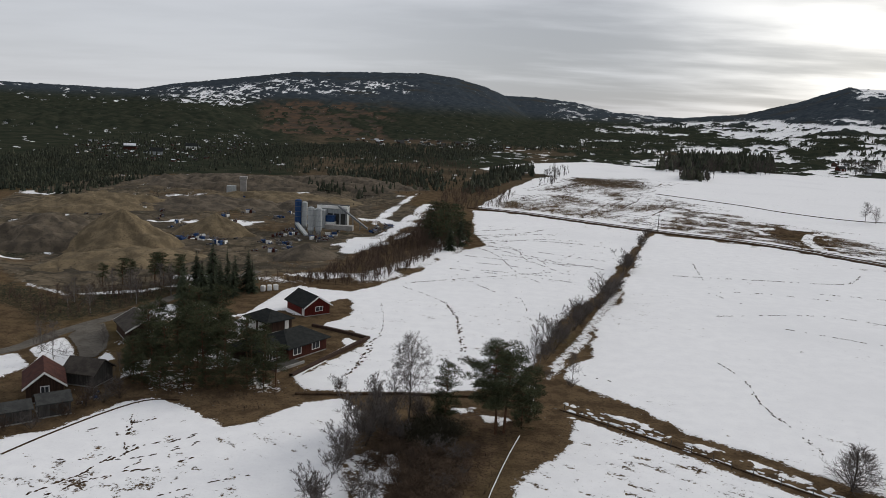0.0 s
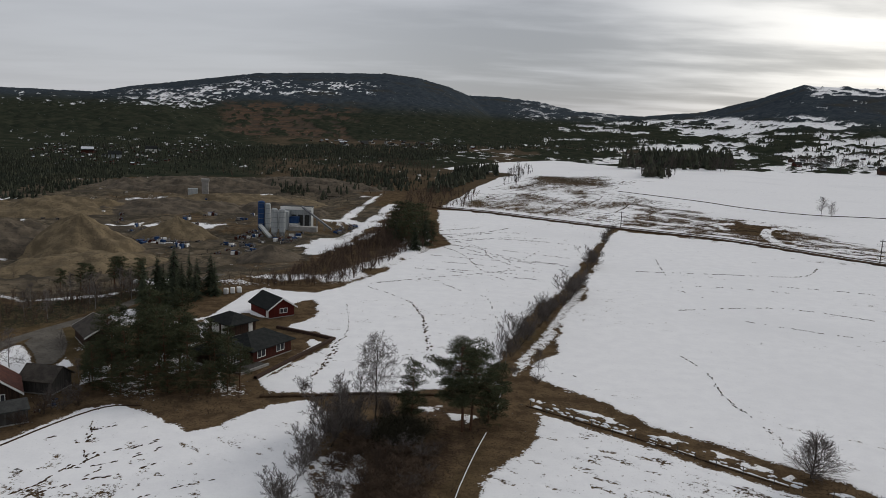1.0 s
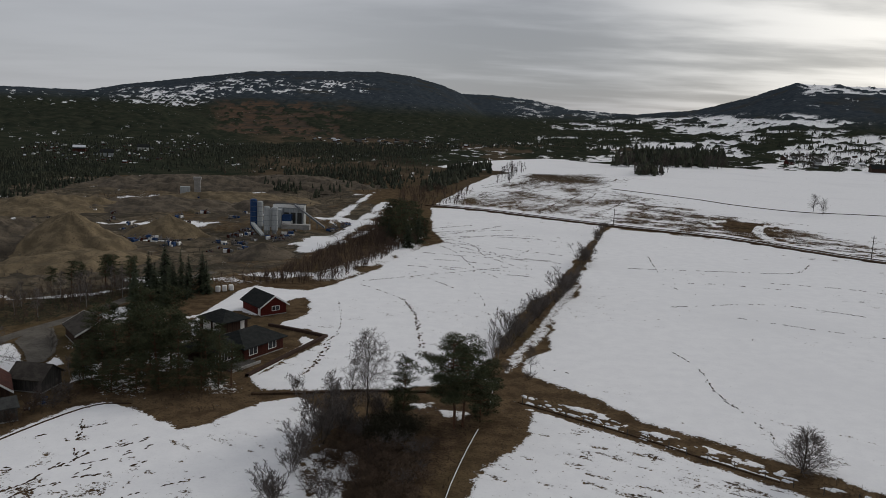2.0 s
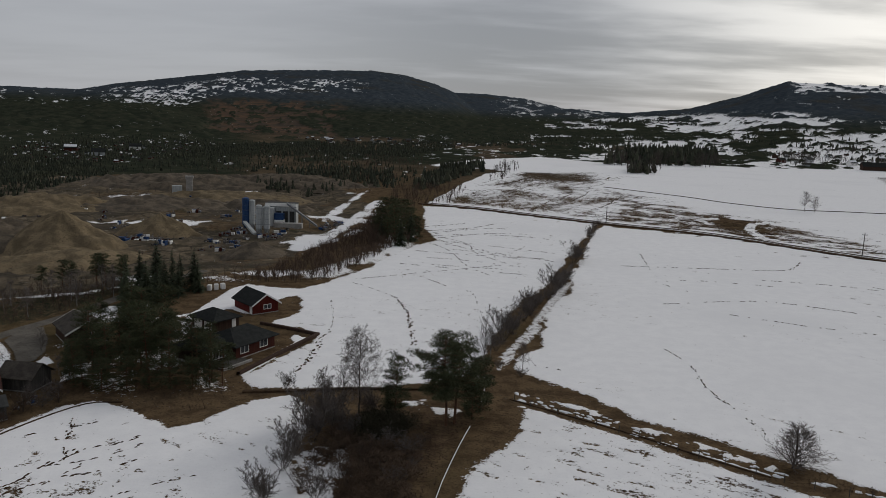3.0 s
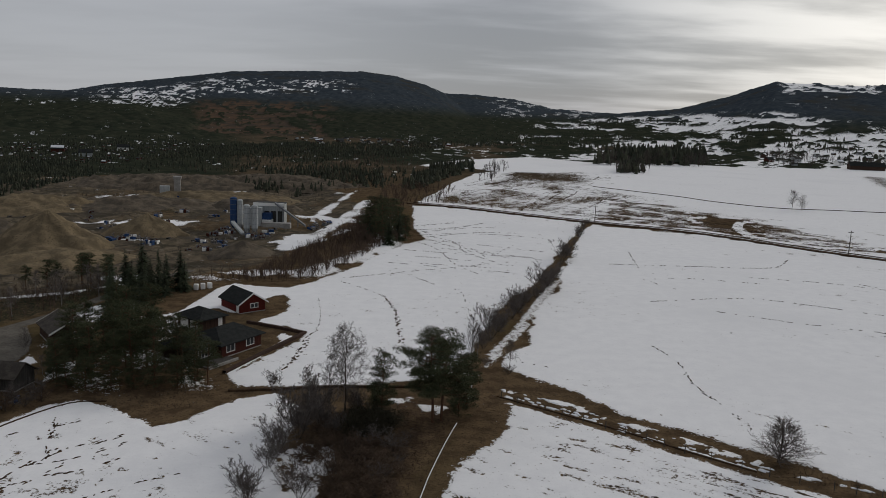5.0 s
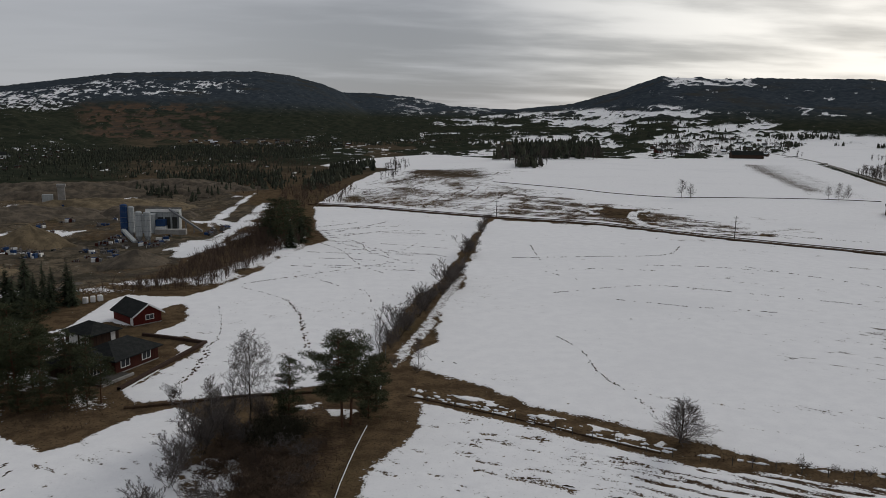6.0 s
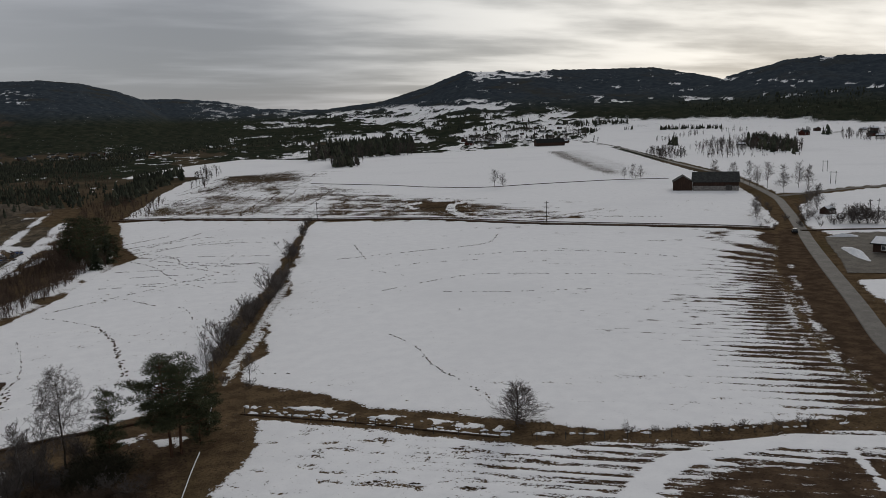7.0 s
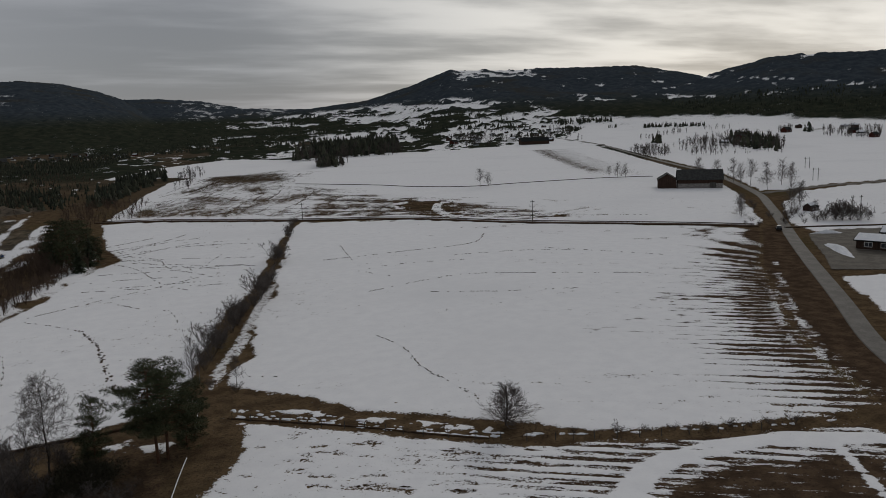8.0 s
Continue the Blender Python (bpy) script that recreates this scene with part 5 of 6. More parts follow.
ramp.slab([(-11.5, -11.2, 3.6), (-5.5, -19.5, 0.4), (-4.3, -18.6, 0.4), (-10.3, -10.4, 3.6)], 0.8)
part("feed_ramp", ramp, M_LIGHTMETAL, plant)

plant.scale = (0.88, 0.88, 0.92)
pump = thing("stone_crusher", -118, 372, 15, label="small grey crushing tower far back in the pit", category="machine")
sh = Shape()
sh.box(-1.5, 1.5, -1.5, 1.5, -1, 8)
sh.box(-1.9, 1.9, -1.9, 1.9, 8, 9.2)
part("tower", sh, M_CONCRETE, pump, "", 0.06)
sh = Shape()
sh.box(-8, -3.5, -1.5, 1.5, -1, 4.5)
part("bin", sh, M_LIGHTMETAL, pump, "", 0.06)


# ---- heaps in the pit ----
def heap(name, label, x, y, r, h, mat, seed, long=1.0, turn=0.0, sharp=1.0, rough=0.05):
    n, rings = 56, 22
    rng_h = random.Random(seed)
    o = rng_h.uniform(0, 50)
    s = Shape()
    s.v.append((0, 0, h))
    for k in range(1, rings + 1):
        f = k / rings
        for i in range(n):
            a = 2 * math.pi * i / n
            wob = 1 + 0.22 * (noise.noise(Vector((math.cos(a) * 1.6 + o, math.sin(a) * 1.6, f * 1.5)))) + 0.06 * noise.noise(Vector((math.cos(a) * 7 + o, math.sin(a) * 7, f * 4)))
            px, py = math.cos(a) * r * f * wob * long, math.sin(a) * r * f * wob
            gully = 0.10 * noise.noise(Vector((a * 5 + o, f * 1.3, 0.5))) * f * (1 - f) * 2
            lumps = rough * h * sum(0.5 ** q * noise.noise(Vector((px * 0.16 * 2 ** q + o, py * 0.16 * 2 ** q, 0.3 * q))) for q in range(4)) * min(1, f * 2.5) * min(1, (1 - f) * 4)
            pz = h * ((1 - f) ** sharp + gully) - 0.6 * f + lumps
            s.v.append((px, py, max(pz, -1.4)))
    s.f.extend([(0, 1 + i, 1 + (i + 1) % n) for i in range(n)])
    for k in range(rings - 1):
        a = 1 + k * n
        s.f.extend([(a + i, a + n + i, a + n + (i + 1) % n, a + (i + 1) % n) for i in range(n)])
    ob = new(name, s.mesh(name, mat, shade=True))
    ob.matrix_world = pose(x, y, height(x, y) - 0.4, 0, 0, turn)
    return tagged(ob, label, "snow bank" if mat is M_SNOW else "heap", group="snow banks on the lot" if mat is M_SNOW else "heaps in the gravel pit")


heap("sand_cone", "tall cone of tan sand in the gravel pit", -104, 214, 15.5, 11.6, M_SAND, 1, 1.15, 20, 0.92, 0.16)
heap("sand_cone", "lower cone of tan sand in the gravel pit", -88, 247, 11.5, 7.6, M_SAND, 2, 1.3, 10, 0.9, 0.16)
heap("gravel_mound", "rounded dark gravel heap beside the plant", -49, 212, 9.5, 4.9, M_GRAVELHEAP, 3, 1.15, 0, 0.62)
heap("earth_bank", "long brown bank of dug earth", -128, 218, 18, 8.0, M_GRAVELHEAP, 4, 1.3, 30, 0.7, 0.34)
heap("earth_bank", "long brown bank of dug earth", -92, 192, 14, 3.6, M_SAND, 5, 1.6, 40, 0.7, 0.34)
heap("earth_bank", "long grey-brown spoil bank", -135, 400, 30, 7, M_GRAVELHEAP, 6, 2.0, 10, 0.7, 0.34)
heap("earth_bank", "long grey-brown spoil bank", -80, 430, 26, 7, M_GRAVELHEAP, 7, 2.2, -5, 0.7, 0.34)
heap("earth_bank", "low spoil bank in the pit", -72, 318, 16, 5.5, M_GRAVELHEAP, 9, 1.8, -10, 0.7, 0.34)
heap("earth_bank", "low spoil bank in the pit", -150, 290, 20, 6, M_SAND, 9, 1.8, 40, 0.7, 0.34)
heap("earth_bank", "low spoil bank in the pit", -98, 352, 20, 5, M_SAND, 8, 2.2, 5, 0.7, 0.34)
heap("earth_bank", "low spoil bank in the pit", -115, 310, 20, 4.5, M_GRAVELHEAP, 9, 2.0, 15, 0.7, 0.34)

# scrap and machine parts lying in the pit
rng = random.Random(21)
scrap = []
for i in range(6):
    root = tagged(new("scrap_pile"), "pile of grey and rusty scrap metal and blocks", "scrap", group="scrap in the pit")
    for _ in range(5):
        w, d, h = rng.uniform(0.5, 2.4), rng.uniform(0.3, 1.2), rng.uniform(0.3, 1.2)
        x, y = rng.uniform(-1.5, 1.5), rng.uniform(-1.2, 1.2)
        s = Shape()
        s.box(x - w / 2, x + w / 2, y - d / 2, y + d / 2, -0.5, h)
        part("block", s, rng.choice((M_RUST, M_RUST, M_RUST, M_DARKMETAL, M_ROOF, M_BLUE, M_WHITE, M_DARKRED)), root, "", 0.03)
    for _ in range(3):
        s = Shape()
        s.tube((rng.uniform(-2, 2), rng.uniform(-1, 1), 0.2), (rng.uniform(-2, 2), rng.uniform(-1, 1), rng.uniform(0.8, 1.9)), 0.14, 0.12, 5, True)
        part("pipe", s, M_RUST, root)
    scrap.append(root)
k = 0
y_of = lambda poly: poly[0][1]
for poly, count in (([(-53.5, 94), (-50, 96.5), (-53, 98.5), (-55, 96)], 4), ([(-78, 222), (-70, 230), (-92, 240), (-100, 232)], 14), ([(-70, 232), (-60, 236), (-56, 256), (-66, 262)], 18), ([(-40, 268), (-34, 272), (-33, 290), (-40, 286)], 12),
                    ([(-58, 240), (-50, 244), (-46, 262), (-50, 264)], 8), ([(-125, 330), (-100, 320), (-96, 380), (-125, 390)], 16), ([(-112, 236), (-60, 205), (-52, 232), (-108, 262)], 16), ([(-150, 260), (-118, 250), (-105, 300), (-150, 320)], 14), ([(-100, 262), (-66, 272), (-60, 330), (-100, 330)], 16)):
    for x, y, s in scatter(poly, count, 30 + count, *((0.22, 0.36) if y_of(poly) < 110 else (0.5, 1.25)), gap=1.6):
        if k < 6:
            scrap[k].matrix_basis = pose(x, y, height(x, y), 0, 0, rng.uniform(0, 360)) @ Matrix.Diagonal((s, s, s, 1))
        else:
            lump = scrap[k % 6]
            copy_thing(lump, pose(x, y, height(x, y), 0, 0, rng.uniform(0, 360)) @ Matrix.Diagonal((*[s / c for c in lump.scale], 1)))
        k += 1

M_EARTH = surface("bare_earth_and_grass", [(0.040, 0.026, 0.017), (0.075, 0.048, 0.028), (0.026, 0.018, 0.013)], 0.6, 0.95, 0.6)

# ---- garden wall, hedge and the plank beside the path ----
ribbon("garden_wall", [(-31.5, 139.5), (-26, 136.8), (-20.5, 133.6), (-20.2, 132.2), (-24.5, 121), (-28.4, 110.4)], 0.62, M_BROWN, "low dark garden wall round the lawn", 0.5, "wall")
for line in ([(9.2, 109), (8.6, 105.2), (8.2, 102)], [(6.2, 93.6), (4.6, 87.6), (2.4, 78), (1.0, 70)]):
    ribbon("snow_edge", line, 0.08, M_SNOW, "thin line of old snow along the path bank", 0.14, "edging")
ribbon("ditch_wall", [(12.5, 104), (18.5, 99.6), (28, 92.6), (34, 87.3), (41, 81.7)], 0.32, M_EARTH, "dark low bank edge of the ditch", 0.12, "edging")

ribbon("farm_track", TRACK, 2.6, M_EARTH, "dark raised farm track crossing the snowy fields", 0.42, "track")
ribbon("track_edge", [(p[0] + 2.6, p[1] + 4.6) for p in TRACK], 0.9, M_EARTH, "thin dark outer edge of the farm track", 0.30, "track")
ribbon("field_bank", [(109, 485), (145, 441), (161, 411), (185, 389), (216, 388), (266, 383), (296, 369)], 0.75, M_EARTH, "thin dark grass bank across the snowy field", 0.38, "bank")
ribbon("hedge_bank", [(-26, 103.2), (-19, 104.3), (-11, 106.2), (-4, 106.4), (2, 107.2)], 0.5, M_EARTH, "dark narrow hedge bank between two fields", 0.26, "bank")


def pad(name, poly, mat, label, rise=0.14, cell=0.8):
    """A flat surface laid on the ground inside a plan outline."""
    px, py = [p[0] for p in poly], [p[1] for p in poly]
    gx, gy = np.arange(min(px), max(px) + cell, cell), np.arange(min(py), max(py) + cell, cell)
    X, Y = np.meshgrid(gx, gy, indexing="ij")
    Z = land(X.ravel(), Y.ravel()).reshape(X.shape) + rise
    inside = within(X[:-1, :-1] + cell / 2, Y[:-1, :-1] + cell / 2, poly)
    n = len(gy)
    shape = Shape()
    shape.v = list(zip(X.ravel().tolist(), Y.ravel().tolist(), Z.ravel().tolist()))
    shape.f = [(i * n + j, (i + 1) * n + j, (i + 1) * n + j + 1, i * n + j + 1) for i, j in zip(*np.nonzero(inside))]
    return tagged(new(name, shape.mesh(name, mat)), label, "yard", kind="structure")


def snow_lumps(name, label, spots, seed):
    """Left-over lumps of ploughed or drifted snow."""
    rng_s = random.Random(seed)
    shape = Shape()
    zs = land(np.array([q[0] for q in spots]), np.array([q[1] for q in spots]))
    for (x, y, r, way), z in zip(spots, zs):
        n, h, long = 11, r * rng_s.uniform(0.22, 0.42), rng_s.uniform(1.1, 2.2)
        c, s = math.cos(math.radians(way)), math.sin(math.radians(way))
        jag = [rng_s.uniform(0.5, 1.4) for _ in range(n)]
        verts = []
        for f, up in ((1.0, -0.12), (0.88, 0.5), (0.5, 0.92)):
            for i in range(n):
                u, v = math.cos(i * 6.283 / n) * r * f * jag[i] * long, math.sin(i * 6.283 / n) * r * f * jag[i]
                verts.append((x + u * c - v * s, y + u * s + v * c, float(z) + h * (up + rng_s.uniform(-0.06, 0.06))))
        verts.append((x, y, float(z) + h))
        faces = [(k * n + i, k * n + (i + 1) % n, (k + 1) * n + (i + 1) % n, (k + 1) * n + i) for k in range(2) for i in range(n)]
        shape.add(verts, faces + [(2 * n + i, 2 * n + (i + 1) % n, 3 * n) for i in range(n)])
    return tagged(new(name, shape.mesh(name, M_SNOW, shade=True)), label, "snow", kind="stuff")


pad("gravel_lot", LOT, M_GREYGRAVEL, "wet grey gravel lot beside the road", 0.14, 0.5)
pad("turning_place", TURNING, M_GREYGRAVEL, "grey gravel turning place at the farm", 0.12, 0.25)
ribbon("farm_lane", LANE, 2.6, M_GREYGRAVEL, "narrow grey gravel farm lane", 0.10, "lane")
ribbon("field_path", [(-54, 78), (-52.6, 82.3), (-51.6, 84.9), (-49.2, 90.7), (-46.6, 95.5), (-44.3, 97.5), (-41, 98)], 0.3, M_EARTH, "narrow trodden earth path along the field edge", 0.16, "path")
ribbon("lot_hedge", [(200, 183), (212, 178), (229.5, 169.5), (250, 165)], 1.2, M_EARTH, "dark narrow bank between snowy yard and lot", 0.4, "bank")
rng_l = random.Random(818)
lumps = []
for a, b in zip(fine_line([(13.5, 106.5), (20, 102.6), (27, 96.6), (35, 89.6), (42.5, 84.0)], 0.8), fine_line([(14.5, 104.6), (20, 100.9), (27, 95), (35, 88.2), (42.5, 82.8)], 0.8)):
    if rng_l.random() < 0.85:
        q = a if rng_l.random() < 0.35 else b
        lumps.append((q.x + rng_l.uniform(-0.3, 0.3), q.y + rng_l.uniform(-0.3, 0.3), rng_l.uniform(0.12, 0.40), rng_l.uniform(-60, -20)))
        lumps.append((b.x + rng_l.uniform(-0.9, -0.3), b.y + rng_l.uniform(-1.1, -0.5), rng_l.uniform(0.16, 0.42), rng_l.uniform(-52, -30)))
for p in fine_line([(46, 80.8), (58, 75.2), (70, 70.6), (82, 66.8)], 1.0):
    if rng_l.random() < 0.3:
        lumps.append((p.x, p.y + rng_l.uniform(-0.5, 0.5), rng_l.uniform(0.2, 0.45), rng_l.uniform(-40, 0)))
snow_lumps("snow_lumps", "dirty white lumps of old snow along the ditch", lumps, 12)
heap("snow_bank", "long ploughed bank of old snow on the gravel lot", 180.6, 147.0, 2.3, 1.9, M_SNOW, 18, 6.2, 57.5, 0.5, 0.25)
heap("snow_bank", "small ploughed bank of old snow by the lot", 201, 168.4, 1.6, 1.6, M_SNOW, 19, 4.5, -28, 0.5, 0.25)


def trodden(paths, seed):
    """Bare, trodden patches along the paths in the snow."""
    rng_t = random.Random(seed)
    shape = Shape()
    for wide, share, pts in paths:
        line = fine_line(pts, 0.55)
        zs = land(np.array([p.x for p in line]), np.array([p.y for p in line]))
        gap = 0
        for i, p in enumerate(line):
            if gap > 0:
                gap -= 1
                continue
            if rng_t.random() > share:
                gap = rng_t.randint(0, 3)
                continue
            w = wide * rng_t.uniform(0.45, 1.1) * max(0.8, math.hypot(p.x, p.y) / 210)
            cx, cy = p.x + rng_t.gauss(0, wide * 0.5), p.y + rng_t.gauss(0, wide * 0.5)
            d = (line[min(i + 1, len(line) - 1)] - line[max(i - 1, 0)]).normalized()
            long = rng_t.uniform(0.12, 0.62)
            ring = []
            n = 7
            for j in range(n):
                q = rng_t.uniform(0.6, 1.3)
                u, v = math.cos(j * 6.283 / n) * q * (long + w * 0.5), math.sin(j * 6.283 / n) * q * w
                ring.append((cx + d.x * u - d.y * v, cy + d.y * u + d.x * v, float(zs[i]) + 0.06))
            shape.add(ring + [(cx, cy, float(zs[i]) + 0.22)], [(j, (j + 1) % n, n) for j in range(n)])
    return tagged(new("trodden_trail", shape.mesh("trodden_trail", M_EARTH)), "dark trodden trails in the snow of the fields", "trail", kind="stuff")


HEAVY = (0, 1)
ruts = []
rng_r = random.Random(404)
for poly, count, ways in ((RUTS, 74, ((22, -15),)), (STUBBLE, 96, ((25, -17), (25, -12), (34, 100), (30, 60)))):
    for x, y, f in scatter(poly, count, 500 + count, 0.0, 1.0):
        wx, wy = rng_r.choice(ways)
        n = math.hypot(wx, wy)
        half = rng_r.uniform(7, 26)
        bend = rng_r.uniform(-0.08, 0.08) * half
        ruts.append((rng_r.uniform(0.16, 0.34), rng_r.uniform(0.6, 0.85), [(x - wx / n * half, y - wy / n * half), (x + bend * wy / n, y - bend * wx / n), (x + wx / n * half, y + wy / n * half)]))
trodden([(0.52 if k in HEAVY else 0.29, 0.94 if k in HEAVY else 0.76, path) for k, path in enumerate(FOOTPATHS)] + ruts + [
    (0.30, 0.62, [(-43.2, 73.3), (-42.6, 76.2), (-41.2, 81.5), (-39.6, 85.9)]), (0.30, 0.6, [(-45.4, 93.1), (-43.1, 86.9), (-40.6, 80.2)]), (0.26, 0.6, [(-38.4, 83.1), (-35.8, 85.4), (-34.5, 87.0)]), (0.24, 0.5, [(-40.3, 73.3), (-37.1, 81.1), (-33.4, 85.3)]), (0.24, 0.5, [(-46.3, 76.7), (-44.4, 82.7), (-42.8, 89.5)]),
    (0.3, 0.8, [(-1, 268), (14, 278), (24, 292)]), (0.32, 0.8, [(0, 256), (12, 262), (30, 262), (44, 256)]), (0.3, 0.8, [(2, 246), (18, 240), (38, 230)]), (0.3, 0.8, [(-4, 226), (14, 222), (34, 220)]),
    (0.28, 0.7, [(-8, 205), (10, 200), (24, 196)]), (0.26, 0.7, [(4, 254), (12, 242), (14, 226), (22, 210)]), (0.24, 0.6, [(66, 160), (80, 152), (96, 146)]), (0.24, 0.6, [(90, 200), (110, 196), (126, 186)]), (0.22, 0.6, [(54, 190), (70, 196), (90, 192)]),
    (0.30, 0.7, [(-2, 262), (10, 272), (18, 283)]), (0.34, 0.8, [(2, 252), (20, 266), (34, 268)]), (0.3, 0.7, [(4, 232), (24, 224), (36, 216)]), (0.26, 0.6, [(-6, 216), (8, 214), (26, 206)]),
    (0.26, 0.6, [(8, 246), (16, 232), (20, 216)]), (0.22, 0.5, [(30, 240), (22, 222)]), (0.24, 0.5, [(118, 196), (130, 180), (138, 168)]), (0.2, 0.5, [(60, 190), (64, 182)]),
    (0.24, 0.55, [(-52, 84), (-44, 89), (-40, 92)]), (0.28, 0.6, [(-46, 96), (-44, 91), (-43, 86)]), (0.2, 0.45, [(-38, 66), (-30, 74), (-24, 78)]), (0.22, 0.5, [(-47, 78), (-40, 79), (-34, 84)]),
    (0.16, 0.4, [(17, 80), (25, 76), (34, 70)]), (0.18, 0.4, [(20, 128), (24, 126), (27, 124)]), (0.16, 0.5, [(18, 120), (22, 118)])], 9)

# ---- trees and bushes round the fields ----
PINES = [pine_tree(1, 12, "tall Scots pine with two reddish trunks and dark crown", 0.36, 124, 2, 0.34, 260, 0.36, 0.80),
         pine_tree(2, 12, "Scots pine with reddish trunk and dark green crown", 0.30, 52, 1, 0.24, 76, fine=1.2),
         pine_tree(3, 12, "Scots pine with reddish trunk and dark green crown", 0.40, 46, 1, 0.22, 76, fine=1.2),
         pine_tree(4, 12, "young bushy pine with dark green crown", 0.12, 80, 1, 0.27, 76, fine=1.2)]
SPRUCES = [spruce_tree(11, 11, "dark green pointed spruce tree"), spruce_tree(12, 11, "dark green broad spruce tree", 0.25), spruce_tree(13, 11, "slim dark green spruce tree", 0.16)]
BIRCH_LABEL = "bare birch with pale trunk and fine drooping twigs"
BIRCHES = [bare_tree("birch_tree", 21, 10, BIRCH_LABEL, M_BIRCH_BARK, droop=-0.03, limbs=22, kids=2, depth=2, thin=0.028),
           bare_tree("birch_tree", 22, 10, BIRCH_LABEL, M_BIRCH_BARK, droop=0.06, limbs=46, kids=2, depth=1, fan=0.45, thin=0.03),
           bare_tree("birch_tree", 23, 10, BIRCH_LABEL, M_BIRCH_BARK, droop=0.02, limbs=50, kids=2, depth=1, clear=0.25, thin=0.03)]
BUSH_LABEL = "bare many-stemmed bush with grey-brown twigs"
BUSHES = [bare_tree("bare_bush", 31, 5, BUSH_LABEL, M_DARK_BARK, stems=8, limbs=44, droop=0.09, clear=0.15, fan=0.42, thin=0.028, depth=1, girth=0.010),
          bare_tree("bare_bush", 32, 5, BUSH_LABEL, M_DARK_BARK, stems=7, limbs=40, droop=0.12, clear=0.15, fan=0.38, thin=0.028, depth=1, girth=0.010),
          bare_tree("bare_bush", 33, 5, BUSH_LABEL, M_DARK_BARK, stems=11, limbs=56, droop=0.06, clear=0.1, fan=0.45, thin=0.021, depth=1, girth=0.009),
          bare_tree("bare_bush", 34, 5, "bare reddish-brown bush with many stems", M_DARK_BARK, M_REDTWIG, stems=9, limbs=44, droop=0.08, clear=0.1, fan=0.45, thin=0.028, depth=1, girth=0.010)]
FINE_BUSHES = [bare_tree("bare_bush", 51, 5, BUSH_LABEL, M_DARK_BARK, stems=8, limbs=30, droop=0.10, clear=0.10, fan=0.44, thin=0.016, depth=2, girth=0.011),
               bare_tree("bare_bush", 52, 5, BUSH_LABEL, M_DARK_BARK, stems=10, limbs=30, droop=0.06, clear=0.06, fan=0.50, thin=0.016, depth=2, girth=0.010)]
M_THICKET = surface("dark_brown_thicket", [(0.090, 0.064, 0.046), (0.138, 0.098, 0.070), (0.060, 0.044, 0.033)], 0.7, 0.9, 0.2, random_tone=0.3)
THICKETS = [dense_bush(44, "dense dark brown leafless thicket on dead grass", M_THICKET), dense_bush(45, "dense dark brown leafless thicket on dead grass", M_THICKET)]
DARKBUSH = [dense_bush(41, "dense dark evergreen bush on brown grass"), dense_bush(42, "dense dark evergreen bush on brown grass")]
used = set()


def plant_tree(kinds, k, x, y, tall, turn=0.0, wide=None):
    """Sets the tree itself the first time, copies after that."""
    src = kinds[k % len(kinds)]
    full = {id(PINES): 12.0, id(SPRUCES): 11.0, id(BIRCHES): 10.0, id(BUSHES): 5.0, id(DARKBUSH): 2.0, id(FINE_BUSHES): 5.0, id(THICKETS): 2.0}[id(kinds)]
    s = tall / full
    w = s * (wide or 1.0)
    m = pose(x, y, height(x, y) - 0.05, 0, 0, turn) @ Matrix.Diagonal((w, w, s, 1))
    if src.name not in used:
        used.add(src.name)
        src.matrix_basis = m
        return src
    ob = src
    made = copy_thing(ob, m @ Matrix.Diagonal((*[1 / c for c in ob.scale], 1)))
    return made


rng = random.Random(77)
# the copse before the hedge
plant_tree(PINES, 0, 3.6, 94.2, 12.3, 10, 1.05)
plant_tree(PINES, 3, 7.6, 98.6, 8.2, 40, 0.95)
plant_tree(PINES, 3, 6.6, 96.0, 5.4, 210, 1.1)
plant_tree(PINES, 3, -3.8, 95.8, 9.0, 140, 0.78)
plant_tree(PINES, 3, -4.6, 96.4, 4.6, 100, 1.2)
near_birch = bare_tree("birch_tree", 24, 11.4, BIRCH_LABEL, M_DARK_BARK, droop=-0.05, limbs=36, kids=2, depth=3, thin=0.013, clear=0.26, fan=0.5)
near_birch.matrix_basis = pose(-8.6, 94.6, height(-8.6, 94.6)) @ Matrix.Diagonal((0.86, 0.86, 0.98, 1))
for k, (x, y, h, w) in enumerate(((9.6, 119.6, 7.6, 0.62), (15.6, 116.5, 5.0, 0.8), (-12.8, 92.2, 7.4, 0.8), (-10.8, 95.6, 6.2, 0.8), (10.8, 121.5, 6.0, 0.6))):
    plant_tree(BIRCHES, k + 1, x, y, h, rng.uniform(0, 360), w)
for k, (x, y, h) in enumerate(((-13.4, 87.4, 6.6), (-15.2, 83.5, 5.6), (-15.6, 79.4, 4.8), (-14.4, 91.5, 6.4), (-11.6, 90.2, 6.0), (-16.2, 72, 5.4), (-11, 72.5, 4.6), (-12.4, 95.0, 5.0),
                               (-20, 105.0, 3.2), (-14.2, 103.8, 3.4), (-9.6, 88.2, 4.2), (-7.2, 96.8, 4.6))):
    plant_tree(FINE_BUSHES, k, x, y, h, rng.uniform(0, 360), 0.95)
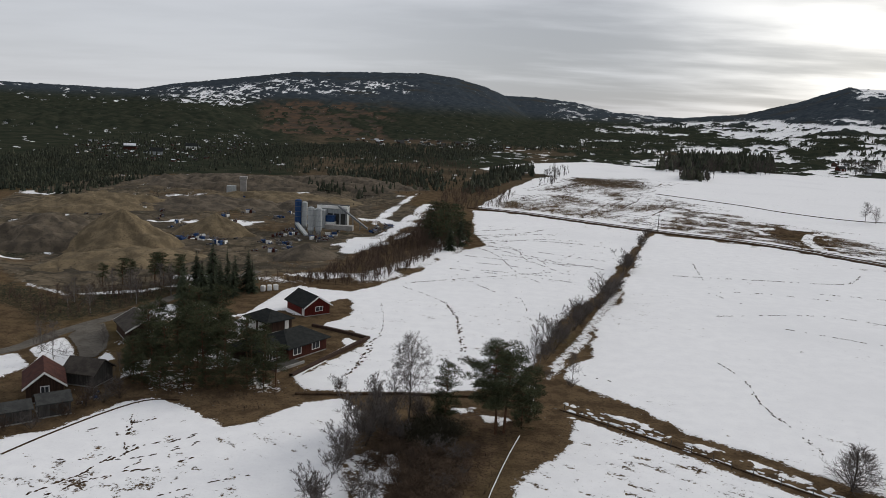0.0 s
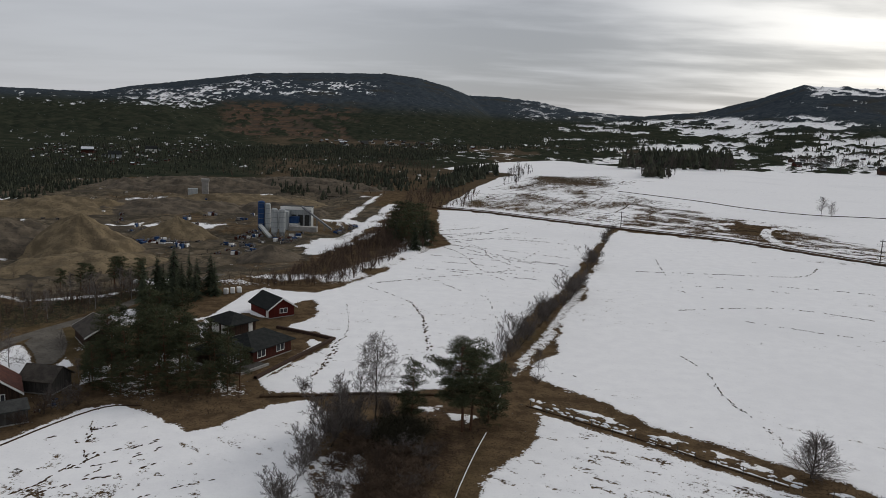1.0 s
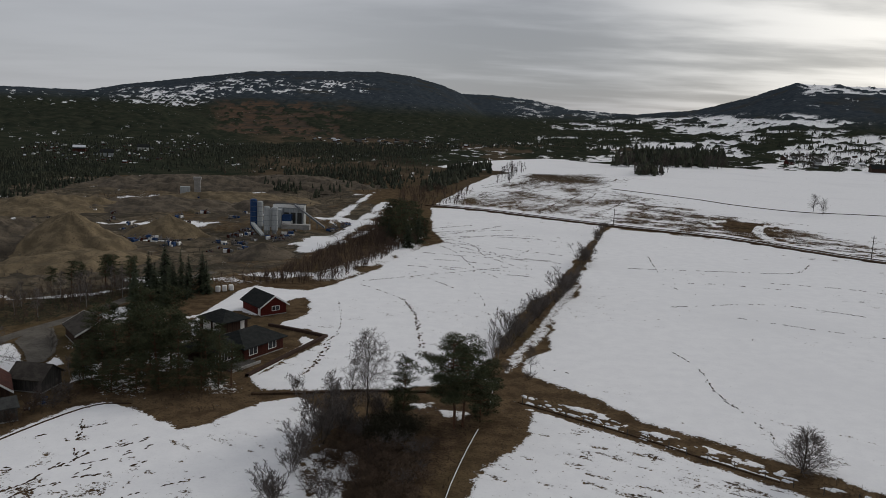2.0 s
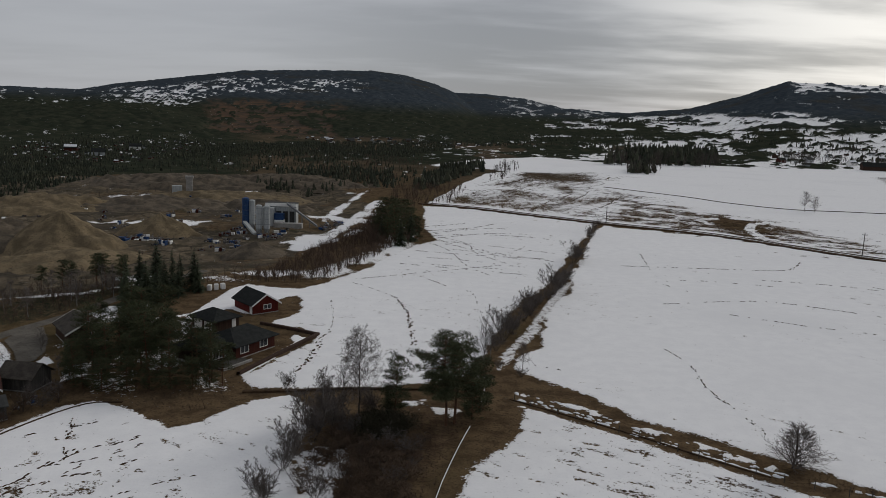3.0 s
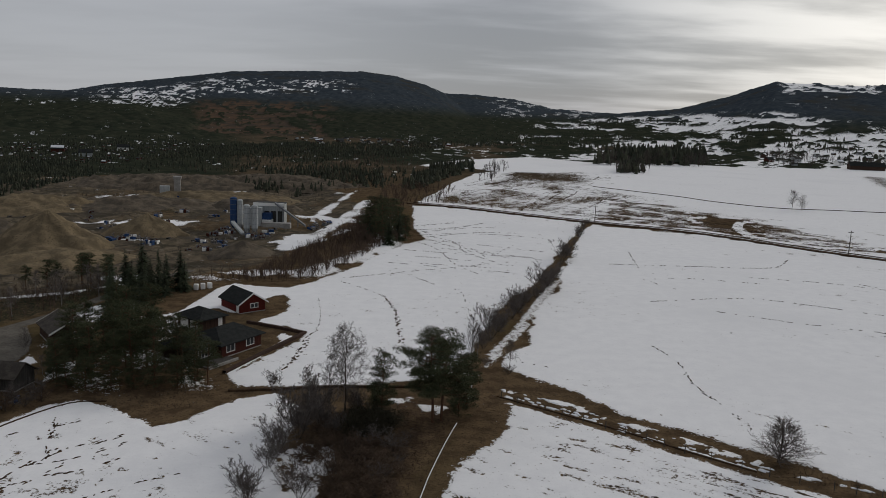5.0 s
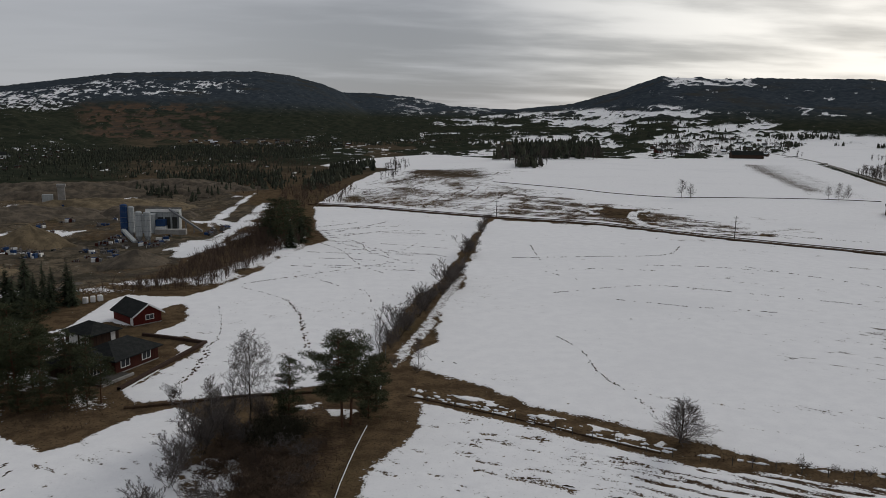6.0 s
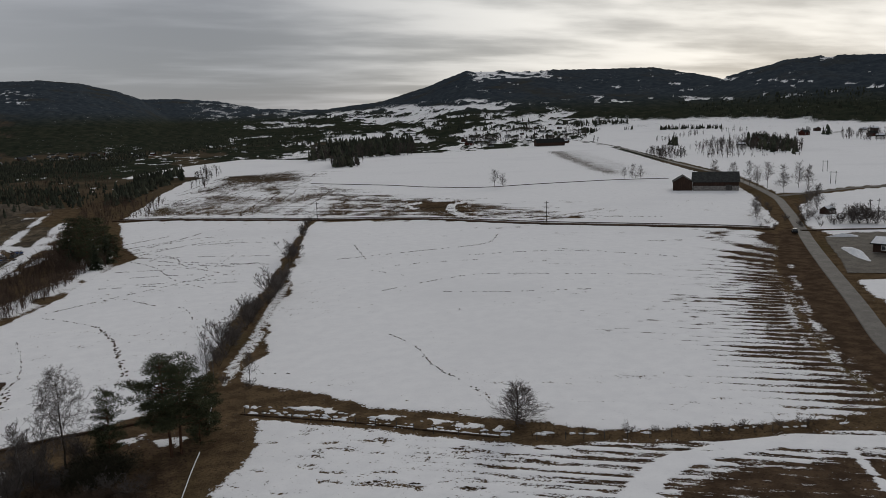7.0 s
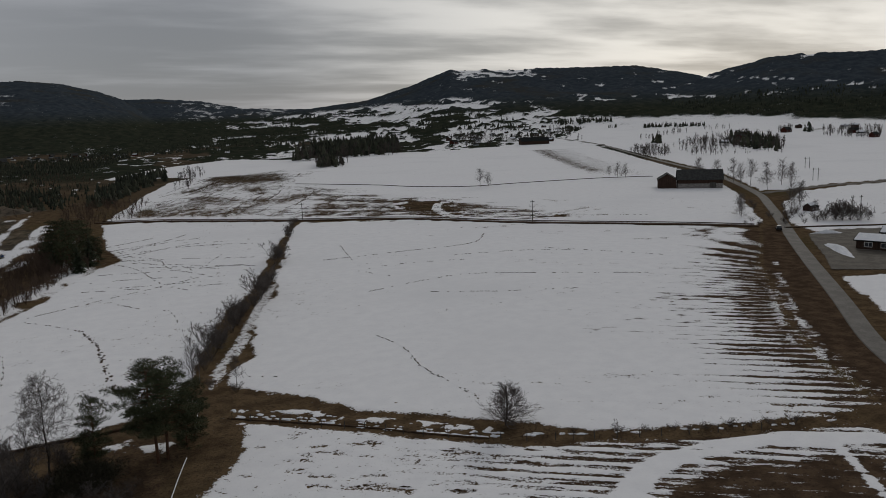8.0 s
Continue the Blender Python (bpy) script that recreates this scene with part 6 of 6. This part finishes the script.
for k, (x, y, h) in enumerate(((-4.8, 86, 3.2), (-7, 82.5, 3.0), (-1.5, 84.5, 3.2), (-52.2, 93.6, 3.0), (-50.6, 95.4, 2.6), (-52.8, 89.4, 2.6), (-54.8, 85.4, 2.8), (-49.2, 97.2, 2.4), (-53.6, 97.4, 2.4), (-57.6, 84.2, 2.4), (-51.4, 99.4, 3.0),
                               (-5.6, 79.5, 2.6), (-3.2, 77, 2.6), (-8.2, 76.5, 2.6), (-1.4, 80.4, 2.0), (-12.2, 80.5, 2.4), (-13.0, 75.2, 2.6))):
    plant_tree(BUSHES, 3 if k % 2 else 2, x, y, h, rng.uniform(0, 360), 1.3)
for k, (x, y, h) in enumerate(((-5.2, 91.4, 3.0), (-7.4, 90.6, 2.7), (-2.6, 91.2, 2.6), (-6.4, 88.6, 2.3), (-3.6, 89.0, 2.1))):
    plant_tree(DARKBUSH, k, x, y, h, rng.uniform(0, 360), 1.25)
for k, (x, y, h) in enumerate(((-9.4, 90.0, 2.2), (-10.6, 87.2, 1.9), (-8.2, 86.2, 2.0), (-4.6, 85.4, 1.8), (-6.6, 82.6, 2.0), (-4.0, 80.4, 2.1), (-7.6, 79.4, 1.9), (-2.2, 78.0, 2.0), (-5.2, 76.6, 2.2), (-3.0, 73.4, 2.1),
                               (-6.8, 73.4, 1.9), (-1.6, 83.4, 1.5), (-9.8, 82.4, 1.5), (-0.6, 87.6, 1.4), (-11.8, 84.4, 1.3))):
    plant_tree(THICKETS, k, x, y, h, rng.uniform(0, 360), 1.3)
# along the ditch
for k, (x, y, h, w) in enumerate(((29.4, 173.6, 8.6, 1.05), (31.2, 179, 6.6, 1.0), (41.6, 215.5, 7.2, 1.2), (44.4, 224, 5.0, 1.0), (14.0, 133.4, 7.6, 0.9), (15.8, 138.5, 5.6, 0.9), (19.6, 148.6, 7.4, 0.8), (21.2, 153.4, 6.2, 0.9), (23.4, 160, 5.4, 0.9),
                                  (56.0, 264, 5.4, 0.95), (62.6, 288, 4.2, 1.0), (33.6, 186, 4.6, 0.9), (12.2, 127.4, 4.4, 0.9), (27.2, 168, 4.2, 0.9))):
    plant_tree(FINE_BUSHES, k, x, y, h, rng.uniform(0, 360), w)
for k, (x, y, h) in enumerate(((66.5, 299, 3.4), (50.6, 246, 3.0), (36.2, 194, 3.0), (24.8, 163, 3.2), (17.2, 142.5, 3.4), (12.0, 117.5, 2.0), (15.2, 114, 2.2), (58, 276, 2.6), (39.5, 207, 2.6), (47, 234, 2.4))):
    plant_tree(BUSHES, k % 3, x, y, h, rng.uniform(0, 360), 1.1)
round_bush = bare_tree("round_bush", 36, 5.6, "round bare bush with a dense crown of grey twigs", M_DARK_BARK, stems=1, limbs=64, droop=0.05, clear=0.04, fan=0.42, kids=2, thin=0.012, depth=2, girth=0.018)
round_bush.matrix_basis = pose(44.8, 84.6, height(44.8, 84.6) - 0.05, 0, 0, 15) @ Matrix.Diagonal((1.45, 1.45, 0.92, 1))
for k, (x, y, h) in enumerate(((56.0, 76.0, 1.5), (62.5, 73.2, 1.2), (66.0, 71.6, 1.2), (69.2, 70.6, 1.5), (74.0, 69.0, 1.3), (77.2, 68.0, 1.6), (59.2, 74.6, 1.0), (51, 78.2, 1.0), (64.2, 72.4, 0.9), (71.5, 69.8, 1.0))):
    plant_tree(BUSHES, k, x, y, h, rng.uniform(0, 360), 1.5)
# the wood round the houses
for k, (x, y, h) in enumerate(((-49.5, 121, 8.6), (-47.5, 117, 9.0), (-49.5, 108.5, 8.4), (-46, 104.5, 8.6), (-43.5, 111.5, 10.4), (-41, 107.0, 10.2), (-37.5, 106.5, 8.6), (-36.0, 112, 9.0),
                               (-34.0, 108.2, 8.4), (-33.8, 114.2, 7.8), (-31.4, 107.2, 7.2), (-48.5, 125, 9.0), (-45.5, 127.5, 10.0), (-51.5, 129, 9.0), 
                               (-50.0, 103.5, 6.4), (-29.4, 105.6, 6.4), (-44.5, 116.5, 9.6), (-40.5, 112.5, 9.0), (-46.5, 110.8, 9.2), (-38.5, 109.5, 8.2), (-52.5, 113.5, 8.8), (-42.6, 105.2, 7.6), (-47.8, 121.8, 9.4), (-54, 122, 8.4))):
    plant_tree(PINES, 1 + k % 2 if k % 4 else 3, x, y, h * rng.uniform(0.92, 1.12), rng.uniform(0, 360), rng.uniform(0.8, 1.05))
for k, (x, y, h) in enumerate(((-48.5, 102.8, 4.6), (-45.4, 101.8, 5.0), (-42.2, 102.6, 5.2), (-39.2, 103.2, 4.8), (-36.4, 103.6, 5.2), (-33.4, 104.2, 4.8), (-51.5, 105.5, 4.6), (-53, 110, 5.2), (-31, 104.6, 4.2), (-46.8, 106.4, 5.6))):
    plant_tree(PINES, 3, x, y, h, rng.uniform(0, 360), 1.15)
for k, (x, y, h) in enumerate(((-59.5, 163, 11.6), (-62.5, 161.5, 9.6), (-57, 166, 9.5), (-54.5, 163.5, 8.8), (-52.0, 165.5, 9.6), (-50.4, 163, 8.0), (-61, 168, 10), (-56, 158, 8.5), (-53, 158, 8.0), (-63.5, 156.5, 8.6), (-58, 153, 9), (-54.6, 150, 9.5), (-60, 147, 8.5))):
    plant_tree(SPRUCES, k, x, y, h, rng.uniform(0, 360), 1.15)
for k, (x, y, h) in enumerate(((-81.5, 166, 6.4), (-78.5, 164, 6.0), (-74.5, 167.5, 7.2), (-71.8, 165.5, 7.4), (-69.6, 169, 6.8), (-84.5, 163, 5.4), (-67.4, 163.5, 7.0), (-76, 171, 6.0))):
    plant_tree(PINES, 1 + k % 2, x, y, h, rng.uniform(0, 360))
for k, (x, y, h) in enumerate(((-66.5, 111, 6.0), (-70.5, 114.5, 5.0), (-75, 139, 5.5), (-82, 146, 5.0), (-70, 148, 6.5), (-73, 152, 6), (-78, 154, 5.5), (-66, 156, 6.5), (-80, 140, 5), (-70, 160, 6), (-52.6, 96.5, 3.0), (-50, 98.8, 2.4), (-54.4, 108, 3.0), (-62, 118, 4.0))):
    plant_tree(BIRCHES, k, x, y, h, rng.uniform(0, 360))
# evergreens on the bank between field and pit
for k, (x, y, h) in enumerate(((-9.2, 234, 8.5), (-11.4, 240, 12.5), (-14.4, 247, 14), (-6.4, 244, 10), (-9.8, 252, 13), (-4.4, 250, 7.5), (-12.5, 262, 11), (-17, 252, 9.5), (-7.6, 264, 9), (-15.6, 240, 8))):
    plant_tree(*((PINES, 3) if k % 3 else (SPRUCES, 1)), x, y, h, rng.uniform(0, 360), 1.15)
# lone trees, roadside birches
plant_tree(BIRCHES, 2, 189, 383, 9.8, 0, 1.15)
plant_tree(BIRCHES, 1, 193.2, 381.5, 7.6, 70, 1.1)
for k, (x, y, h) in enumerate(((276, 376, 9), (280, 374, 8), (272, 379, 7), (296, 331, 12), (291, 326, 10), (301, 322, 11), (300, 309, 12), (297, 301, 10), (296, 293, 12.5), (302, 289, 11), (307, 284, 12), (313, 284, 9), (318, 288, 10),
                               (210, 212, 8), (213, 216, 7.5), (207, 209, 6), (240, 217, 9.5), (246, 218, 10), (236, 212, 8), (250, 222, 8), (283, 270, 9), (226, 194, 6))):
    plant_tree(BIRCHES, k, x, y, h, rng.uniform(0, 360), 0.95)
for k, (x, y, h) in enumerate(((221, 190, 3.5), (223.5, 188, 5.5), (226, 186, 7.5), (228, 184.5, 8.5), (230, 183, 8.5), (232, 181.5, 7), (234.5, 180, 5), (229, 188, 7), (233, 185, 6.5), (222, 196, 3), (219, 200, 3.5), (224, 202, 4), (214, 203, 3.2), (236, 217, 4), (230, 206, 3.5), (216, 196, 2.5),
                               (206, 188, 2.2), (212, 186, 2.4), (219, 187, 2.6), (209, 192, 2.6), (199, 193, 2.0), (203, 200, 2.4), (196, 196, 1.8), (194, 191, 1.6), (239, 236, 3.0), (233, 229, 2.6), (228, 224, 2.2))):
    plant_tree(FINE_BUSHES if 0 < k < 9 else BUSHES, k, x, y, h, rng.uniform(0, 360), 0.9 if 0 < k < 9 else 1.2)

# ---- woods in the distance ----
clustered = lambda x, y: fbm(np.array([x]), np.array([y]), 130, 301, 3)[0] > 0.52
west_wood = lambda x, y: pit_out(x, y) and fbm(np.array([x]), np.array([y]), 110, 97, 4)[0] + (0.12 if x < -0.32 * y else 0) > 0.46
pit_out = lambda x, y: not within(np.array([x]), np.array([y]), PIT)[0]
WEST = [(-177, 320), (-215, 400), (-190, 460), (-150, 490), (-93, 500), (-60, 440), (-25, 425), (-10, 450), (-12, 590), (-30, 900), (-200, 1000), (-420, 900), (-330, 500), (-260, 330)]
spots = [(x, y, 1.8 + 3.4 * (h - 3) ** 2) for x, y, h in scatter(WEST, 3000, 51, 3.0, 4.0, west_wood)]
spots += scatter([(-219, 565), (-186, 650), (-119, 700), (-20, 760), (29, 1046), (20, 1180), (-160, 1020), (-223, 802)], 2600, 152, 2.5, 5.0)
spots += scatter(WEST_VILLAGE, 700, 153, 1.5, 3.6)
spots += scatter([(-260, 330), (-177, 318), (-187, 450), (-228, 509), (-330, 560)], 1500, 52, 2.2, 4.4)
spots += scatter([(-12, 416), (-3, 424), (16, 510), (39, 590), (44, 690), (17, 645), (-6, 510)], 190, 53, 4.5, 8.5)
spots += scatter([(-95, 400), (-60, 376), (-46, 425), (-20, 425), (-27, 520), (-63, 560), (-100, 490)], 420, 54, 2.5, 6)
far_trees("conifer_wood", "dark conifer wood beyond the gravel pit", spots, M_FARWOOD, "conifer", 3)
spots = scatter([(169, 765), (210, 775), (272, 793), (311, 830), (400, 1100), (300, 1100), (231, 960)], 380, 55, 7, 19) + scatter([(157, 624), (185, 636), (200, 690), (181, 700)], 40, 56, 7, 12)
far_trees("conifer_grove", "dark conifer grove at the edge of the snowy field", spots, M_FARWOOD, "conifer", 4)
spots = scatter([(-20, 800), (60, 900), (200, 1150), (330, 1300), (700, 2100), (500, 2300), (100, 1700), (-120, 1300), (-200, 950)], 2300, 57, 3, 7.5, clustered)
spots += scatter([(520, 870), (640, 1100), (800, 1500), (600, 1500), (420, 1200)], 150, 59, 5, 10, clustered)
spots += scatter([(1010, 1130), (1090, 915), (1180, 800), (1300, 700), (1500, 760), (1350, 1150), (1100, 1350)], 1000, 60, 6, 11)
far_trees("valley_wood", "dark conifers scattered over the valley floor", spots, M_FARWOOD, "conifer", 5)
tufts = lambda x, y: fbm(np.array([x]), np.array([y]), 55, 333, 3)[0] > 0.50
GROVE = [(443, 500), (506, 468), (600, 552), (668, 628), (700, 700), (650, 730), (560, 660), (500, 600)]
spots = scatter([(386, 815), (433, 803), (541, 785), (640, 1000), (700, 1150), (480, 1100)], 210, 61, 5, 11, tufts)
spots += scatter([(406, 512), (435, 519), (505, 609), (488, 636), (435, 576)], 110, 62, 4, 8.5)
spots += scatter(GROVE, 250, 162, 5, 11, tufts) + scatter([(732, 623), (706, 560), (722, 545), (888, 668), (905, 735), (854, 727)], 150, 64, 4, 9, tufts)
for a, b, count in (((788, 870), (824, 855), 10), ((1032, 1088), (1081, 917), 46), ((600, 750), (585, 760), 6), ((752, 703), (860, 780), 20), ((640, 790), (720, 830), 14), ((786, 987), (846, 939), 18)):
    spots += [(a[0] + (b[0] - a[0]) * i / count + random.Random(i * 7 + count).uniform(-3, 3), a[1] + (b[1] - a[1]) * i / count + random.Random(i * 5 + count).uniform(-3, 3), random.Random(i + count).uniform(5, 10)) for i in range(count)]
spots += scatter([(157, 620), (187, 628), (205, 690), (181, 720)], 40, 64, 5, 11) + scatter([(165, 745), (280, 780), (320, 830), (280, 840), (170, 780)], 60, 164, 8, 17)
spots += scatter([(32, 470), (45, 500), (85, 705), (60, 690)], 46, 65, 4, 8)
spots += scatter(GROVE, 240, 167, 1.6, 4.2) + scatter([(406, 512), (435, 519), (505, 609), (488, 636), (435, 576)], 60, 170, 1.4, 3.4)
far_trees("bare_wood", "bare grey-brown birches and alders round distant farms", spots, M_FARTWIG, "broad", 6)
spots = scatter([(506, 470), (560, 520), (668, 632), (690, 690), (640, 680), (560, 580)], 110, 262, 5, 12, tufts) + scatter([(545, 668), (560, 684), (552, 690)], 8, 263, 8, 12)
spots += scatter([(752, 703), (781, 680), (879, 771), (846, 784)], 34, 264, 5, 11, tufts) + scatter([(770, 985), (850, 930), (870, 960), (790, 1010)], 70, 265, 4, 8) + scatter([(715, 1150), (816, 1130), (850, 1180), (730, 1210)], 120, 266, 5, 9)
spots += scatter([(640, 1010), (720, 980), (760, 1040), (680, 1080)], 60, 267, 4, 8, tufts)
far_trees("garden_conifers", "dark conifers among the distant farm gardens", spots, M_FARWOOD, "conifer", 16)
spots = scatter([(-150, 300), (-60, 300), (-40, 400), (-70, 470), (-160, 450)], 160, 165, 1.0, 3.0) + scatter([(-128, 190), (-90, 165), (-60, 190), (-70, 225), (-110, 200)], 60, 166, 0.8, 2.2)
far_trees("pit_scrub", "thin bare saplings and weeds in the gravel pit", spots, M_FARTWIG, 14, 17)
BANK = [(-50, 176), (-40, 186), (-33, 222), (-25, 270), (-22, 335), (-14, 330), (-6, 275), (-12, 228), (-19, 199), (-25, 182), (-33, 175)]
spots = scatter(BANK, 1250, 66, 1.8, 4.2) + scatter([(-90, 150), (-70, 150), (-66, 165), (-50, 172), (-52, 180), (-72, 174), (-90, 160)], 130, 67, 1.5, 3.4) + scatter([(-100, 150), (-80, 130), (-73, 136), (-67, 150), (-64, 164), (-86, 152)], 130, 267, 1.0, 3.2)
spots += scatter([(-20, 226), (-6, 236), (-2, 262), (-8, 275), (-20, 262)], 60, 168, 3, 7) + scatter([(-110, 380), (-30, 380), (-12, 480), (-14, 640), (-60, 800), (-160, 760), (-170, 560)], 420, 169, 1.5, 4.0, pit_out)
spots += scatter([(-20, 300), (-8, 300), (-6, 345), (10, 360), (20, 440), (-20, 430)], 200, 68, 2.5, 6)
spots += scatter([(-70, 433), (-81, 550), (-57, 776), (0, 712), (-21, 480), (-41, 398)], 360, 154, 1.8, 4.2)
far_trees("bank_scrub", "reddish-brown bare scrub on the bank above the pit", spots, M_REDTWIG, 11, 7)
spots = scatter([(-26, 102.9), (1, 106.4), (1, 107.2), (-26, 103.7)], 150, 69, 0.4, 0.9) + scatter([(-9, 87), (-3, 94), (1, 90), (3, 80), (0, 70), (-10, 72), (-13, 80)], 260, 70, 0.5, 1.3)
spots += scatter([(46, 86), (54, 77.6), (70, 71.3), (84, 66.6), (84, 65), (68, 69.5), (52, 75.5), (44, 80)], 210, 71, 0.35, 0.8) + scatter([(-60, 105), (-50, 100), (-44, 100), (-30, 95), (-27, 103), (-50, 106)], 200, 73, 0.4, 1.1)
spots += scatter([(8, 110), (14, 121), (22, 150), (33, 183), (50, 245), (67, 300), (64, 300), (46, 243), (29, 183), (10, 128)], 130, 72, 0.3, 0.8)
far_trees("dead_undergrowth", "low dead stalks and undergrowth along the ditches and hedge", spots, M_REDTWIG, 9, 8)


# ---- poles and fences ----
def pole(x, y, tall, twin=False, turn=0.0):
    root = thing("utility_pole", x, y, turn, label="grey wooden utility pole with crossarm" if not twin else "twin-legged wooden power pole", category="pole", group="power line poles")
    for s in ((-1.2, 1.2) if twin else (0.0,)):
        p = Shape()
        p.tube((s, 0, -0.6), (s, 0, tall), 0.16, 0.11, 8, True)
        part("post", p, M_GREYWOOD, root)
    arm = Shape()
    arm.box(-1.9 if twin else -0.9, 1.9 if twin else 0.9, -0.08, 0.08, tall - 0.7, tall - 0.52)
    a = part("crossarm", arm, M_GREYWOOD, root)
    for s in (-0.75, 0.0, 0.75):
        ins = Shape()
        ins.tube((s, 0, tall - 0.52), (s, 0, tall - 0.28), 0.06, 0.04, 6, True)
        part("insulator", ins, M_WHITE, a)


pole(142, 245, 8.2)
pole(71.2, 307.5, 7.0)
pole(396, 347, 7.0, True, -48)
pole(336, 289, 6.6, True, -48)
pole(247, 196, 6.2)
pole(250, 195, 6.2)
fence = thing("field_fence", 28, 91.8, 0, label="weathered post fence along the snowy ditch", category="fence")
line = fine_line([(13, 103.2), (18.5, 98.7), (28, 91.6), (34, 86.4), (42, 80.6), (48, 77.6), (60, 72.6), (72, 68.4)], 2.6)
for i, p in enumerate(line):
    s = Shape()
    z = height(p.x, p.y) - fence.location.z
    s.tube((p.x - 28, p.y - 91.8, z - 0.3), (p.x - 28 + 0.04 * math.sin(i * 3), p.y - 91.8, z + 1.05), 0.06, 0.05, 5, True)
    part("post", s, M_GREYWOOD, fence)

# white firewood sacks in the yard edge
for k, (x, y) in enumerate(((-48.6, 165.2), (-47.4, 166.2), (-46.2, 167.2))):
    s = Shape()
    s.box(-0.5, 0.5, -0.5, 0.5, 0, 1.35)
    ob = new("bulk_sack", s.mesh("bulk_sack", M_WHITE, 0.14))
    ob.matrix_world = pose(x, y, height(x, y), 0, 0, 15 * k)
    tagged(ob, "white bulk sack standing on the yard edge", "sack", group="sacks in the yard")

# a dark car standing on the road
car = thing("car", 195.4, 181.2, 47.0, label="small dark car on the grey asphalt road", category="car")
car.location.z += 0.15
sh = Shape()
sh.add([(-2.1, -0.85, 0.3), (2.1, -0.85, 0.3), (2.1, 0.85, 0.3), (-2.1, 0.85, 0.3), (-2.1, -0.82, 0.85), (2.0, -0.8, 0.75), (2.0, 0.8, 0.75), (-2.1, 0.82, 0.85)],
       [(3, 2, 1, 0), (0, 1, 5, 4), (1, 2, 6, 5), (2, 3, 7, 6), (3, 0, 4, 7), (4, 5, 6, 7)])
body = part("body", sh, M_CAR, car, "", 0.08)
sh = Shape()
sh.add([(-1.9, -0.78, 0.84), (1.0, -0.78, 0.80), (1.0, 0.78, 0.80), (-1.9, 0.78, 0.84), (-1.5, -0.62, 1.42), (0.3, -0.62, 1.42), (0.3, 0.62, 1.42), (-1.5, 0.62, 1.42)],
       [(3, 2, 1, 0), (0, 1, 5, 4), (1, 2, 6, 5), (2, 3, 7, 6), (3, 0, 4, 7), (4, 5, 6, 7)])
part("cabin", sh, M_GLASS, car, "dark glazed cabin", 0.06)
for wx in (-1.3, 1.3):
    for wy in (-0.8, 0.8):
        sh = Shape()
        sh.tube((wx, wy - 0.1, 0.3), (wx, wy + 0.1, 0.3), 0.32, 0.32, 14, True)
        part("wheel", sh, M_ROOF, car)
